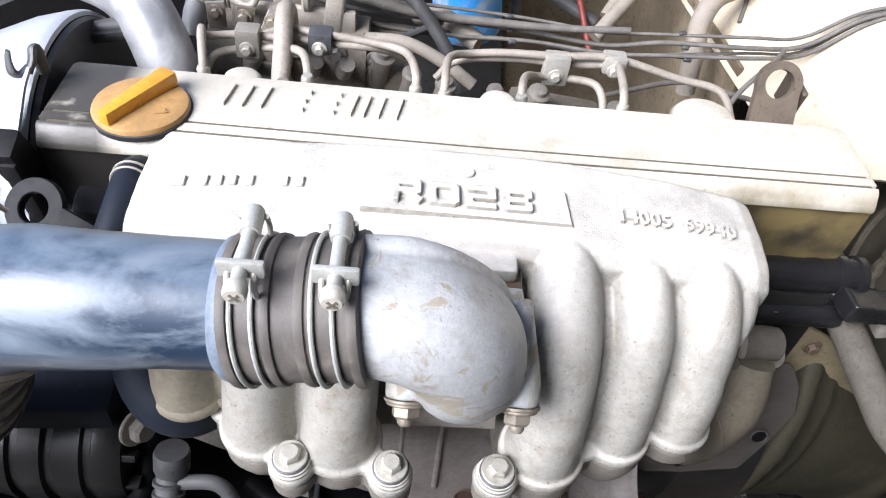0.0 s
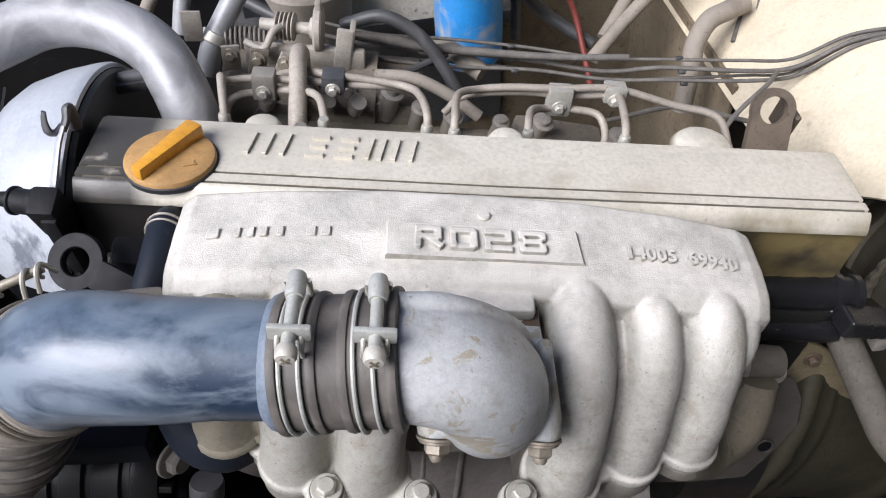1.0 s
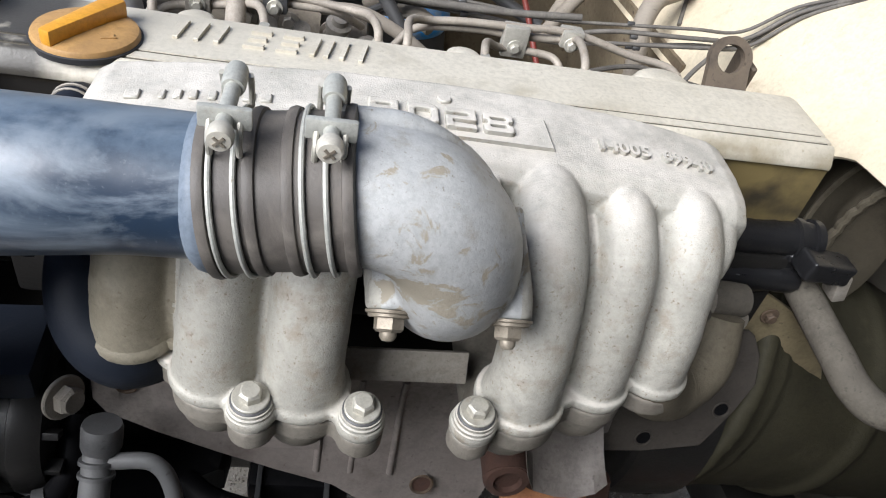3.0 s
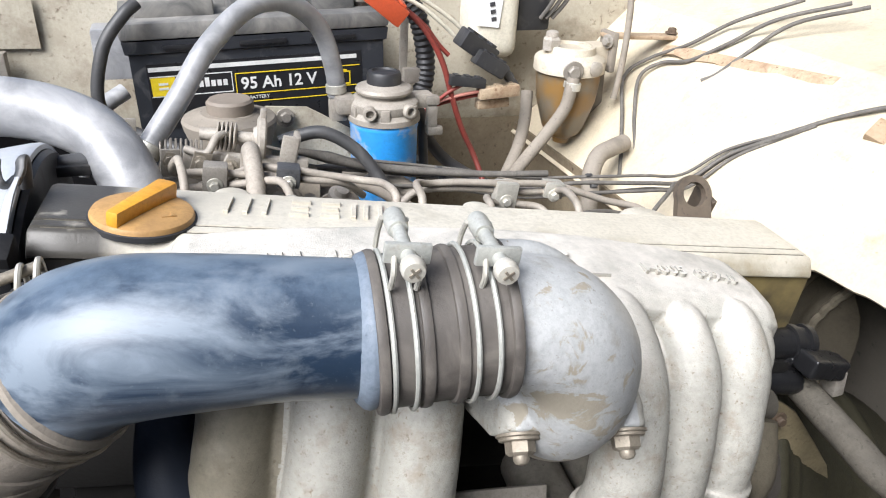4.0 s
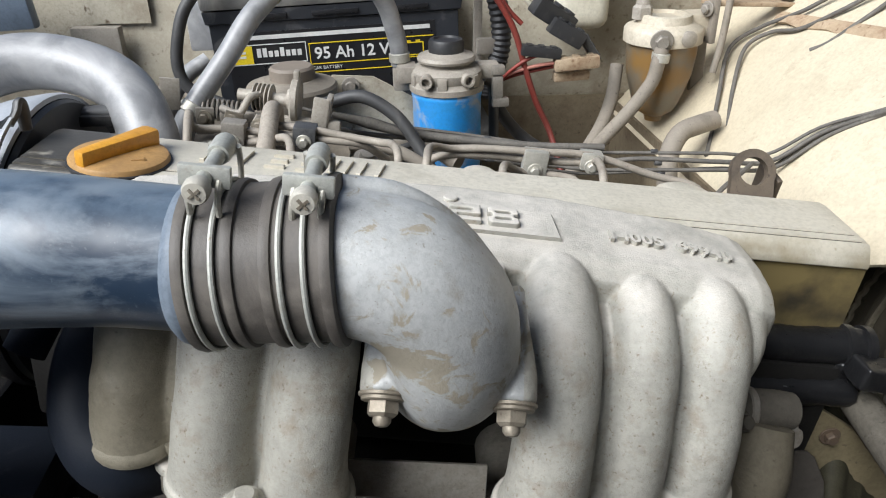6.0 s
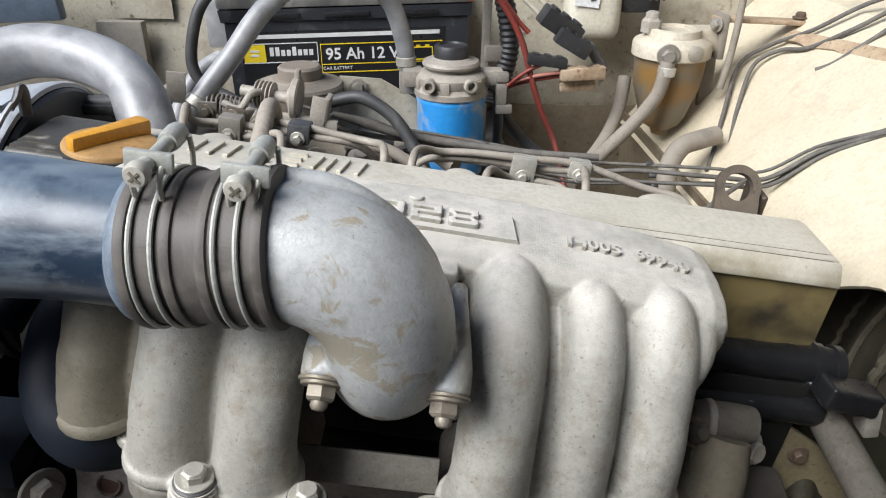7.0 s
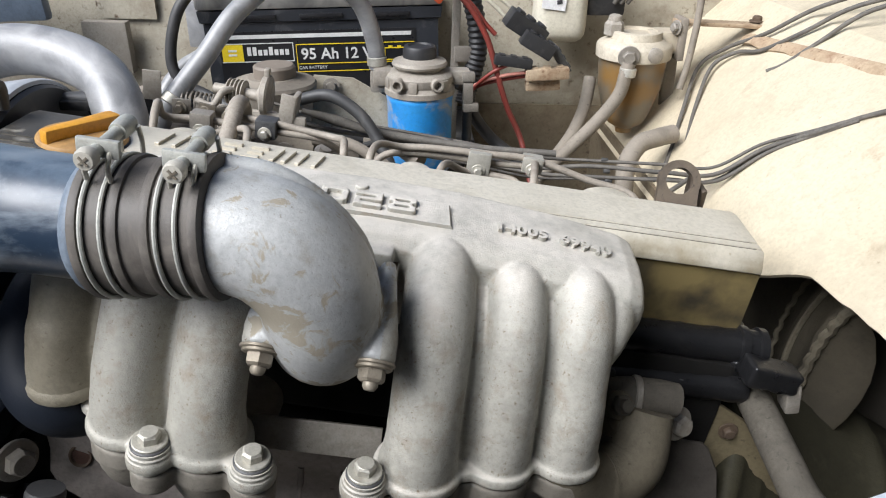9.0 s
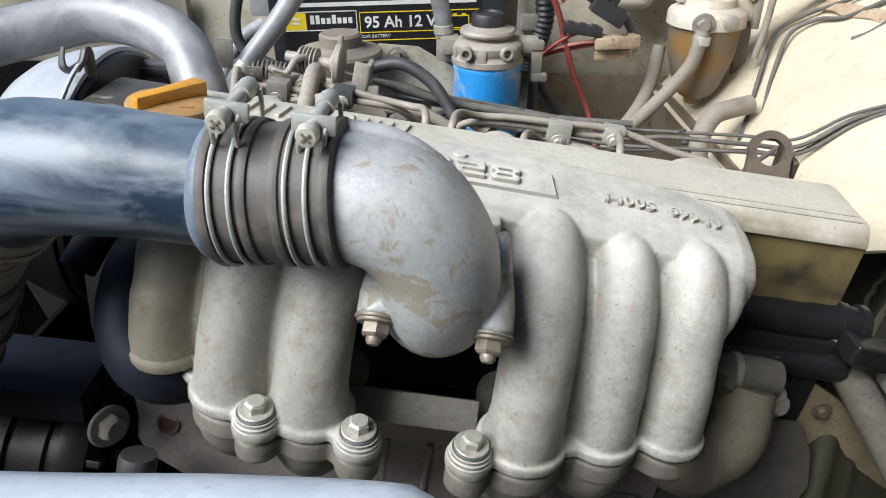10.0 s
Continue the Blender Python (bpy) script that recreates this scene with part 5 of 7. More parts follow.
for u, v, w, size, mat in ((0.083, 0.1455, -0.030, (0.024, 0.016, 0.030), ZINC), (0.139, 0.154, -0.023, (0.022, 0.018, 0.017), ZINC), (-0.205, 0.143, -0.030, (0.022, 0.018, 0.028), STEEL_DULL), (-0.139, 0.146, -0.024, (0.022, 0.020, 0.020), DARKMETAL)):
    c = thing("line_clip", "clamp block holding the injection lines", "clip", ENG, "clips on injection lines")
    b = shape()
    box(b, size, at(u, v, w), 0.0025)
    part("block", b, mat, c)
    bolt(c, (u, v - size[1] / 2, w - 0.004), (0, -1, 0), 0.0042, ZINC, "screw", washers=1)
ret = thing("return_pipe", "upright dull grey rubber return pipe", "hose", ENG)
b = shape()
tube(b, [(-0.167, 0.072, -0.06), (-0.168, 0.092, -0.038), (-0.170, 0.122, -0.021), (-0.173, 0.152, -0.010), (-0.174, 0.172, -0.011), (-0.174, 0.184, -0.024), (-0.174, 0.187, -0.05)], 0.0086, 16)
part("hose", b, TUBE_STEEL, ret)
bolt(ret, (-0.160, 0.060, -0.022), (0, 0, 1), 0.006, STEEL_DULL)

# ---- injection pump ----
pump = thing("injection_pump", "clay-dusted injection pump with levers and springs", "injection pump", ENG)
b = shape()
box(b, (0.20, 0.10, 0.08), at(-0.150, 0.235, -0.115), 0.012)
tube(b, [(-0.26, 0.23, -0.10), (-0.10, 0.23, -0.10)], 0.05, 24, smooth=False)
part("body", b, PUMP_BODY, pump)
b = shape()
box(b, (0.125, 0.010, 0.026), at(-0.175, 0.218, -0.045), 0.004)
box(b, (0.017, 0.006, 0.052), at(-0.135, 0.214, -0.034, 0, 6, 0), 0.002)
box(b, (0.006, 0.024, 0.050), at(-0.128, 0.224, -0.033, 0, 6, 0), 0.002)
part("lever_plate", b, FILTER_GREY, pump)
b = shape()
lathe(b, [(0.0215, 0), (0.0235, 0.002), (0.0235, 0.007), (0.0205, 0.009), (0.012, 0.0095), (0.010, 0.013), (0.0004, 0.014)], aim((-0.157, 0.229, -0.0175), (-1, 0, 0)), 36)
box(b, (0.006, 0.010, 0.012), at(-0.161, 0.229, 0.008), 0.002)
part("diaphragm_housing", b, FILTER_GREY, pump)
b = shape()
tube(b, [(-0.222, 0.236, -0.020), (-0.162, 0.229, -0.019)], 0.0065, 14, smooth=False)
for k in range(5):
    lathe(b, [(0.008, 0), (0.0145, 0.0012), (0.0145, 0.0024), (0.008, 0.0036)], aim((-0.206 + 0.0042 * k, 0.233, -0.0196), (1, -0.1, 0)), 20)
part("bellows", b, FILTER_GREY, pump)
b = shape()
pts = [(-0.262 + 0.005 * k / 12, 0.245 + 0.0125 * math.cos(k * math.pi / 6), -0.044 + 0.0125 * math.sin(k * math.pi / 6)) for k in range(12 * 9)]
tube(b, pts, 0.0013, 6, smooth=False)
part("coil_spring", b, STEEL_DULL, pump)
b = shape()
box(b, (0.020, 0.003, 0.034), at(-0.292, 0.232, -0.026, 0, 0, 8), 0.001)
part("cable_bracket", b, FILTER_GREY, pump)
b = shape()
tube(b, [(-0.235, 0.215, -0.030), (-0.215, 0.205, -0.03), (-0.205, 0.215, -0.015), (-0.19, 0.235, -0.016)], 0.004, 10)
part("linkage", b, FILTER_GREY, pump)
for u, v, w in ((-0.215, 0.215, -0.07), (-0.17, 0.212, -0.07), (-0.13, 0.212, -0.07), (-0.09, 0.214, -0.075)):
    bolt(pump, (u, v - 0.02, w + 0.004), (0, -1, 0.1), 0.006, STEEL_DULL)
for k in range(4):
    b = shape()
    tube(b, [(-0.21 + 0.03 * k, 0.19, -0.075), (-0.21 + 0.03 * k, 0.165, -0.07), (-0.205 + 0.03 * k, 0.15, -0.05)], 0.008, 12)
    part("delivery_valve", b, STEEL_DULL, pump)
b = shape()
lathe(b, [(0.028, -0.004), (0.03, 0.0), (0.03, 0.006), (0.018, 0.008), (0.017, 0.014), (0.0004, 0.015)], aim((-0.20, 0.178, -0.105), (0, -1, 0.1)), 28)
part("round_cover", b, STEEL_DULL, pump)

b = shape()
box(b, (0.30, 0.045, 0.05), at(-0.03, 0.165, -0.125, 8, 0, 0), 0.008)
box(b, (0.10, 0.06, 0.04), at(0.10, 0.175, -0.115, 0, 6, 0), 0.008)
part("side_casting", b, PUMP_BODY, pump)
for u, v, w, r, h in ((-0.085, 0.185, -0.075, 0.014, 0.030), (-0.055, 0.176, -0.085, 0.011, 0.026), (-0.02, 0.172, -0.088, 0.012, 0.022), (0.03, 0.170, -0.092, 0.010, 0.026), (0.075, 0.172, -0.090, 0.013, 0.024), (0.155, 0.165, -0.10, 0.012, 0.03)):
    b = shape()
    r *= 0.72
    lathe(b, [(r, -0.02), (r, h * 0.6), (r * 1.25, h * 0.62), (r * 1.25, h * 0.78), (r * 0.8, h * 0.82), (r * 0.7, h), (0.0005, h + 0.001)], aim((u, v, w), (0.15, -0.35, 1)), 18)
    part("fitting", b, PUMP_BODY if r > 0.0115 else STEEL_DULL, pump)
b = shape()
tube(b, [(-0.10, 0.20, -0.05), (-0.06, 0.19, -0.045), (-0.02, 0.18, -0.058), (0.01, 0.172, -0.075)], 0.0065, 12)
part("vacuum_elbow", b, HOSE_TAN, pump)
for k in range(3):
    b = shape()
    box(b, (0.018, 0.004, 0.028), at(-0.248 + 0.028 * k, 0.200 - 0.004 * k, -0.040, 0, 12 * k, 15), 0.001)
    part("stop_plate", b, FILTER_GREY if k != 1 else ZINC_TAN, pump)
    bolt(pump, (-0.248 + 0.028 * k, 0.1975 - 0.004 * k, -0.036), (0, -1, 0.1), 0.0045, ZINC_TAN, washers=1)

bracket = thing("filter_bracket", "cream triangular bracket bolted beside the filter", "bracket")
b = shape()
prism(b, [(-0.06, -0.05), (0.07, -0.05), (0.085, -0.02), (0.0, 0.03), (-0.055, 0.035), (-0.065, 0.01)], 0, 0.004, at(-0.01, 0.592, 0.945, 80, 0, 4), 0.001)
part("plate", b, CREAM_DIRTY, bracket)
bolt(bracket, (-0.041, 0.584, 0.965), (0, -1, 0.2), 0.007, STEEL_DULL)

reservoir = thing("fluid_reservoir", "round dusty reservoir with a black screw cap", "reservoir")
b = shape()
lathe(b, [(0.040, -0.12), (0.050, -0.03), (0.056, -0.012), (0.0575, -0.004), (0.055, 0.0), (0.036, 0.004), (0.034, 0.006)], at(-0.114, 0.548, 0.983), 36)
part("bowl", b, HOSE_TAN, reservoir)
b = shape()
prism(b, ngon(0.0285, 12), 0.0, 0.017, at(-0.112, 0.548, 0.988), 0.003)
part("screw_cap", b, material("dusty_brown_cap", (0.17, 0.145, 0.12), 0.6, 0.0, (0.25, 0.21, 0.17), 50, 0.8), reservoir)

# ---- hoses over the pump ----


def hose(name, pts, r, mat, label, m=ONE, seg=18, bands=()):
    ob = thing(name, label, "hose", m)
    b = shape()
    tube(b, pts, r, seg, 8)
    part("hose", b, mat, ob)
    for p, d, k in bands:
        b = shape()
        lathe(b, [(k, -0.006), (k * 1.1, -0.005), (k * 1.1, 0.005), (k, 0.006)], aim(p, d), 24)
        box(b, (0.005, 0.009, 0.010), aim(p, d) @ at(k * 1.14, 0.004, 0), 0.0015)
        part("band", b, ZINC, ob)
    return ob


hose("fuel_hose", [(-0.222, 0.385, 0.965), (-0.210, 0.400, 0.994), (-0.169, 0.430, 1.044), (-0.134, 0.460, 1.088), (-0.084, 0.500, 1.121), (-0.036, 0.530, 1.119), (0.004, 0.558, 1.083), (0.022, 0.568, 1.029), (0.025, 0.570, 0.995)],
     0.0118, HOSE, "grey dusty hose arching over the pump", ONE, 18, [((-0.206, 0.402, 0.998), (0.4, 0.3, 0.5), 0.0125), ((0.0245, 0.569, 1.005), (0.05, 0, -1), 0.0122)])
hose("battery_lead", [(-0.205, 0.630, 1.105), (-0.222, 0.620, 1.092), (-0.248, 0.610, 1.058), (-0.263, 0.605, 1.002), (-0.253, 0.602, 0.968), (-0.217, 0.598, 0.948), (-0.16, 0.56, 0.93)], 0.0078, WIRE_BLACK, "black battery cable curving down the battery")
hose("vacuum_hose", [(-0.140, 0.262, -0.032), (-0.128, 0.262, -0.026), (-0.095, 0.260, -0.016), (-0.058, 0.252, -0.030), (-0.031, 0.240, -0.056), (-0.011, 0.225, -0.083), (0.003, 0.21, -0.11)], 0.0072, WIRE_BLACK, "black vacuum hose bending down behind the cover", ENG)
hose("ribbed_conduit", [(-0.05, 0.33, -0.09), (-0.02, 0.30, -0.075), (0.02, 0.27, -0.085)], [0.011, 0.011, 0.011], HOSE_TAN, "ribbed dusty conduit behind the lines", ENG)
fit = thing("banjo_fitting", "dusty brass banjo fitting below the hose", "fitting")
b = shape()
box(b, (0.022, 0.022, 0.030), at(0.026, 0.568, 0.978), 0.004)
tube(b, [(0.026, 0.57, 0.98), (0.05, 0.575, 0.978)], 0.008, 12, smooth=False)
part("body", b, FILTER_GREY, fit)
left = thing("brake_hose", "two grey hoses beside the battery", "hose")
b = shape()
tube(b, [(-0.30, 0.60, 0.90), (-0.285, 0.62, 0.945), (-0.262, 0.645, 0.975), (-0.235, 0.66, 0.99)], 0.011, 14)
part("hose", b, HOSE, left)
b = shape()
tube(b, [(-0.36, 0.62, 0.90), (-0.33, 0.66, 0.935), (-0.29, 0.69, 0.945), (-0.26, 0.68, 0.925)], 0.009, 12)
part("hose", b, HOSE_TAN, left)

# ---- fuel filter ----
flt = thing("fuel_filter", "blue dusty fuel filter with a grey hand primer head", "fuel filter")
FX, FY = 0.0825, 0.545
b = shape()
lathe(b, [(0.038, 0.855), (0.0435, 0.862), (0.0445, 0.87), (0.0445, 0.958), (0.0455, 0.961), (0.0455, 0.965), (0.044, 0.968)], at(FX, FY, 0), 40)
part("canister", b, FILTER_BLUE, flt)
b = shape()
lathe(b, [(0.044, 0.968), (0.0480, 0.969), (0.0480, 0.976), (0.0455, 0.978), (0.0435, 0.982), (0.0450, 0.985), (0.0450, 0.993), (0.040, 0.998), (0.030, 1.000), (0.0285, 1.003), (0.0365, 1.005), (0.0375, 1.008), (0.0355, 1.0115), (0.026, 1.0145), (0.0235, 1.016)], at(FX, FY, 0), 40)
for k in range(6):
    a = k * 1.047 + 0.3
    lug = shape()
    box(lug, (0.010, 0.012, 0.016), at(FX + 0.042 * math.cos(a), FY + 0.042 * math.sin(a), 0.984, 0, 0, math.degrees(a)), 0.002)
    part("lug", lug, FILTER_GREY, flt)
part("primer_head", b, FILTER_GREY, flt)
b = shape()
lathe(b, [(0.0225, 1.016), (0.0225, 1.027), (0.0205, 1.031), (0.016, 1.032), (0.014, 1.0295), (0.0005, 1.029)], at(FX, FY, 0), 28)
part("primer_knob", b, BLACK, flt, "black primer knob")
for x in (0.055, 0.102):
    b = shape()
    m = aim((x, FY - 0.033, 0.988), (-0.25 if x < 0.08 else 0.25, -1, 0.05))
    lathe(b, [(0.0085, 0.0), (0.0085, 0.013), (0.0078, 0.0145), (0.0052, 0.0145), (0.0048, 0.006), (0.0004, 0.006)], m, 20)
    part("port", b, FILTER_GREY, flt)
b = shape()
box(b, (0.026, 0.036, 0.022), at(FX - 0.050, FY + 0.012, 0.988), 0.005)
part("mounting_ear", b, FILTER_GREY, flt)
b = shape()
box(b, (0.034, 0.026, 0.020), at(FX + 0.052, FY + 0.010, 0.988), 0.005)
part("mounting_ear", b, FILTER_GREY, flt)
b = shape()
box(b, (0.014, 0.014, 0.030), at(FX + 0.066, FY - 0.002, 0.968), 0.003)
box(b, (0.022, 0.012, 0.012), at(FX + 0.070, FY - 0.004, 0.948), 0.003)
box(b, (0.018, 0.016, 0.012), at(FX + 0.066, FY - 0.002, 0.990), 0.003)
part("drain_fitting", b, STEEL_DULL, flt)

# ---- battery ----
BAT = at(-0.052, 0.652, 0.892, 0, -1.5, 1.5)
bat = thing("battery", "black 95 Ah car battery with a yellow and white label", "battery", BAT)
b = shape()
prism(b, [(-0.168, 0.0), (0.168, 0.0), (0.168, 0.17), (-0.168, 0.17)], 0.0, 0.150, ONE)
rings = []
for h, g in ((0.150, 0.0), (0.152, 0.004), (0.168, 0.006)):
    rings.append([b.verts.new((x, y, h)) for x, y in ((-0.168 - g, -g), (0.168 + g, -g), (0.168 + g, 0.17 + g), (-0.168 - g, 0.17 + g))])
skin(b, rings)
part("case", b, BATTERY, bat)
for x in (-0.095, 0.0, 0.095):
    b = shape()
    box(b, (0.062, 0.004, 0.006), at(x, -0.006, 0.159), 0.001)
    part("vent_slot", b, LABEL_BLACK, bat)
b = shape()
box(b, (0.352, 0.186, 0.022), at(0, 0.085, 0.180), 0.006)
part("lid", b, BATTERY_TOP, bat)
for x, w in ((-0.105, 0.10), (0.015, 0.10), (0.105, 0.06)):
    b = shape()
    box(b, (w, 0.07, 0.024), at(x, 0.060, 0.2), 0.005)
    part("plug_cover", b, BATTERY_TOP, bat)
for x in (-0.150, 0.150):
    t = thing("battery_terminal", "clamped lead battery terminal", "terminal", BAT, "battery terminals")
    b = shape()
    lathe(b, [(0.011, 0.190), (0.010, 0.212), (0.008, 0.214)], at(x, 0.045, 0), 16)
    part("post", b, STEEL_DULL, t)
    b = shape()
    box(b, (0.034, 0.028, 0.014), at(x + 0.004, 0.040, 0.204), 0.004)
    part("clamp", b, STEEL_DULL, t)


def flat(name, x0, x1, z0, z1, mat, y=-0.0009, on=None):
    b = shape()
    box(b, (x1 - x0, 0.0008, z1 - z0), at((x0 + x1) / 2, y, (z0 + z1) / 2))
    return part(name, b, mat, on or sticker)


sticker = flat("label", -0.150, 0.135, 0.050, 0.138, LABEL_BLACK, -0.0006, bat)
flat("white_stripe", -0.148, 0.128, 0.128, 0.1335, LABEL_WHITE, -0.0014)
flat("brand_patch", -0.147, -0.117, 0.096, 0.120, LABEL_YELLOW, -0.0014)
flat("brand_shape", -0.138, -0.126, 0.104, 0.107, LABEL_WHITE, -0.002)
flat("brand_shape", -0.138, -0.126, 0.110, 0.113, LABEL_WHITE, -0.002)
for k in range(8):
    flat("brand_bar", -0.111 + 0.0078 * k, -0.1055 + 0.0078 * k, 0.104, 0.112 + (0.004 if k in (0, 1, 4) else 0), LABEL_WHITE, -0.0014)
for x0, x1, z0, z1 in ((-0.148, -0.044, 0.1205, 0.1217), (-0.148, -0.044, 0.0945, 0.0957), (-0.0452, -0.044, 0.0945, 0.1217)):
    flat("frame_line", x0, x1, z0, z1, LABEL_WHITE, -0.0014)
for x0, x1, z0, z1 in ((-0.040, 0.132, 0.1175, 0.1187), (-0.040, 0.132, 0.0895, 0.0905), (-0.040, 0.132, 0.078, 0.079), (-0.0405, -0.0395, 0.078, 0.1187)):
    flat("frame_line", x0, x1, z0, z1, LABEL_YELLOW, -0.0014)
for x0, x1, z0, z1 in ((0.088, 0.118, 0.109, 0.1105), (0.088, 0.118, 0.092, 0.0935), (0.088, 0.0895, 0.092, 0.1105), (0.1165, 0.118, 0.092, 0.1105), (0.094, 0.100, 0.1105, 0.113), (0.107, 0.113, 0.1105, 0.113)):
    flat("battery_sign", x0, x1, z0, z1, LABEL_YELLOW, -0.0014)
part("lettering", words("95 Ah 12 V", 0.0225, 0.0006, at(0.018, -0.0016, 0.1035, 90), 0.0004), LABEL_WHITE, sticker, "white lettering 95 Ah 12 V")
part("small_lettering", words("CAR BATTERY", 0.0065, 0.0006, at(-0.018, -0.0016, 0.0842, 90)), LABEL_WHITE, sticker, "small white lettering CAR BATTERY")
hold = thing("battery_clamp", "grey steel strap holding the battery", "bracket")
b = shape()
box(b, (0.012, 0.004, 0.24), at(0.136, 0.640, 0.96, 0, 1, 0), 0.001)
box(b, (0.030, 0.012, 0.022), at(0.150, 0.634, 1.0), 0.003)
part("strap", b, STEEL_DULL, hold)
tray = thing("battery_tray", "painted steel battery tray on the inner wing", "tray")
b = shape()
box(b, (0.42, 0.22, 0.02), at(-0.04, 0.745, 0.858), 0.004)
box(b, (0.42, 0.02, 0.30), at(-0.04, 0.80, 0.72), 0.004)
part("tray", b, DARKMETAL, tray)

# ---- sediment bowl and its bracket ----
bowl = thing("water_separator", "cream-headed fuel water separator with an amber bowl", "water separator")
BX, BY = 0.398, 0.625
b = shape()
lathe(b, [(0.012, 0.885), (0.014, 0.893), (0.026, 0.900), (0.033, 0.912), (0.046, 0.955), (0.049, 0.985), (0.049, 1.000)], at(BX, BY, 0), 36)
part("bowl", b, AMBER, bowl)
b = shape()
lathe(b, [(0.050, 0.998), (0.0545, 1.0), (0.0545, 1.016), (0.052, 1.020), (0.038, 1.026), (0.036, 1.036), (0.030, 1.037), (0.029, 1.032), (0.0005, 1.031)], at(BX, BY, 0), 40)
box(b, (0.05, 0.04, 0.032), at(BX + 0.045, BY + 0.01, 1.020), 0.006)
part("head", b, material("cream_cast_head", (0.62, 0.57, 0.47), 0.6, 0.1, (0.5, 0.44, 0.34), 40, 0.8, (0.25, 0.19, 0.13), 120, 0.66, 0.4, 600), bowl)
b = shape()
hex_head(b, 0.0145, 0.020, at(BX - 0.032, BY + 0.004, 1.030))
lathe(b, [(0.010, 1.05), (0.009, 1.056), (0.006, 1.058)], at(BX - 0.032, BY + 0.004, 0), 14)
part("bleed_nut", b, FILTER_GREY, bowl)
bolt(bowl, (BX - 0.022, BY - 0.052, 1.010), (-0.2, -1, 0), 0.0088, STEEL_DULL, "banjo_bolt")
b = shape()
lathe(b, [(0.010, 0), (0.011, 0.008), (0.008, 0.010)], aim((BX + 0.014, BY - 0.048, 1.012), (0.1, -1, 0)), 18)
part("plug", b, FILTER_GREY, bowl)
post = thing("separator_bracket", "tan steel bracket and post carrying the separator", "bracket")
b = shape()
box(b, (0.010, 0.040, 0.060), at(0.462, 0.625, 1.026), 0.003)
box(b, (0.020, 0.010, 0.17), at(0.462, 0.640, 0.940, 0, -2, 0), 0.003)
part("post", b, HOSE_TAN, post)
b = shape()
box(b, (0.165, 0.028, 0.006), at(0.535, 0.622, 1.046, 0, 2, -3), 0.002)
part("strip", b, TANPAD, post)
bolt(post, (0.452, 0.612, 1.043), (-1, -0.4, 0), 0.006, STEEL_DULL)
bolt(post, (0.572, 0.622, 1.050), (0, 0, 1), 0.006, RUST_DARK)

hose("separator_hose", [(BX - 0.022, BY - 0.056, 1.002), (BX - 0.026, BY - 0.058, 0.985), (BX - 0.032, BY - 0.056, 0.955), (BX - 0.060, BY - 0.055, 0.915), (BX - 0.105, BY - 0.07, 0.875), (BX - 0.15, BY - 0.10, 0.845)], 0.0095, HOSE_TAN,
     "clay-dusted fuel hose below the separator", ONE, 16, [((BX - 0.0225, BY - 0.057, 0.990), (0.1, 0, 1), 0.0105)])
hose("separator_hose", [(BX - 0.052, BY + 0.03, 0.96), (BX - 0.062, BY + 0.01, 0.92), (BX - 0.085, BY - 0.02, 0.885), (BX - 0.125, BY - 0.06, 0.85)], 0.0095, HOSE_TAN, "clay-dusted fuel hose behind the separator", ONE, 16)
hose("thin_fuel_line", [(0.462, 0.590, 0.96), (0.470, 0.594, 1.00), (0.476, 0.60, 1.06), (0.478, 0.61, 1.12), (0.47, 0.63, 1.2)], 0.005, HOSE_TAN, "thin clay-dusted line hanging beside the separator", ONE, 12)
hose("heater_pipe", [(0.350, 0.440, 0.81), (0.352, 0.445, 0.866), (0.355, 0.455, 0.897), (0.373, 0.470, 0.918), (0.40, 0.480, 0.924), (0.425, 0.49, 0.926)], 0.0125, HOSE_TAN, "dusty bent steel heater pipe by the toe board")

# pipes along the toe board
for pts in ([(0.412, 0.470, 0.885), (0.430, 0.500, 0.905), (0.458, 0.553, 0.942), (0.500, 0.625, 0.985), (0.532, 0.609, 1.016), (0.560, 0.560, 1.046), (0.600, 0.515, 1.088), (0.66, 0.46, 1.125)],
            [(0.425, 0.455, 0.893), (0.445, 0.490, 0.918), (0.470, 0.540, 0.950), (0.505, 0.592, 0.992), (0.532, 0.580, 1.015), (0.545, 0.535, 1.028), (0.575, 0.495, 1.060), (0.615, 0.455, 1.1), (0.68, 0.40, 1.13)],
            [(0.531, 0.482, 1.013), (0.545, 0.470, 1.024), (0.575, 0.455, 1.055), (0.615, 0.425, 1.10), (0.68, 0.37, 1.13)]):
    b = shape()
    ob = thing("brake_pipe", "painted steel brake pipe along the toe board", "pipe", ONE, "brake pipes")
    tube(b, pts, 0.0029, 10, 6)
    part("tube", b, WIRE, ob)
b = shape()
seam = thing("seam_strip", "rusty torn weld seam along the toe board", "body seam")
rows = []
for k, t in enumerate(np.linspace(0, 1, 12)):
    x, y, z = lerp(0.548, 0.577, t), lerp(0.600, 0.30, t), lerp(1.028, 1.052, t)
    j = 0.004 * math.sin(k * 2.1)
    rows.append([(x - 0.006, y, z - 0.003 + j * 0.6), (x - 0.002, y, z + 0.005 + j * 0.6), (x + 0.007, y, z + 0.010)])
sheet(b, rows, 0.003, (-0.6, 0, 0.7))
part("strip", b, TANPAD, seam)
stay = thing("small_bracket", "small rusty sheet bracket on the cowl", "bracket")
b = shape()
box(b, (0.028, 0.045, 0.018), at(0.556, 0.190, 1.022, 20, -35, 10), 0.002)
part("tab", b, TANPAD, stay)

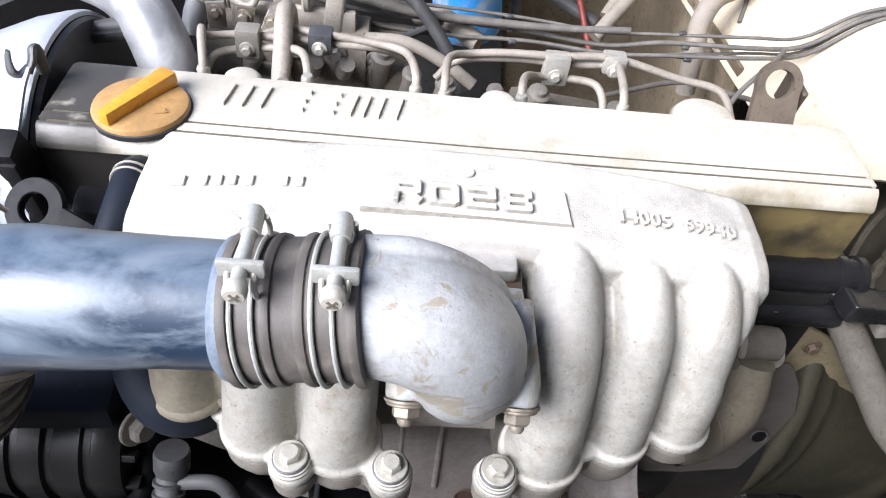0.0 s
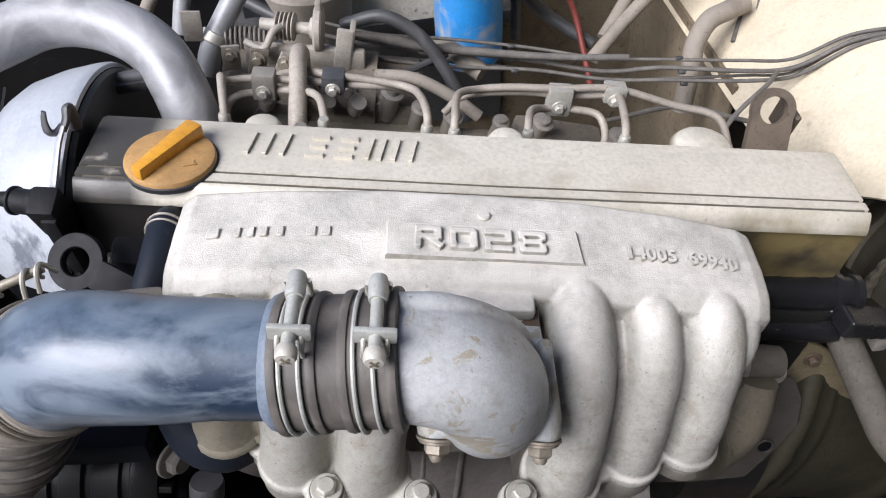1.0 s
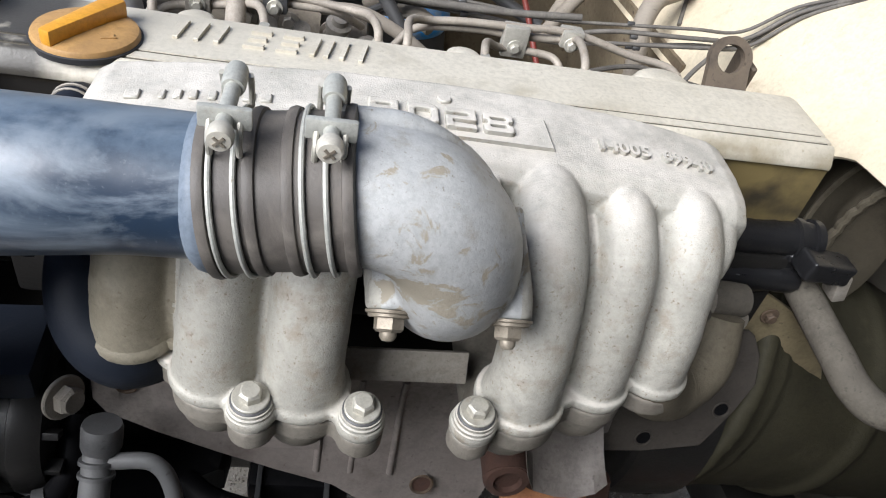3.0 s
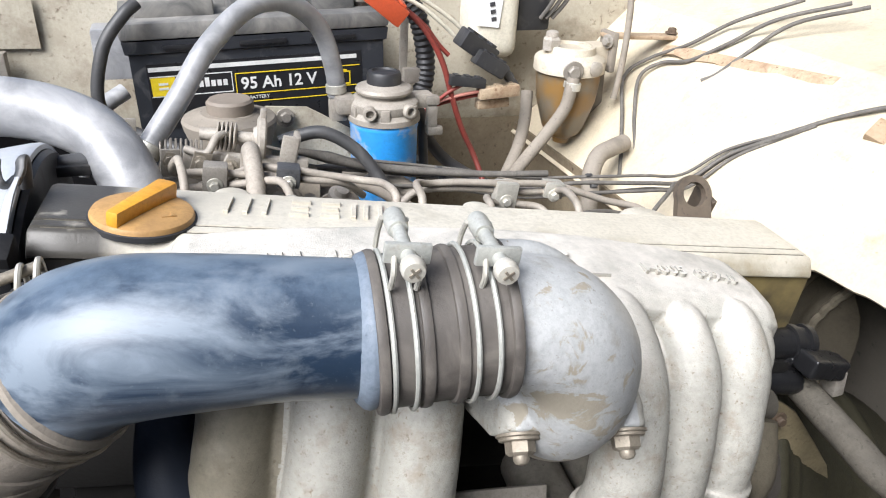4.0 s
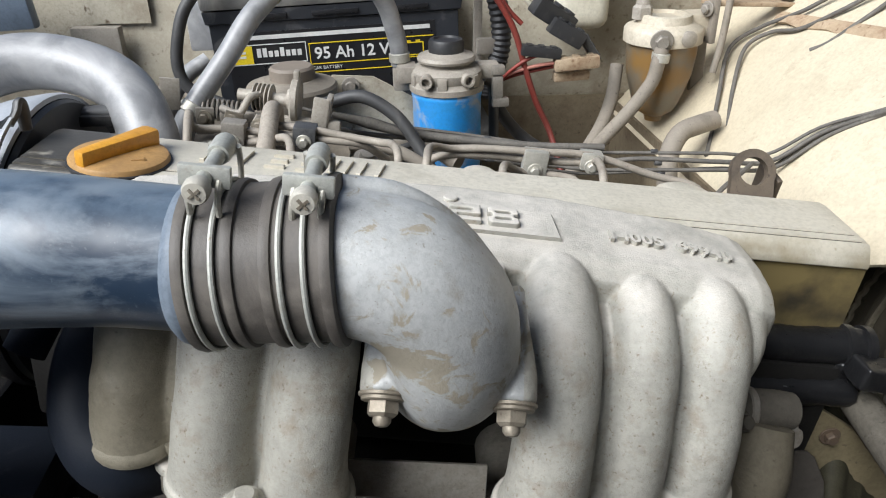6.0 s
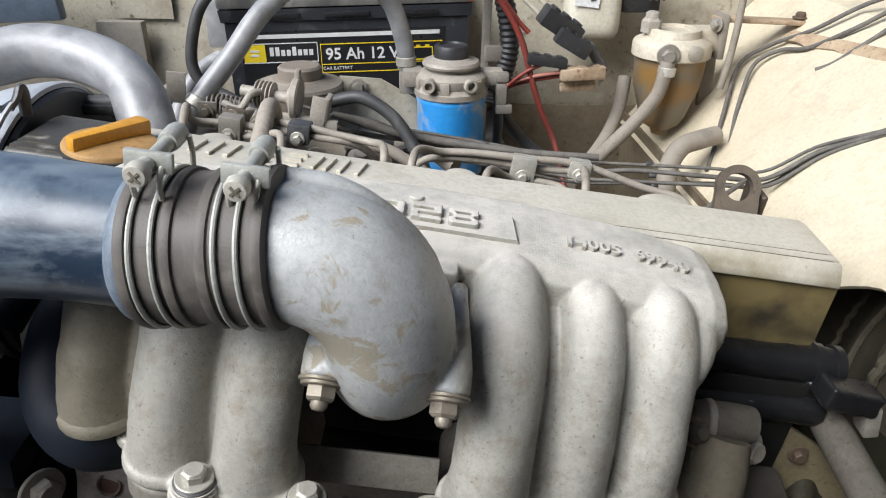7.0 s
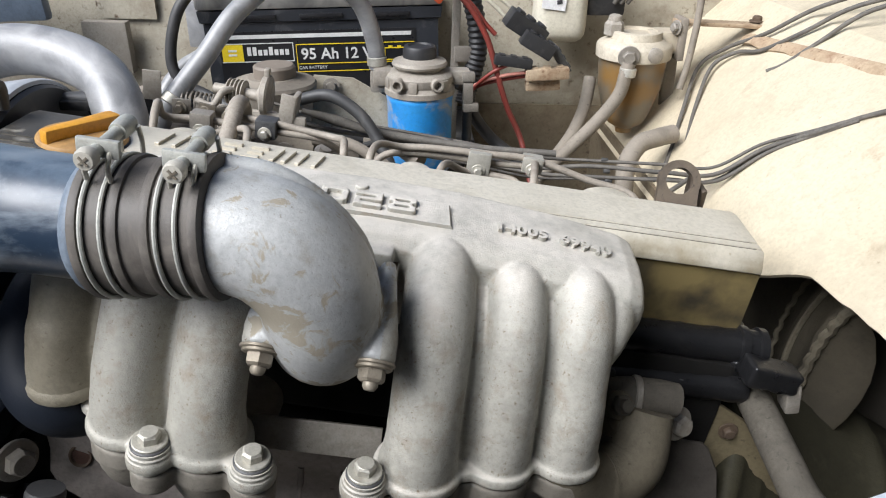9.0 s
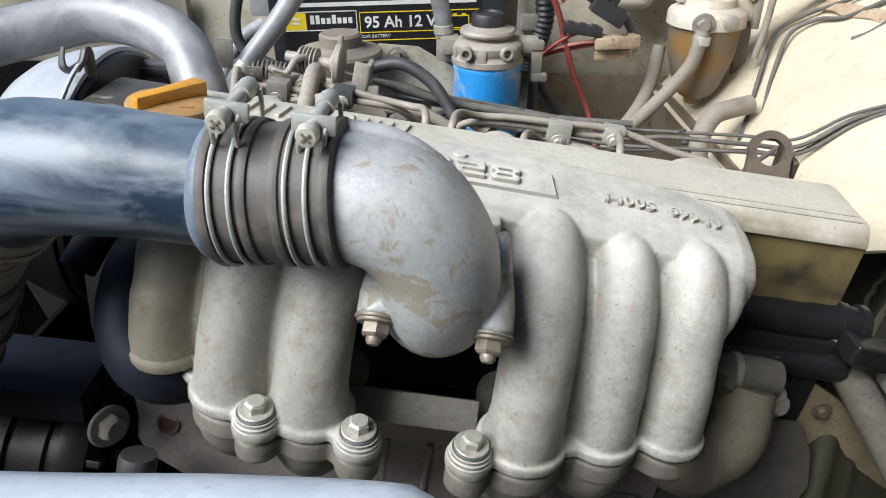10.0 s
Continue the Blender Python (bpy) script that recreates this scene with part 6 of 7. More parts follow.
# wiring bundle behind the engine and up the toe board
for k, (dy, dz, r) in enumerate(((0.0, 0.0, 0.0027), (0.014, 0.008, 0.0020), (-0.012, -0.008, 0.0023), (0.006, -0.016, 0.0017))):
    ob = thing("wiring_loom", "grey taped wiring loom across the bay", "cable", ONE, "looms")
    b = shape()
    wob = [random.uniform(-0.004, 0.004) for _ in range(12)]
    pts = [(-0.10, 0.43 + dy, 0.975 + dz), (-0.036, 0.42 + dy, 0.958 + dz), (0.039, 0.415 + dy, 0.944 + dz + wob[0]), (0.134, 0.40 + dy, 0.934 + dz + wob[1]), (0.215, 0.38 + dy, 0.924 + dz + wob[2]), (0.280, 0.365 + dy, 0.925 + dz + wob[3]),
           (0.365, 0.342 + dy, 0.929 + dz * 0.6), (0.425, 0.345 + dy * 0.7, 0.925 + dz * 0.6), (0.470, 0.330 + dy * 0.5, 0.962 + dz * 0.4)]
    if k < 2:
        pts += [(0.505, 0.290 + dy * 0.4, 0.996), (0.535, 0.262, 1.022), (0.565, 0.212, 1.052), (0.62, 0.13, 1.09)]
    else:
        pts += [(0.500, 0.296, 0.990 + dz * 0.2), (0.530, 0.266, 1.016)]
    tube(b, pts, r, 10, 6)
    part("cable", b, WIRE, ob)
    for x, y, z in ((0.115, 0.402 + dy, 0.936 + dz), (0.30, 0.36 + dy, 0.925 + dz)):
        b = shape()
        lathe(b, [(r * 1.15, -0.004), (r * 1.35, -0.003), (r * 1.35, 0.003), (r * 1.15, 0.004)], aim((x, y, z), (1, -0.15, -0.05)), 14)
        part("tape_band", b, WIRE_BLACK, ob)
for pts in ([(0.20, 0.31, 0.905), (0.28, 0.31, 0.915), (0.34, 0.30, 0.90), (0.38, 0.29, 0.89)], [(0.31, 0.27, 0.885), (0.335, 0.285, 0.915), (0.375, 0.31, 0.93), (0.395, 0.33, 0.93)]):
    b = shape()
    ob = thing("thin_cable", "thin dusty cable behind the valve cover", "cable", ONE, "thin cables")
    tube(b, pts, 0.0028, 8)
    part("cable", b, WIRE, ob)
throttle = thing("throttle_cable", "grey sheathed throttle cable with a rubber boot", "cable", ONE)
b = shape()
tube(b, [(-0.06, 0.405, 0.985), (-0.02, 0.408, 0.972), (0.02, 0.405, 0.960), (0.08, 0.40, 0.950), (0.16, 0.385, 0.944), (0.24, 0.372, 0.942)], [0.003, 0.0068, 0.005, 0.005, 0.004, 0.004], 12)
part("sheath", b, WIRE, throttle)
b = shape()
tube(b, [(-0.075, 0.36, 0.93), (-0.03, 0.385, 0.935), (0.04, 0.405, 0.95)], 0.004, 8)
part("thin_branch", b, WIRE_BLACK, throttle)

# red leads, connectors and the washer tank
tank = thing("washer_tank", "milky white washer tank with a sticker", "tank")
b = shape()
box(b, (0.080, 0.08, 0.13), at(0.306, 0.735, 1.066, 0, 0, -4), 0.024, 4)
part("tank", b, MILKY, tank)
b = shape()
box(b, (0.036, 0.001, 0.075), at(0.292, 0.6938, 1.090, 0, 6, -4), 0)
sticker = part("sticker", b, PAPER, tank)
for k in range(5):
    b = shape()
    box(b, (0.006, 0.001, 0.008), at(0.289 + 0.002 * k, 0.6925, 1.108 - 0.011 * k, 0, 80, -4))
    part("sticker_mark", b, INK, sticker)
for pts, mat, r in (([(0.085, 0.600, 1.13), (0.115, 0.598, 1.105), (0.150, 0.595, 1.075), (0.178, 0.592, 1.030), (0.196, 0.590, 0.975), (0.212, 0.588, 0.93), (0.235, 0.58, 0.88), (0.25, 0.52, 0.80)], RED, 0.0042),
                    ([(0.10, 0.606, 1.125), (0.125, 0.604, 1.10), (0.155, 0.602, 1.075), (0.175, 0.60, 1.05), (0.19, 0.598, 1.035)], RED, 0.0033),
                    ([(0.155, 0.600, 0.958), (0.178, 0.592, 0.972), (0.205, 0.588, 0.980), (0.235, 0.588, 0.984)], PINK, 0.0026),
                    ([(0.155, 0.604, 0.955), (0.178, 0.597, 0.966), (0.205, 0.593, 0.973), (0.235, 0.592, 0.978)], RED, 0.0026),
                    ([(0.155, 0.600, 0.950), (0.175, 0.590, 0.975), (0.20, 0.586, 0.992), (0.24, 0.60, 1.0)], RED, 0.0026),
                    ([(0.105, 0.61, 1.12), (0.15, 0.61, 1.10), (0.19, 0.612, 1.07), (0.215, 0.614, 1.045)], MILKY, 0.003),
                    ([(0.11, 0.612, 1.13), (0.16, 0.614, 1.105), (0.205, 0.616, 1.075), (0.23, 0.618, 1.05)], MILKY, 0.003),
                    ([(0.155, 0.602, 0.955), (0.158, 0.60, 0.93), (0.175, 0.605, 0.90), (0.205, 0.60, 0.87), (0.26, 0.57, 0.84)], WIRE_BLACK, 0.009),
                    ([(0.135, 0.58, 0.97), (0.150, 0.59, 0.955), (0.152, 0.585, 0.91), (0.15, 0.57, 0.86)], WIRE_BLACK, 0.007)):
    ob = thing("lead", "loose insulated wire between the battery and connectors", "wire", ONE, "loose wires")
    b = shape()
    tube(b, pts, r, 10, 6)
    part("wire", b, mat, ob)
ob = thing("ribbed_conduit", "black ribbed conduit beside the battery", "conduit")
b = shape()
path = smooth_path([(0.135, 0.64, 1.12), (0.160, 0.638, 1.07), (0.170, 0.636, 1.01), (0.160, 0.632, 0.96), (0.15, 0.62, 0.93)], 14)
tube(b, path, [0.0125 if k % 2 else 0.0145 for k in range(len(path))], 14, smooth=False)
part("conduit", b, BLACK, ob)
for p, rot, size, mat, name in (((0.232, 0.600, 1.045), (8, 32, 10), (0.062, 0.026, 0.026), BLACK, "black"), ((0.248, 0.585, 1.024), (0, 30, 0), (0.050, 0.022, 0.022), BLACK, "black"),
                                ((0.215, 0.588, 1.0), (0, 8, 0), (0.055, 0.018, 0.014), BLACK, "black"), ((0.265, 0.588, 0.983), (0, -3, 0), (0.062, 0.018, 0.017), TANPAD, "tan"),
                                ((0.262, 0.600, 0.963), (0, -2, 0), (0.05, 0.016, 0.014), TANPAD, "tan"), ((0.285, 0.60, 1.0), (0, 55, 0), (0.045, 0.014, 0.012), DARKMETAL, "grey"),
                                ((0.095, 0.590, 1.108), (10, 38, 0), (0.062, 0.030, 0.026), ORANGE, "orange")):
    c = thing("connector", name + " plastic wire connector hanging on its leads", "connector", at(*p, *rot), "connectors")
    b = shape()
    box(b, size, ONE, 0.003)
    part("housing", b, mat, c)
    b = shape()
    for k in (-0.3, 0.0, 0.3):
        box(b, (size[0] * 0.16, size[1] * 0.7, size[2] * 0.25), at(size[0] * k, 0, size[2] * 0.5), 0.001)
    part("latch", b, mat, c)
boxr = thing("relay_box", "black relay box with grey cables on the wing", "relay")
b = shape()
box(b, (0.06, 0.04, 0.07), at(0.375, 0.735, 1.075), 0.006)
part("housing", b, BLACK, boxr)
for k in range(3):
    b = shape()
    tube(b, [(0.385 + 0.01 * k, 0.71, 1.06), (0.40 + 0.012 * k, 0.70, 1.09), (0.425 + 0.015 * k, 0.69, 1.15)], 0.0035, 8)
    part("cable", b, WIRE, boxr)
small = thing("wing_sticker", "pale sticker on the inner wing panel", "sticker")
b = shape()
box(b, (0.10, 0.0015, 0.075), at(-0.40, 0.853, 1.045, 0, 0, -5))
part("sheet", b, CREAM_DIRTY, small)
horn = thing("grey_box", "grey box on the inner wing beside the battery", "box")
b = shape()
box(b, (0.055, 0.05, 0.07), at(-0.245, 0.76, 1.02), 0.006)
part("housing", b, HOSE, horn)
flap = thing("wing_flap", "grey sheet flap at the front of the wing", "body panel")
b = shape()
box(b, (0.075, 0.02, 0.085), at(-0.432, 0.835, 0.965, 0, 0, -5), 0.003)
part("flap", b, FILTER_GREY, flap)
block = thing("small_block", "small dark bracket on the inner wing", "bracket")
b = shape()
box(b, (0.022, 0.02, 0.026), at(-0.345, 0.868, 0.942, 0, 20, 0), 0.003)
part("block", b, DARKMETAL, block)

# ---- rear of the engine ----
bell = thing("bell_housing", "clay-stained bell housing and gearbox", "gearbox", ENG)
b = shape()
AXLE = aim((0, 0.060, -0.240), (1, 0, -0.27))
lathe(b, [(0.150, 0.312), (0.180, 0.316), (0.184, 0.322), (0.184, 0.330), (0.178, 0.338), (0.172, 0.352), (0.171, 0.362), (0.166, 0.370), (0.158, 0.42), (0.151, 0.47), (0.150, 0.50), (0.155, 0.512), (0.155, 0.522), (0.148, 0.534), (0.138, 0.62), (0.12, 0.8)], AXLE, 64)
tube(b, [(0.36, -0.075, -0.300), (0.42, -0.074, -0.318), (0.50, -0.066, -0.345)], [0.012, 0.014, 0.010], 14)
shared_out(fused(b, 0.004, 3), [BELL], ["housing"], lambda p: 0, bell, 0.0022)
b = shape()
lathe(b, [(0.175, 0.23), (0.18, 0.235), (0.18, 0.310), (0.16, 0.314)], aim((0, 0.055, -0.32), (1, 0, 0)), 48)
part("adapter", b, OILY, bell)
mouth = thing("tunnel_panel", "dirty pressed panel below the toe board, painted dark with its shade", "body panel", ENG)
b = shape()
rows = []
for w in np.linspace(-0.30, -0.03, 12):
    bow = 0.110 - 3.2 * (w + 0.165) ** 2
    row = []
    for k, v in enumerate(np.linspace(0.34, 0.03, 30)):
        d = v - bow
        ridge = 0.010 * math.exp(-(d / 0.012) ** 2) + 0.012 * math.exp(-((d + 0.045) / 0.014) ** 2) + 0.004 * math.sin(w * 420) * math.exp(-((d + 0.045) / 0.012) ** 2)
        row.append((0.462 - ridge + 1.3 * max(0.0, -0.05 - d), v, w))
    rows.append(row)
sheet(b, rows, 0.003, (1, 0, 0))
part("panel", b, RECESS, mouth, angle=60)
b = shape()
tube(b, [(0.452, 0.104 - 3.2 * (w + 0.165) ** 2, w) for w in np.linspace(-0.28, -0.06, 9)], 0.004, 8)
part("seam", b, CLAY, mouth)
for off, r in ((-0.046, 0.0055), (0.030, 0.003)):
    b = shape()
    tube(b, [(0.450 + 0.0015 * math.sin(w * 900), 0.104 + off - 3.2 * (w + 0.165) ** 2, w) for w in np.linspace(-0.27, -0.05, 45)], r, 8, smooth=False)
    part("seam", b, CLAY, mouth)
OIL_WET = material("oil_wet_rubber", (0.007, 0.007, 0.008), 0.30, 0.0, (0.014, 0.014, 0.015), 40, 0.8, (0.035, 0.033, 0.03), 120, 0.64, 0.9, 160, spec=0.45)
hh = thing("heater_hose", "black oily heater hose with clamps below the cover", "hose", ENG)
b = shape()
tube(b, [(0.15, -0.045, -0.088), (0.23, -0.046, -0.088), (0.29, -0.046, -0.087), (0.335, -0.046, -0.085)], 0.0155, 18)
shared_out(fused(b, 0.0022, 1), [OIL_WET], ["hose"], lambda p: 0, hh, 0.0022)
for u in (0.318, 0.334):
    b = shape()
    lathe(b, [(0.0155, -0.004), (0.018, -0.003), (0.018, 0.003), (0.0155, 0.004)], aim((u, -0.046, -0.085), (1, 0, 0)), 20)
    part("collar", b, OIL_WET, hh)
b = shape()
tube(b, [(0.17, -0.055, -0.125), (0.25, -0.058, -0.122), (0.33, -0.06, -0.118)], 0.013, 16)
shared_out(fused(b, 0.0022, 1), [OIL_WET], ["second_hose"], lambda p: 0, hh, 0.0022)
bp = thing("cable_bracket", "black bent bracket with torn insulation", "bracket", ENG)
b = shape()
box(b, (0.046, 0.024, 0.020), at(0.338, -0.072, -0.092, 0, 8, 5), 0.003)
box(b, (0.04, 0.012, 0.026), at(0.328, -0.055, -0.105, 0, 5, 0), 0.003)
shared_out(fused(b, 0.0016, 2), [OIL_WET], ["bracket"], lambda p: 0, bp, 0.003)
b = shape()
box(b, (0.012, 0.02, 0.028), at(0.362, -0.070, -0.110, 0, -15, 0), 0.002)
part("torn_end", b, STEEL_DULL, bp)
hose("rear_pipe", [(0.330, 0.03, -0.116), (0.336, -0.02, -0.121), (0.342, -0.077, -0.130), (0.347, -0.125, -0.138), (0.354, -0.158, -0.146), (0.372, -0.176, -0.150), (0.41, -0.180, -0.146), (0.50, -0.175, -0.14)], 0.0145, PIPE_CLAY, "pale clay-caked pipe running down past the gearbox", ENG)
flap = thing("clutch_cover_plate", "ochre stained sheet cover plate beside the bell housing", "cover plate", ENG)
b = shape()
prism(b, [(0.307, -0.135), (0.3126, -0.188), (0.337, -0.249), (0.345, -0.29), (0.455, -0.29), (0.424, -0.2325), (0.393, -0.2006), (0.349, -0.1575)], 0.0, 0.004, Matrix(((1, 0, 0, 0), (0, 0, -1, -0.056), (0, 1, 0, 0), (0, 0, 0, 1))), 0.0012)
part("sheet", b, material("ochre_stained_sheet", (0.235, 0.195, 0.115), 0.65, 0.0, (0.15, 0.122, 0.07), 18, 0.9, (0.06, 0.046, 0.028), 110, 0.6, 0.5, 400), flap)
bolt(flap, (0.330, -0.061, -0.165), (0, -1, 0), 0.005, RUST_DARK)
cluster = thing("sensor_fitting", "clay-caked temperature sensor and hex fittings by the water stub", "fitting", ENG)
for (u, v, w), d, r in (((0.2034, -0.130, -0.100), (0.2, -0.8, 0.6), 0.0085), ((0.2120, -0.132, -0.118), (0.5, -0.7, 0.3), 0.0075), ((0.200, -0.134, -0.135), (0.0, -0.9, 0.3), 0.0080)):
    b = shape()
    lathe(b, [(r * 1.3, -0.016), (r * 1.3, 0.0), (r * 1.1, 0.001)], aim((u, v, w), d), 18)
    body = part("boss", b, CLAY, cluster)
    b = shape()
    hex_head(b, r, r * 0.9, aim((u, v, w), d))
    lathe(b, [(r * 0.6, r * 0.9), (r * 0.55, r * 1.5), (r * 0.3, r * 1.6)], aim((u, v, w), d), 14)
    part("hex_fitting", b, PIPE_CLAY, body)
stub = thing("water_stub", "grey rubber cap on a water stub", "hose", ENG)
b = shape()
tube(b, [(0.195, -0.112, -0.104), (0.216, -0.111, -0.103), (0.238, -0.110, -0.103), (0.253, -0.109, -0.104)], [0.012, 0.0145, 0.0145, 0.0135], 20)
part("cap", b, PIPE_CLAY, stub)
b = shape()
lathe(b, [(0.0145, -0.003), (0.0158, -0.002), (0.0158, 0.002), (0.0145, 0.003)], aim((0.219, -0.111, -0.103), (1, 0, 0)), 20)
box(b, (0.006, 0.006, 0.012), at(0.219, -0.122, -0.114), 0.001)
part("clip", b, STEEL_DULL, stub)
bolt(stub, (0.268, -0.092, -0.140), (0.4, -0.8, 0.3), 0.0085, FILTER_GREY, "plug")
b = shape()
tube(b, [(0.20, -0.12, -0.16), (0.205, -0.125, -0.13), (0.205, -0.115, -0.118)], [0.014, 0.012, 0.012], 14)
part("elbow", b, CLAY, stub)
# ---- low in the bay, near side ----
HOSE_LOW = material("grimy_rubber_hose", (0.085, 0.088, 0.09), 0.55, 0.0, (0.12, 0.12, 0.12), 20, 0.8, (0.04, 0.04, 0.04), 90, 0.6, 0.3, 500)
alt = thing("alternator", "dark blue-black alternator deep in the bay", "alternator", ENG)
b = shape()
lathe(b, [(0.045, -0.06), (0.060, -0.05), (0.064, -0.03), (0.060, -0.028), (0.060, -0.022), (0.064, -0.020), (0.064, -0.002), (0.060, 0.0), (0.060, 0.006), (0.064, 0.008), (0.064, 0.030), (0.060, 0.032), (0.060, 0.038), (0.064, 0.04), (0.064, 0.05), (0.058, 0.062), (0.03, 0.066)], aim((-0.335, -0.12, -0.285), (1, 0, 0)), 40)
part("body", b, OILY, alt)
for k in range(10):
    b = shape()
    a = k * math.pi / 5
    box(b, (0.012, 0.006, 0.028), aim((-0.335, -0.12, -0.285), (1, 0, 0)) @ at(0.05 * math.cos(a), 0.05 * math.sin(a), 0.06, 0, 0, math.degrees(a)), 0.001)
    part("fin", b, OILY, alt)
b = shape()
box(b, (0.10, 0.07, 0.03), at(-0.325, -0.125, -0.205, 0, 0, 4), 0.006)
part("bracket", b, NAVY, alt)
bolt(alt, (-0.258, -0.150, -0.222), (0.8, -0.5, 0.2), 0.010, STEEL_DULL)
low = thing("lower_radiator_hose", "dark hose low beside the alternator", "hose", ENG)
b = shape()
tube(b, [(-0.46, -0.19, -0.34), (-0.38, -0.21, -0.325), (-0.326, -0.207, -0.31), (-0.274, -0.191, -0.305), (-0.262, -0.165, -0.30), (-0.262, -0.13, -0.27)], 0.0105, 16)
part("hose", b, SHADE_BLACK, low)
b = shape()
lathe(b, [(0.0108, -0.005), (0.0125, -0.004), (0.0125, 0.004), (0.0108, 0.005)], aim((-0.274, -0.191, -0.305), (0.8, 0.3, 0)), 18)
part("band", b, DARKMETAL, low)
oil = thing("oil_pipe", "grey rubber pipe with a capped tee", "hose", ENG)
b = shape()
tube(b, [(-0.229, -0.169, -0.246), (-0.230, -0.184, -0.264), (-0.229, -0.207, -0.288), (-0.217, -0.235, -0.315), (-0.180, -0.252, -0.33), (-0.12, -0.257, -0.33), (-0.05, -0.258, -0.33)], 0.0112, 18)
part("hose", b, HOSE_LOW, oil)
for d, r in ((0.0, 0.0135), (0.008, 0.0135)):
    b = shape()
    lathe(b, [(0.012, -0.002), (r, -0.0015), (r, 0.0015), (0.012, 0.002)], aim((-0.2300, -0.1800 - d * 0.8, -0.2590 - d), (0.05, 0.8, 1)), 18)
    part("clamp_ring", b, DARKMETAL, oil)
b = shape()
lathe(b, [(0.0142, -0.014), (0.0150, -0.010), (0.0150, 0.004), (0.0138, 0.008), (0.0005, 0.0085)], aim((-0.228, -0.167, -0.240), (0.05, 0.3, 0.9)), 22)
part("cap", b, DARKMETAL, oil)
b = shape()
tube(b, [(-0.222, -0.180, -0.258), (-0.19, -0.18, -0.258), (-0.175, -0.19, -0.28), (-0.17, -0.21, -0.32), (-0.165, -0.235, -0.35)], 0.0065, 12)
part("side_pipe", b, HOSE_LOW, oil)
ps = thing("steering_hose", "grey dusty power steering hose", "hose", ENG)
b = shape()
tube(b, [(-0.36, -0.255, -0.30), (-0.32, -0.262, -0.298), (-0.275, -0.258, -0.298), (-0.259, -0.268, -0.305), (-0.252, -0.285, -0.33)], 0.0085, 16)
part("hose", b, HOSE_LOW, ps)
b = shape()
box(b, (0.024, 0.022, 0.02), at(-0.345, -0.258, -0.300, 0, 0, 20), 0.005)
part("union", b, DARKMETAL, ps)
mount = thing("engine_mount", "dark steel engine mount bracket with a bolt", "engine mount", ENG)
for u in (-0.118, -0.052):
    b = shape()
    box(b, (0.005, 0.11, 0.10), at(u, -0.115, -0.45), 0.001)
    part("cheek", b, DARKMETAL, mount)
b = shape()
box(b, (0.075, 0.08, 0.07), at(-0.083, -0.195, -0.47), 0.01)
part("rubber_block", b, TAN_CAST, mount)
b = shape()
box(b, (0.13, 0.05, 0.03), at(-0.083, -0.18, -0.51), 0.008)
part("base", b, OILY, mount)
bolt(mount, (-0.085, -0.15, -0.435), (0, -0.3, 1), 0.009, DARKMETAL)
bolt(mount, (-0.105, -0.222, -0.452), (0.3, -0.6, 0.6), 0.011, STEEL_DULL, "nut", True)
axle = thing("axle_rod", "dark steering rod under the engine", "rod", ENG)
b = shape()
tube(b, [(-0.19, -0.100, -0.42), (-0.16, -0.120, -0.42), (-0.10, -0.132, -0.425), (0.0, -0.137, -0.43), (0.09, -0.126, -0.42)], 0.0135, 14)
part("rod", b, SHADE_BLACK, axle)
for u in (-0.126, -0.209):
    b = shape()
    tube(b, [(u, -0.12, -0.46), (u - 0.005, -0.19, -0.48), (u - 0.01, -0.30, -0.52)], 0.0105, 12)
    part("link", b, OILY, axle)
# Black shape added to cover the bright ground below the front.
guard = thing("dark_blocker", "black blocker added over bright ground below the front of the engine", "chassis", ENG)
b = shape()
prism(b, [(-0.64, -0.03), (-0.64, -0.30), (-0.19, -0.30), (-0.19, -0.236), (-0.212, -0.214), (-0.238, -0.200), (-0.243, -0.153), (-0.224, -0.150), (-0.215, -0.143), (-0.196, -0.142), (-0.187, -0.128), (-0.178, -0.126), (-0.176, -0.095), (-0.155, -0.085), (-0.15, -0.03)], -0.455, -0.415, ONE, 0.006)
part("beam", b, SHADE_BLACK, guard)
b = shape()
box(b, (0.16, 0.10, 0.035), at(-0.40, -0.19, -0.405, 0, 4, 8), 0.012)
part("blocker_box", b, OILY, guard)
for u, v in ((-0.335, -0.165), (-0.43, -0.225), (-0.30, -0.245)):
    bolt(guard, (u, v, -0.408), (0, -0.1, 1), 0.0085, OILY)
b = shape()
tube(b, [(-0.50, -0.12, -0.39), (-0.40, -0.115, -0.385), (-0.31, -0.135, -0.38), (-0.27, -0.17, -0.385), (-0.262, -0.22, -0.40)], 0.008, 12)
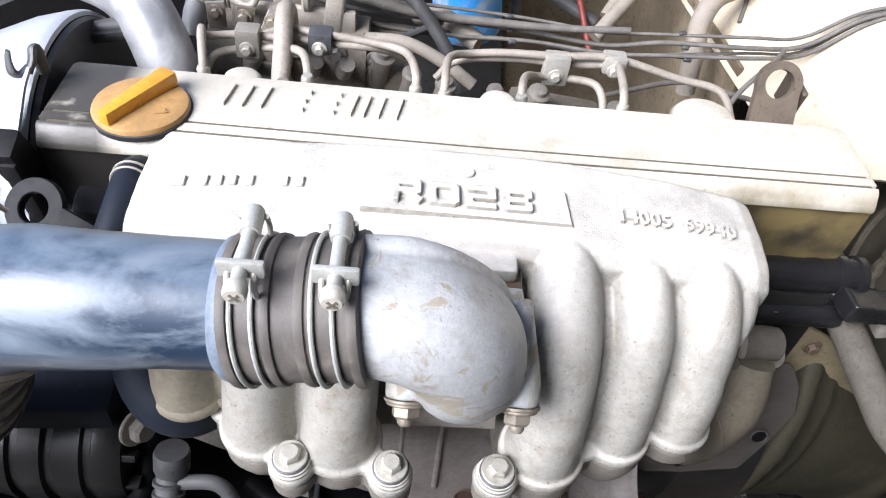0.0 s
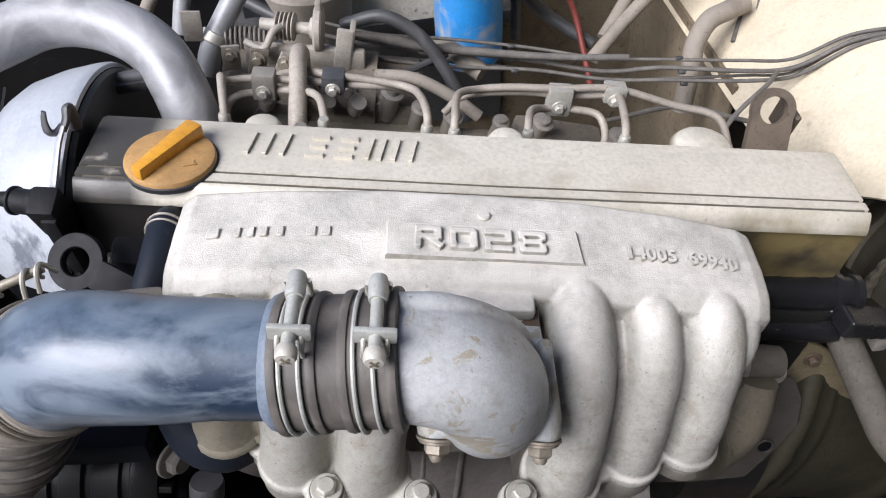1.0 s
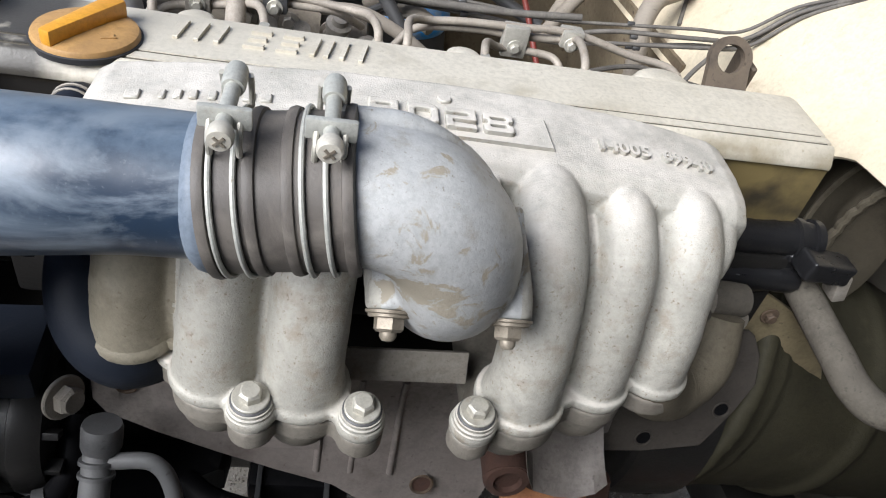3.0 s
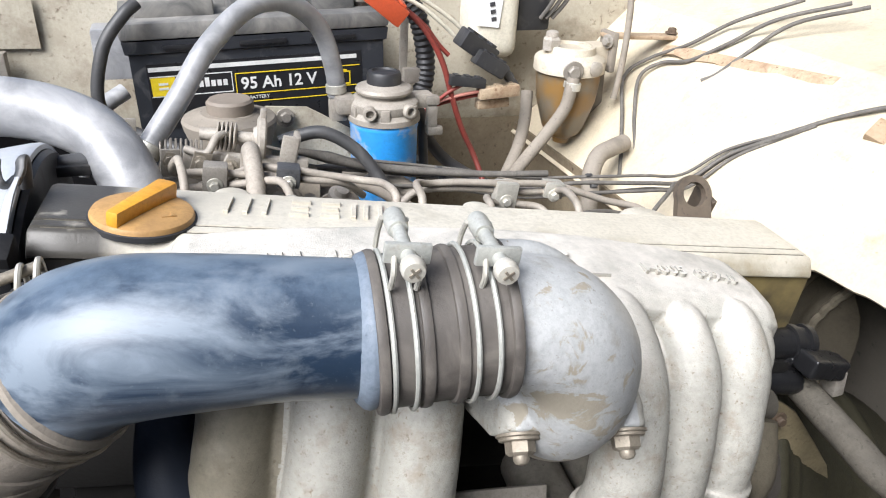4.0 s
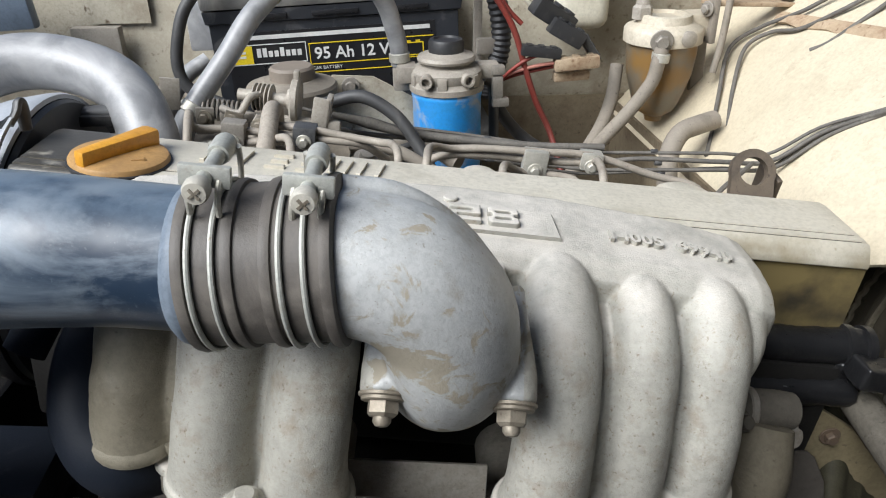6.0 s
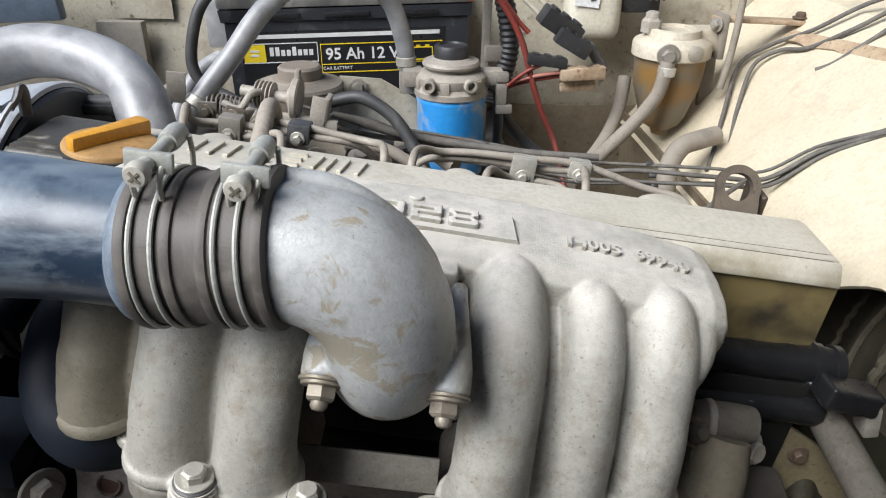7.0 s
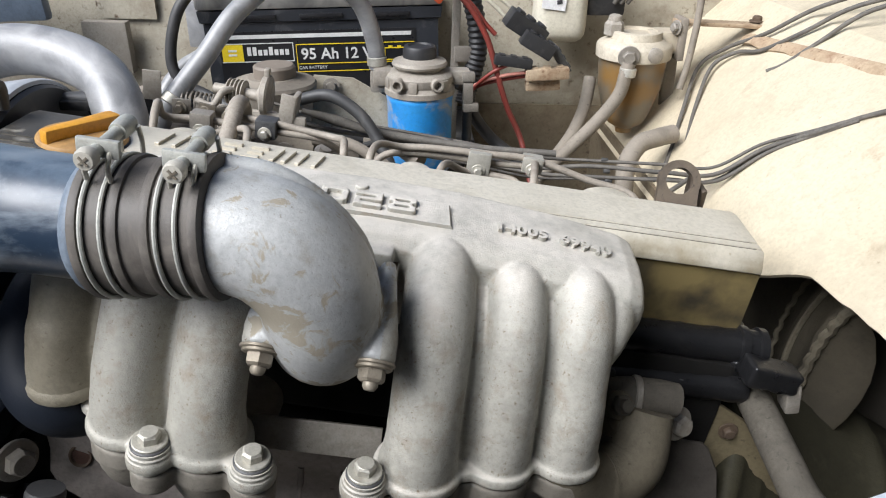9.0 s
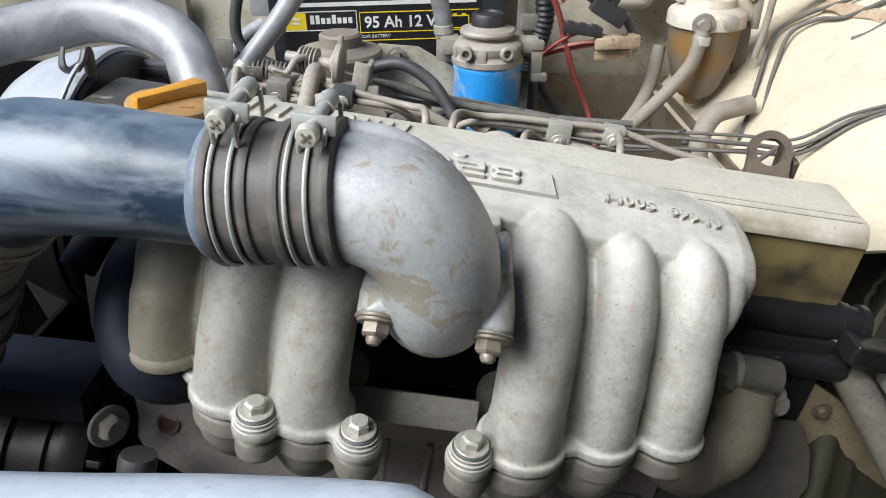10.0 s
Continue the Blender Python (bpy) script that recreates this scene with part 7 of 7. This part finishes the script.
part("hydraulic_line", b, HOSE_LOW, guard)
frame_rail = thing("chassis_rail", "rusty dark chassis rail below the engine", "chassis")
b = shape()
box(b, (0.10, 0.9, 0.10), at(0.507, 0.05, 0.34), 0.01)
part("cross_rail", b, OILY, frame_rail)
b = shape()
box(b, (1.7, 0.09, 0.13), at(-0.1, -0.46, 0.40), 0.01)
part("rail", b, OILY, frame_rail)
cross = thing("lower_pipe", "grey metal pipe with clamps low on the near side", "pipe", ENG)
b = shape()
tube(b, [(-0.05, -0.262, -0.345), (0.06, -0.262, -0.345), (0.16, -0.262, -0.345), (0.24, -0.258, -0.35)], 0.014, 16)
part("pipe", b, STEEL_DULL, cross)
for u in (0.02, 0.105):
    b = shape()
    lathe(b, [(0.014, -0.005), (0.0165, -0.004), (0.0165, 0.004), (0.014, 0.005)], aim((u, -0.262, -0.345), (1, 0, 0)), 20)
    part("clamp", b, BLACK, cross)

# near wing edge beside the camera
edge = thing("wing_edge", "pale painted wing edge smeared with blue", "body panel")
b = shape()
tube(b, [(-0.60, -0.305, 1.0865), (-0.20, -0.3195, 1.0865), (-0.09, -0.3262, 1.087), (-0.04, -0.3285, 1.088), (0.0, -0.331, 1.0885), (0.009, -0.334, 1.085)], [0.028, 0.028, 0.028, 0.028, 0.027, 0.014], 24)
part("rail", b, FENDER, edge)
b = shape()
box(b, (0.5, 0.03, 0.45), at(-0.45, -0.36, 0.86), 0.01)
part("inner_panel", b, BLUEBODY, edge)
b = shape()
rows = []
for y, k in ((-0.374, 0.0), (-0.35, 0.55), (-0.32, 0.83), (-0.29, 0.95), (-0.27, 0.99), (-0.258, 1.0), (-0.250, 0.93), (-0.246, 0.7)):
    rows.append([(x + 0.006, y, 0.961 + k * h) for x, h in ((0.196, 0.02), (0.204, 0.054), (0.213, 0.072), (0.222, 0.080), (0.232, 0.085), (0.25, 0.092), (0.30, 0.095), (0.42, 0.09), (0.60, 0.09))])
sheet(b, rows, 0.004, (0, 0.3, 0.9))
part("rear_corner", b, FENDER, edge)
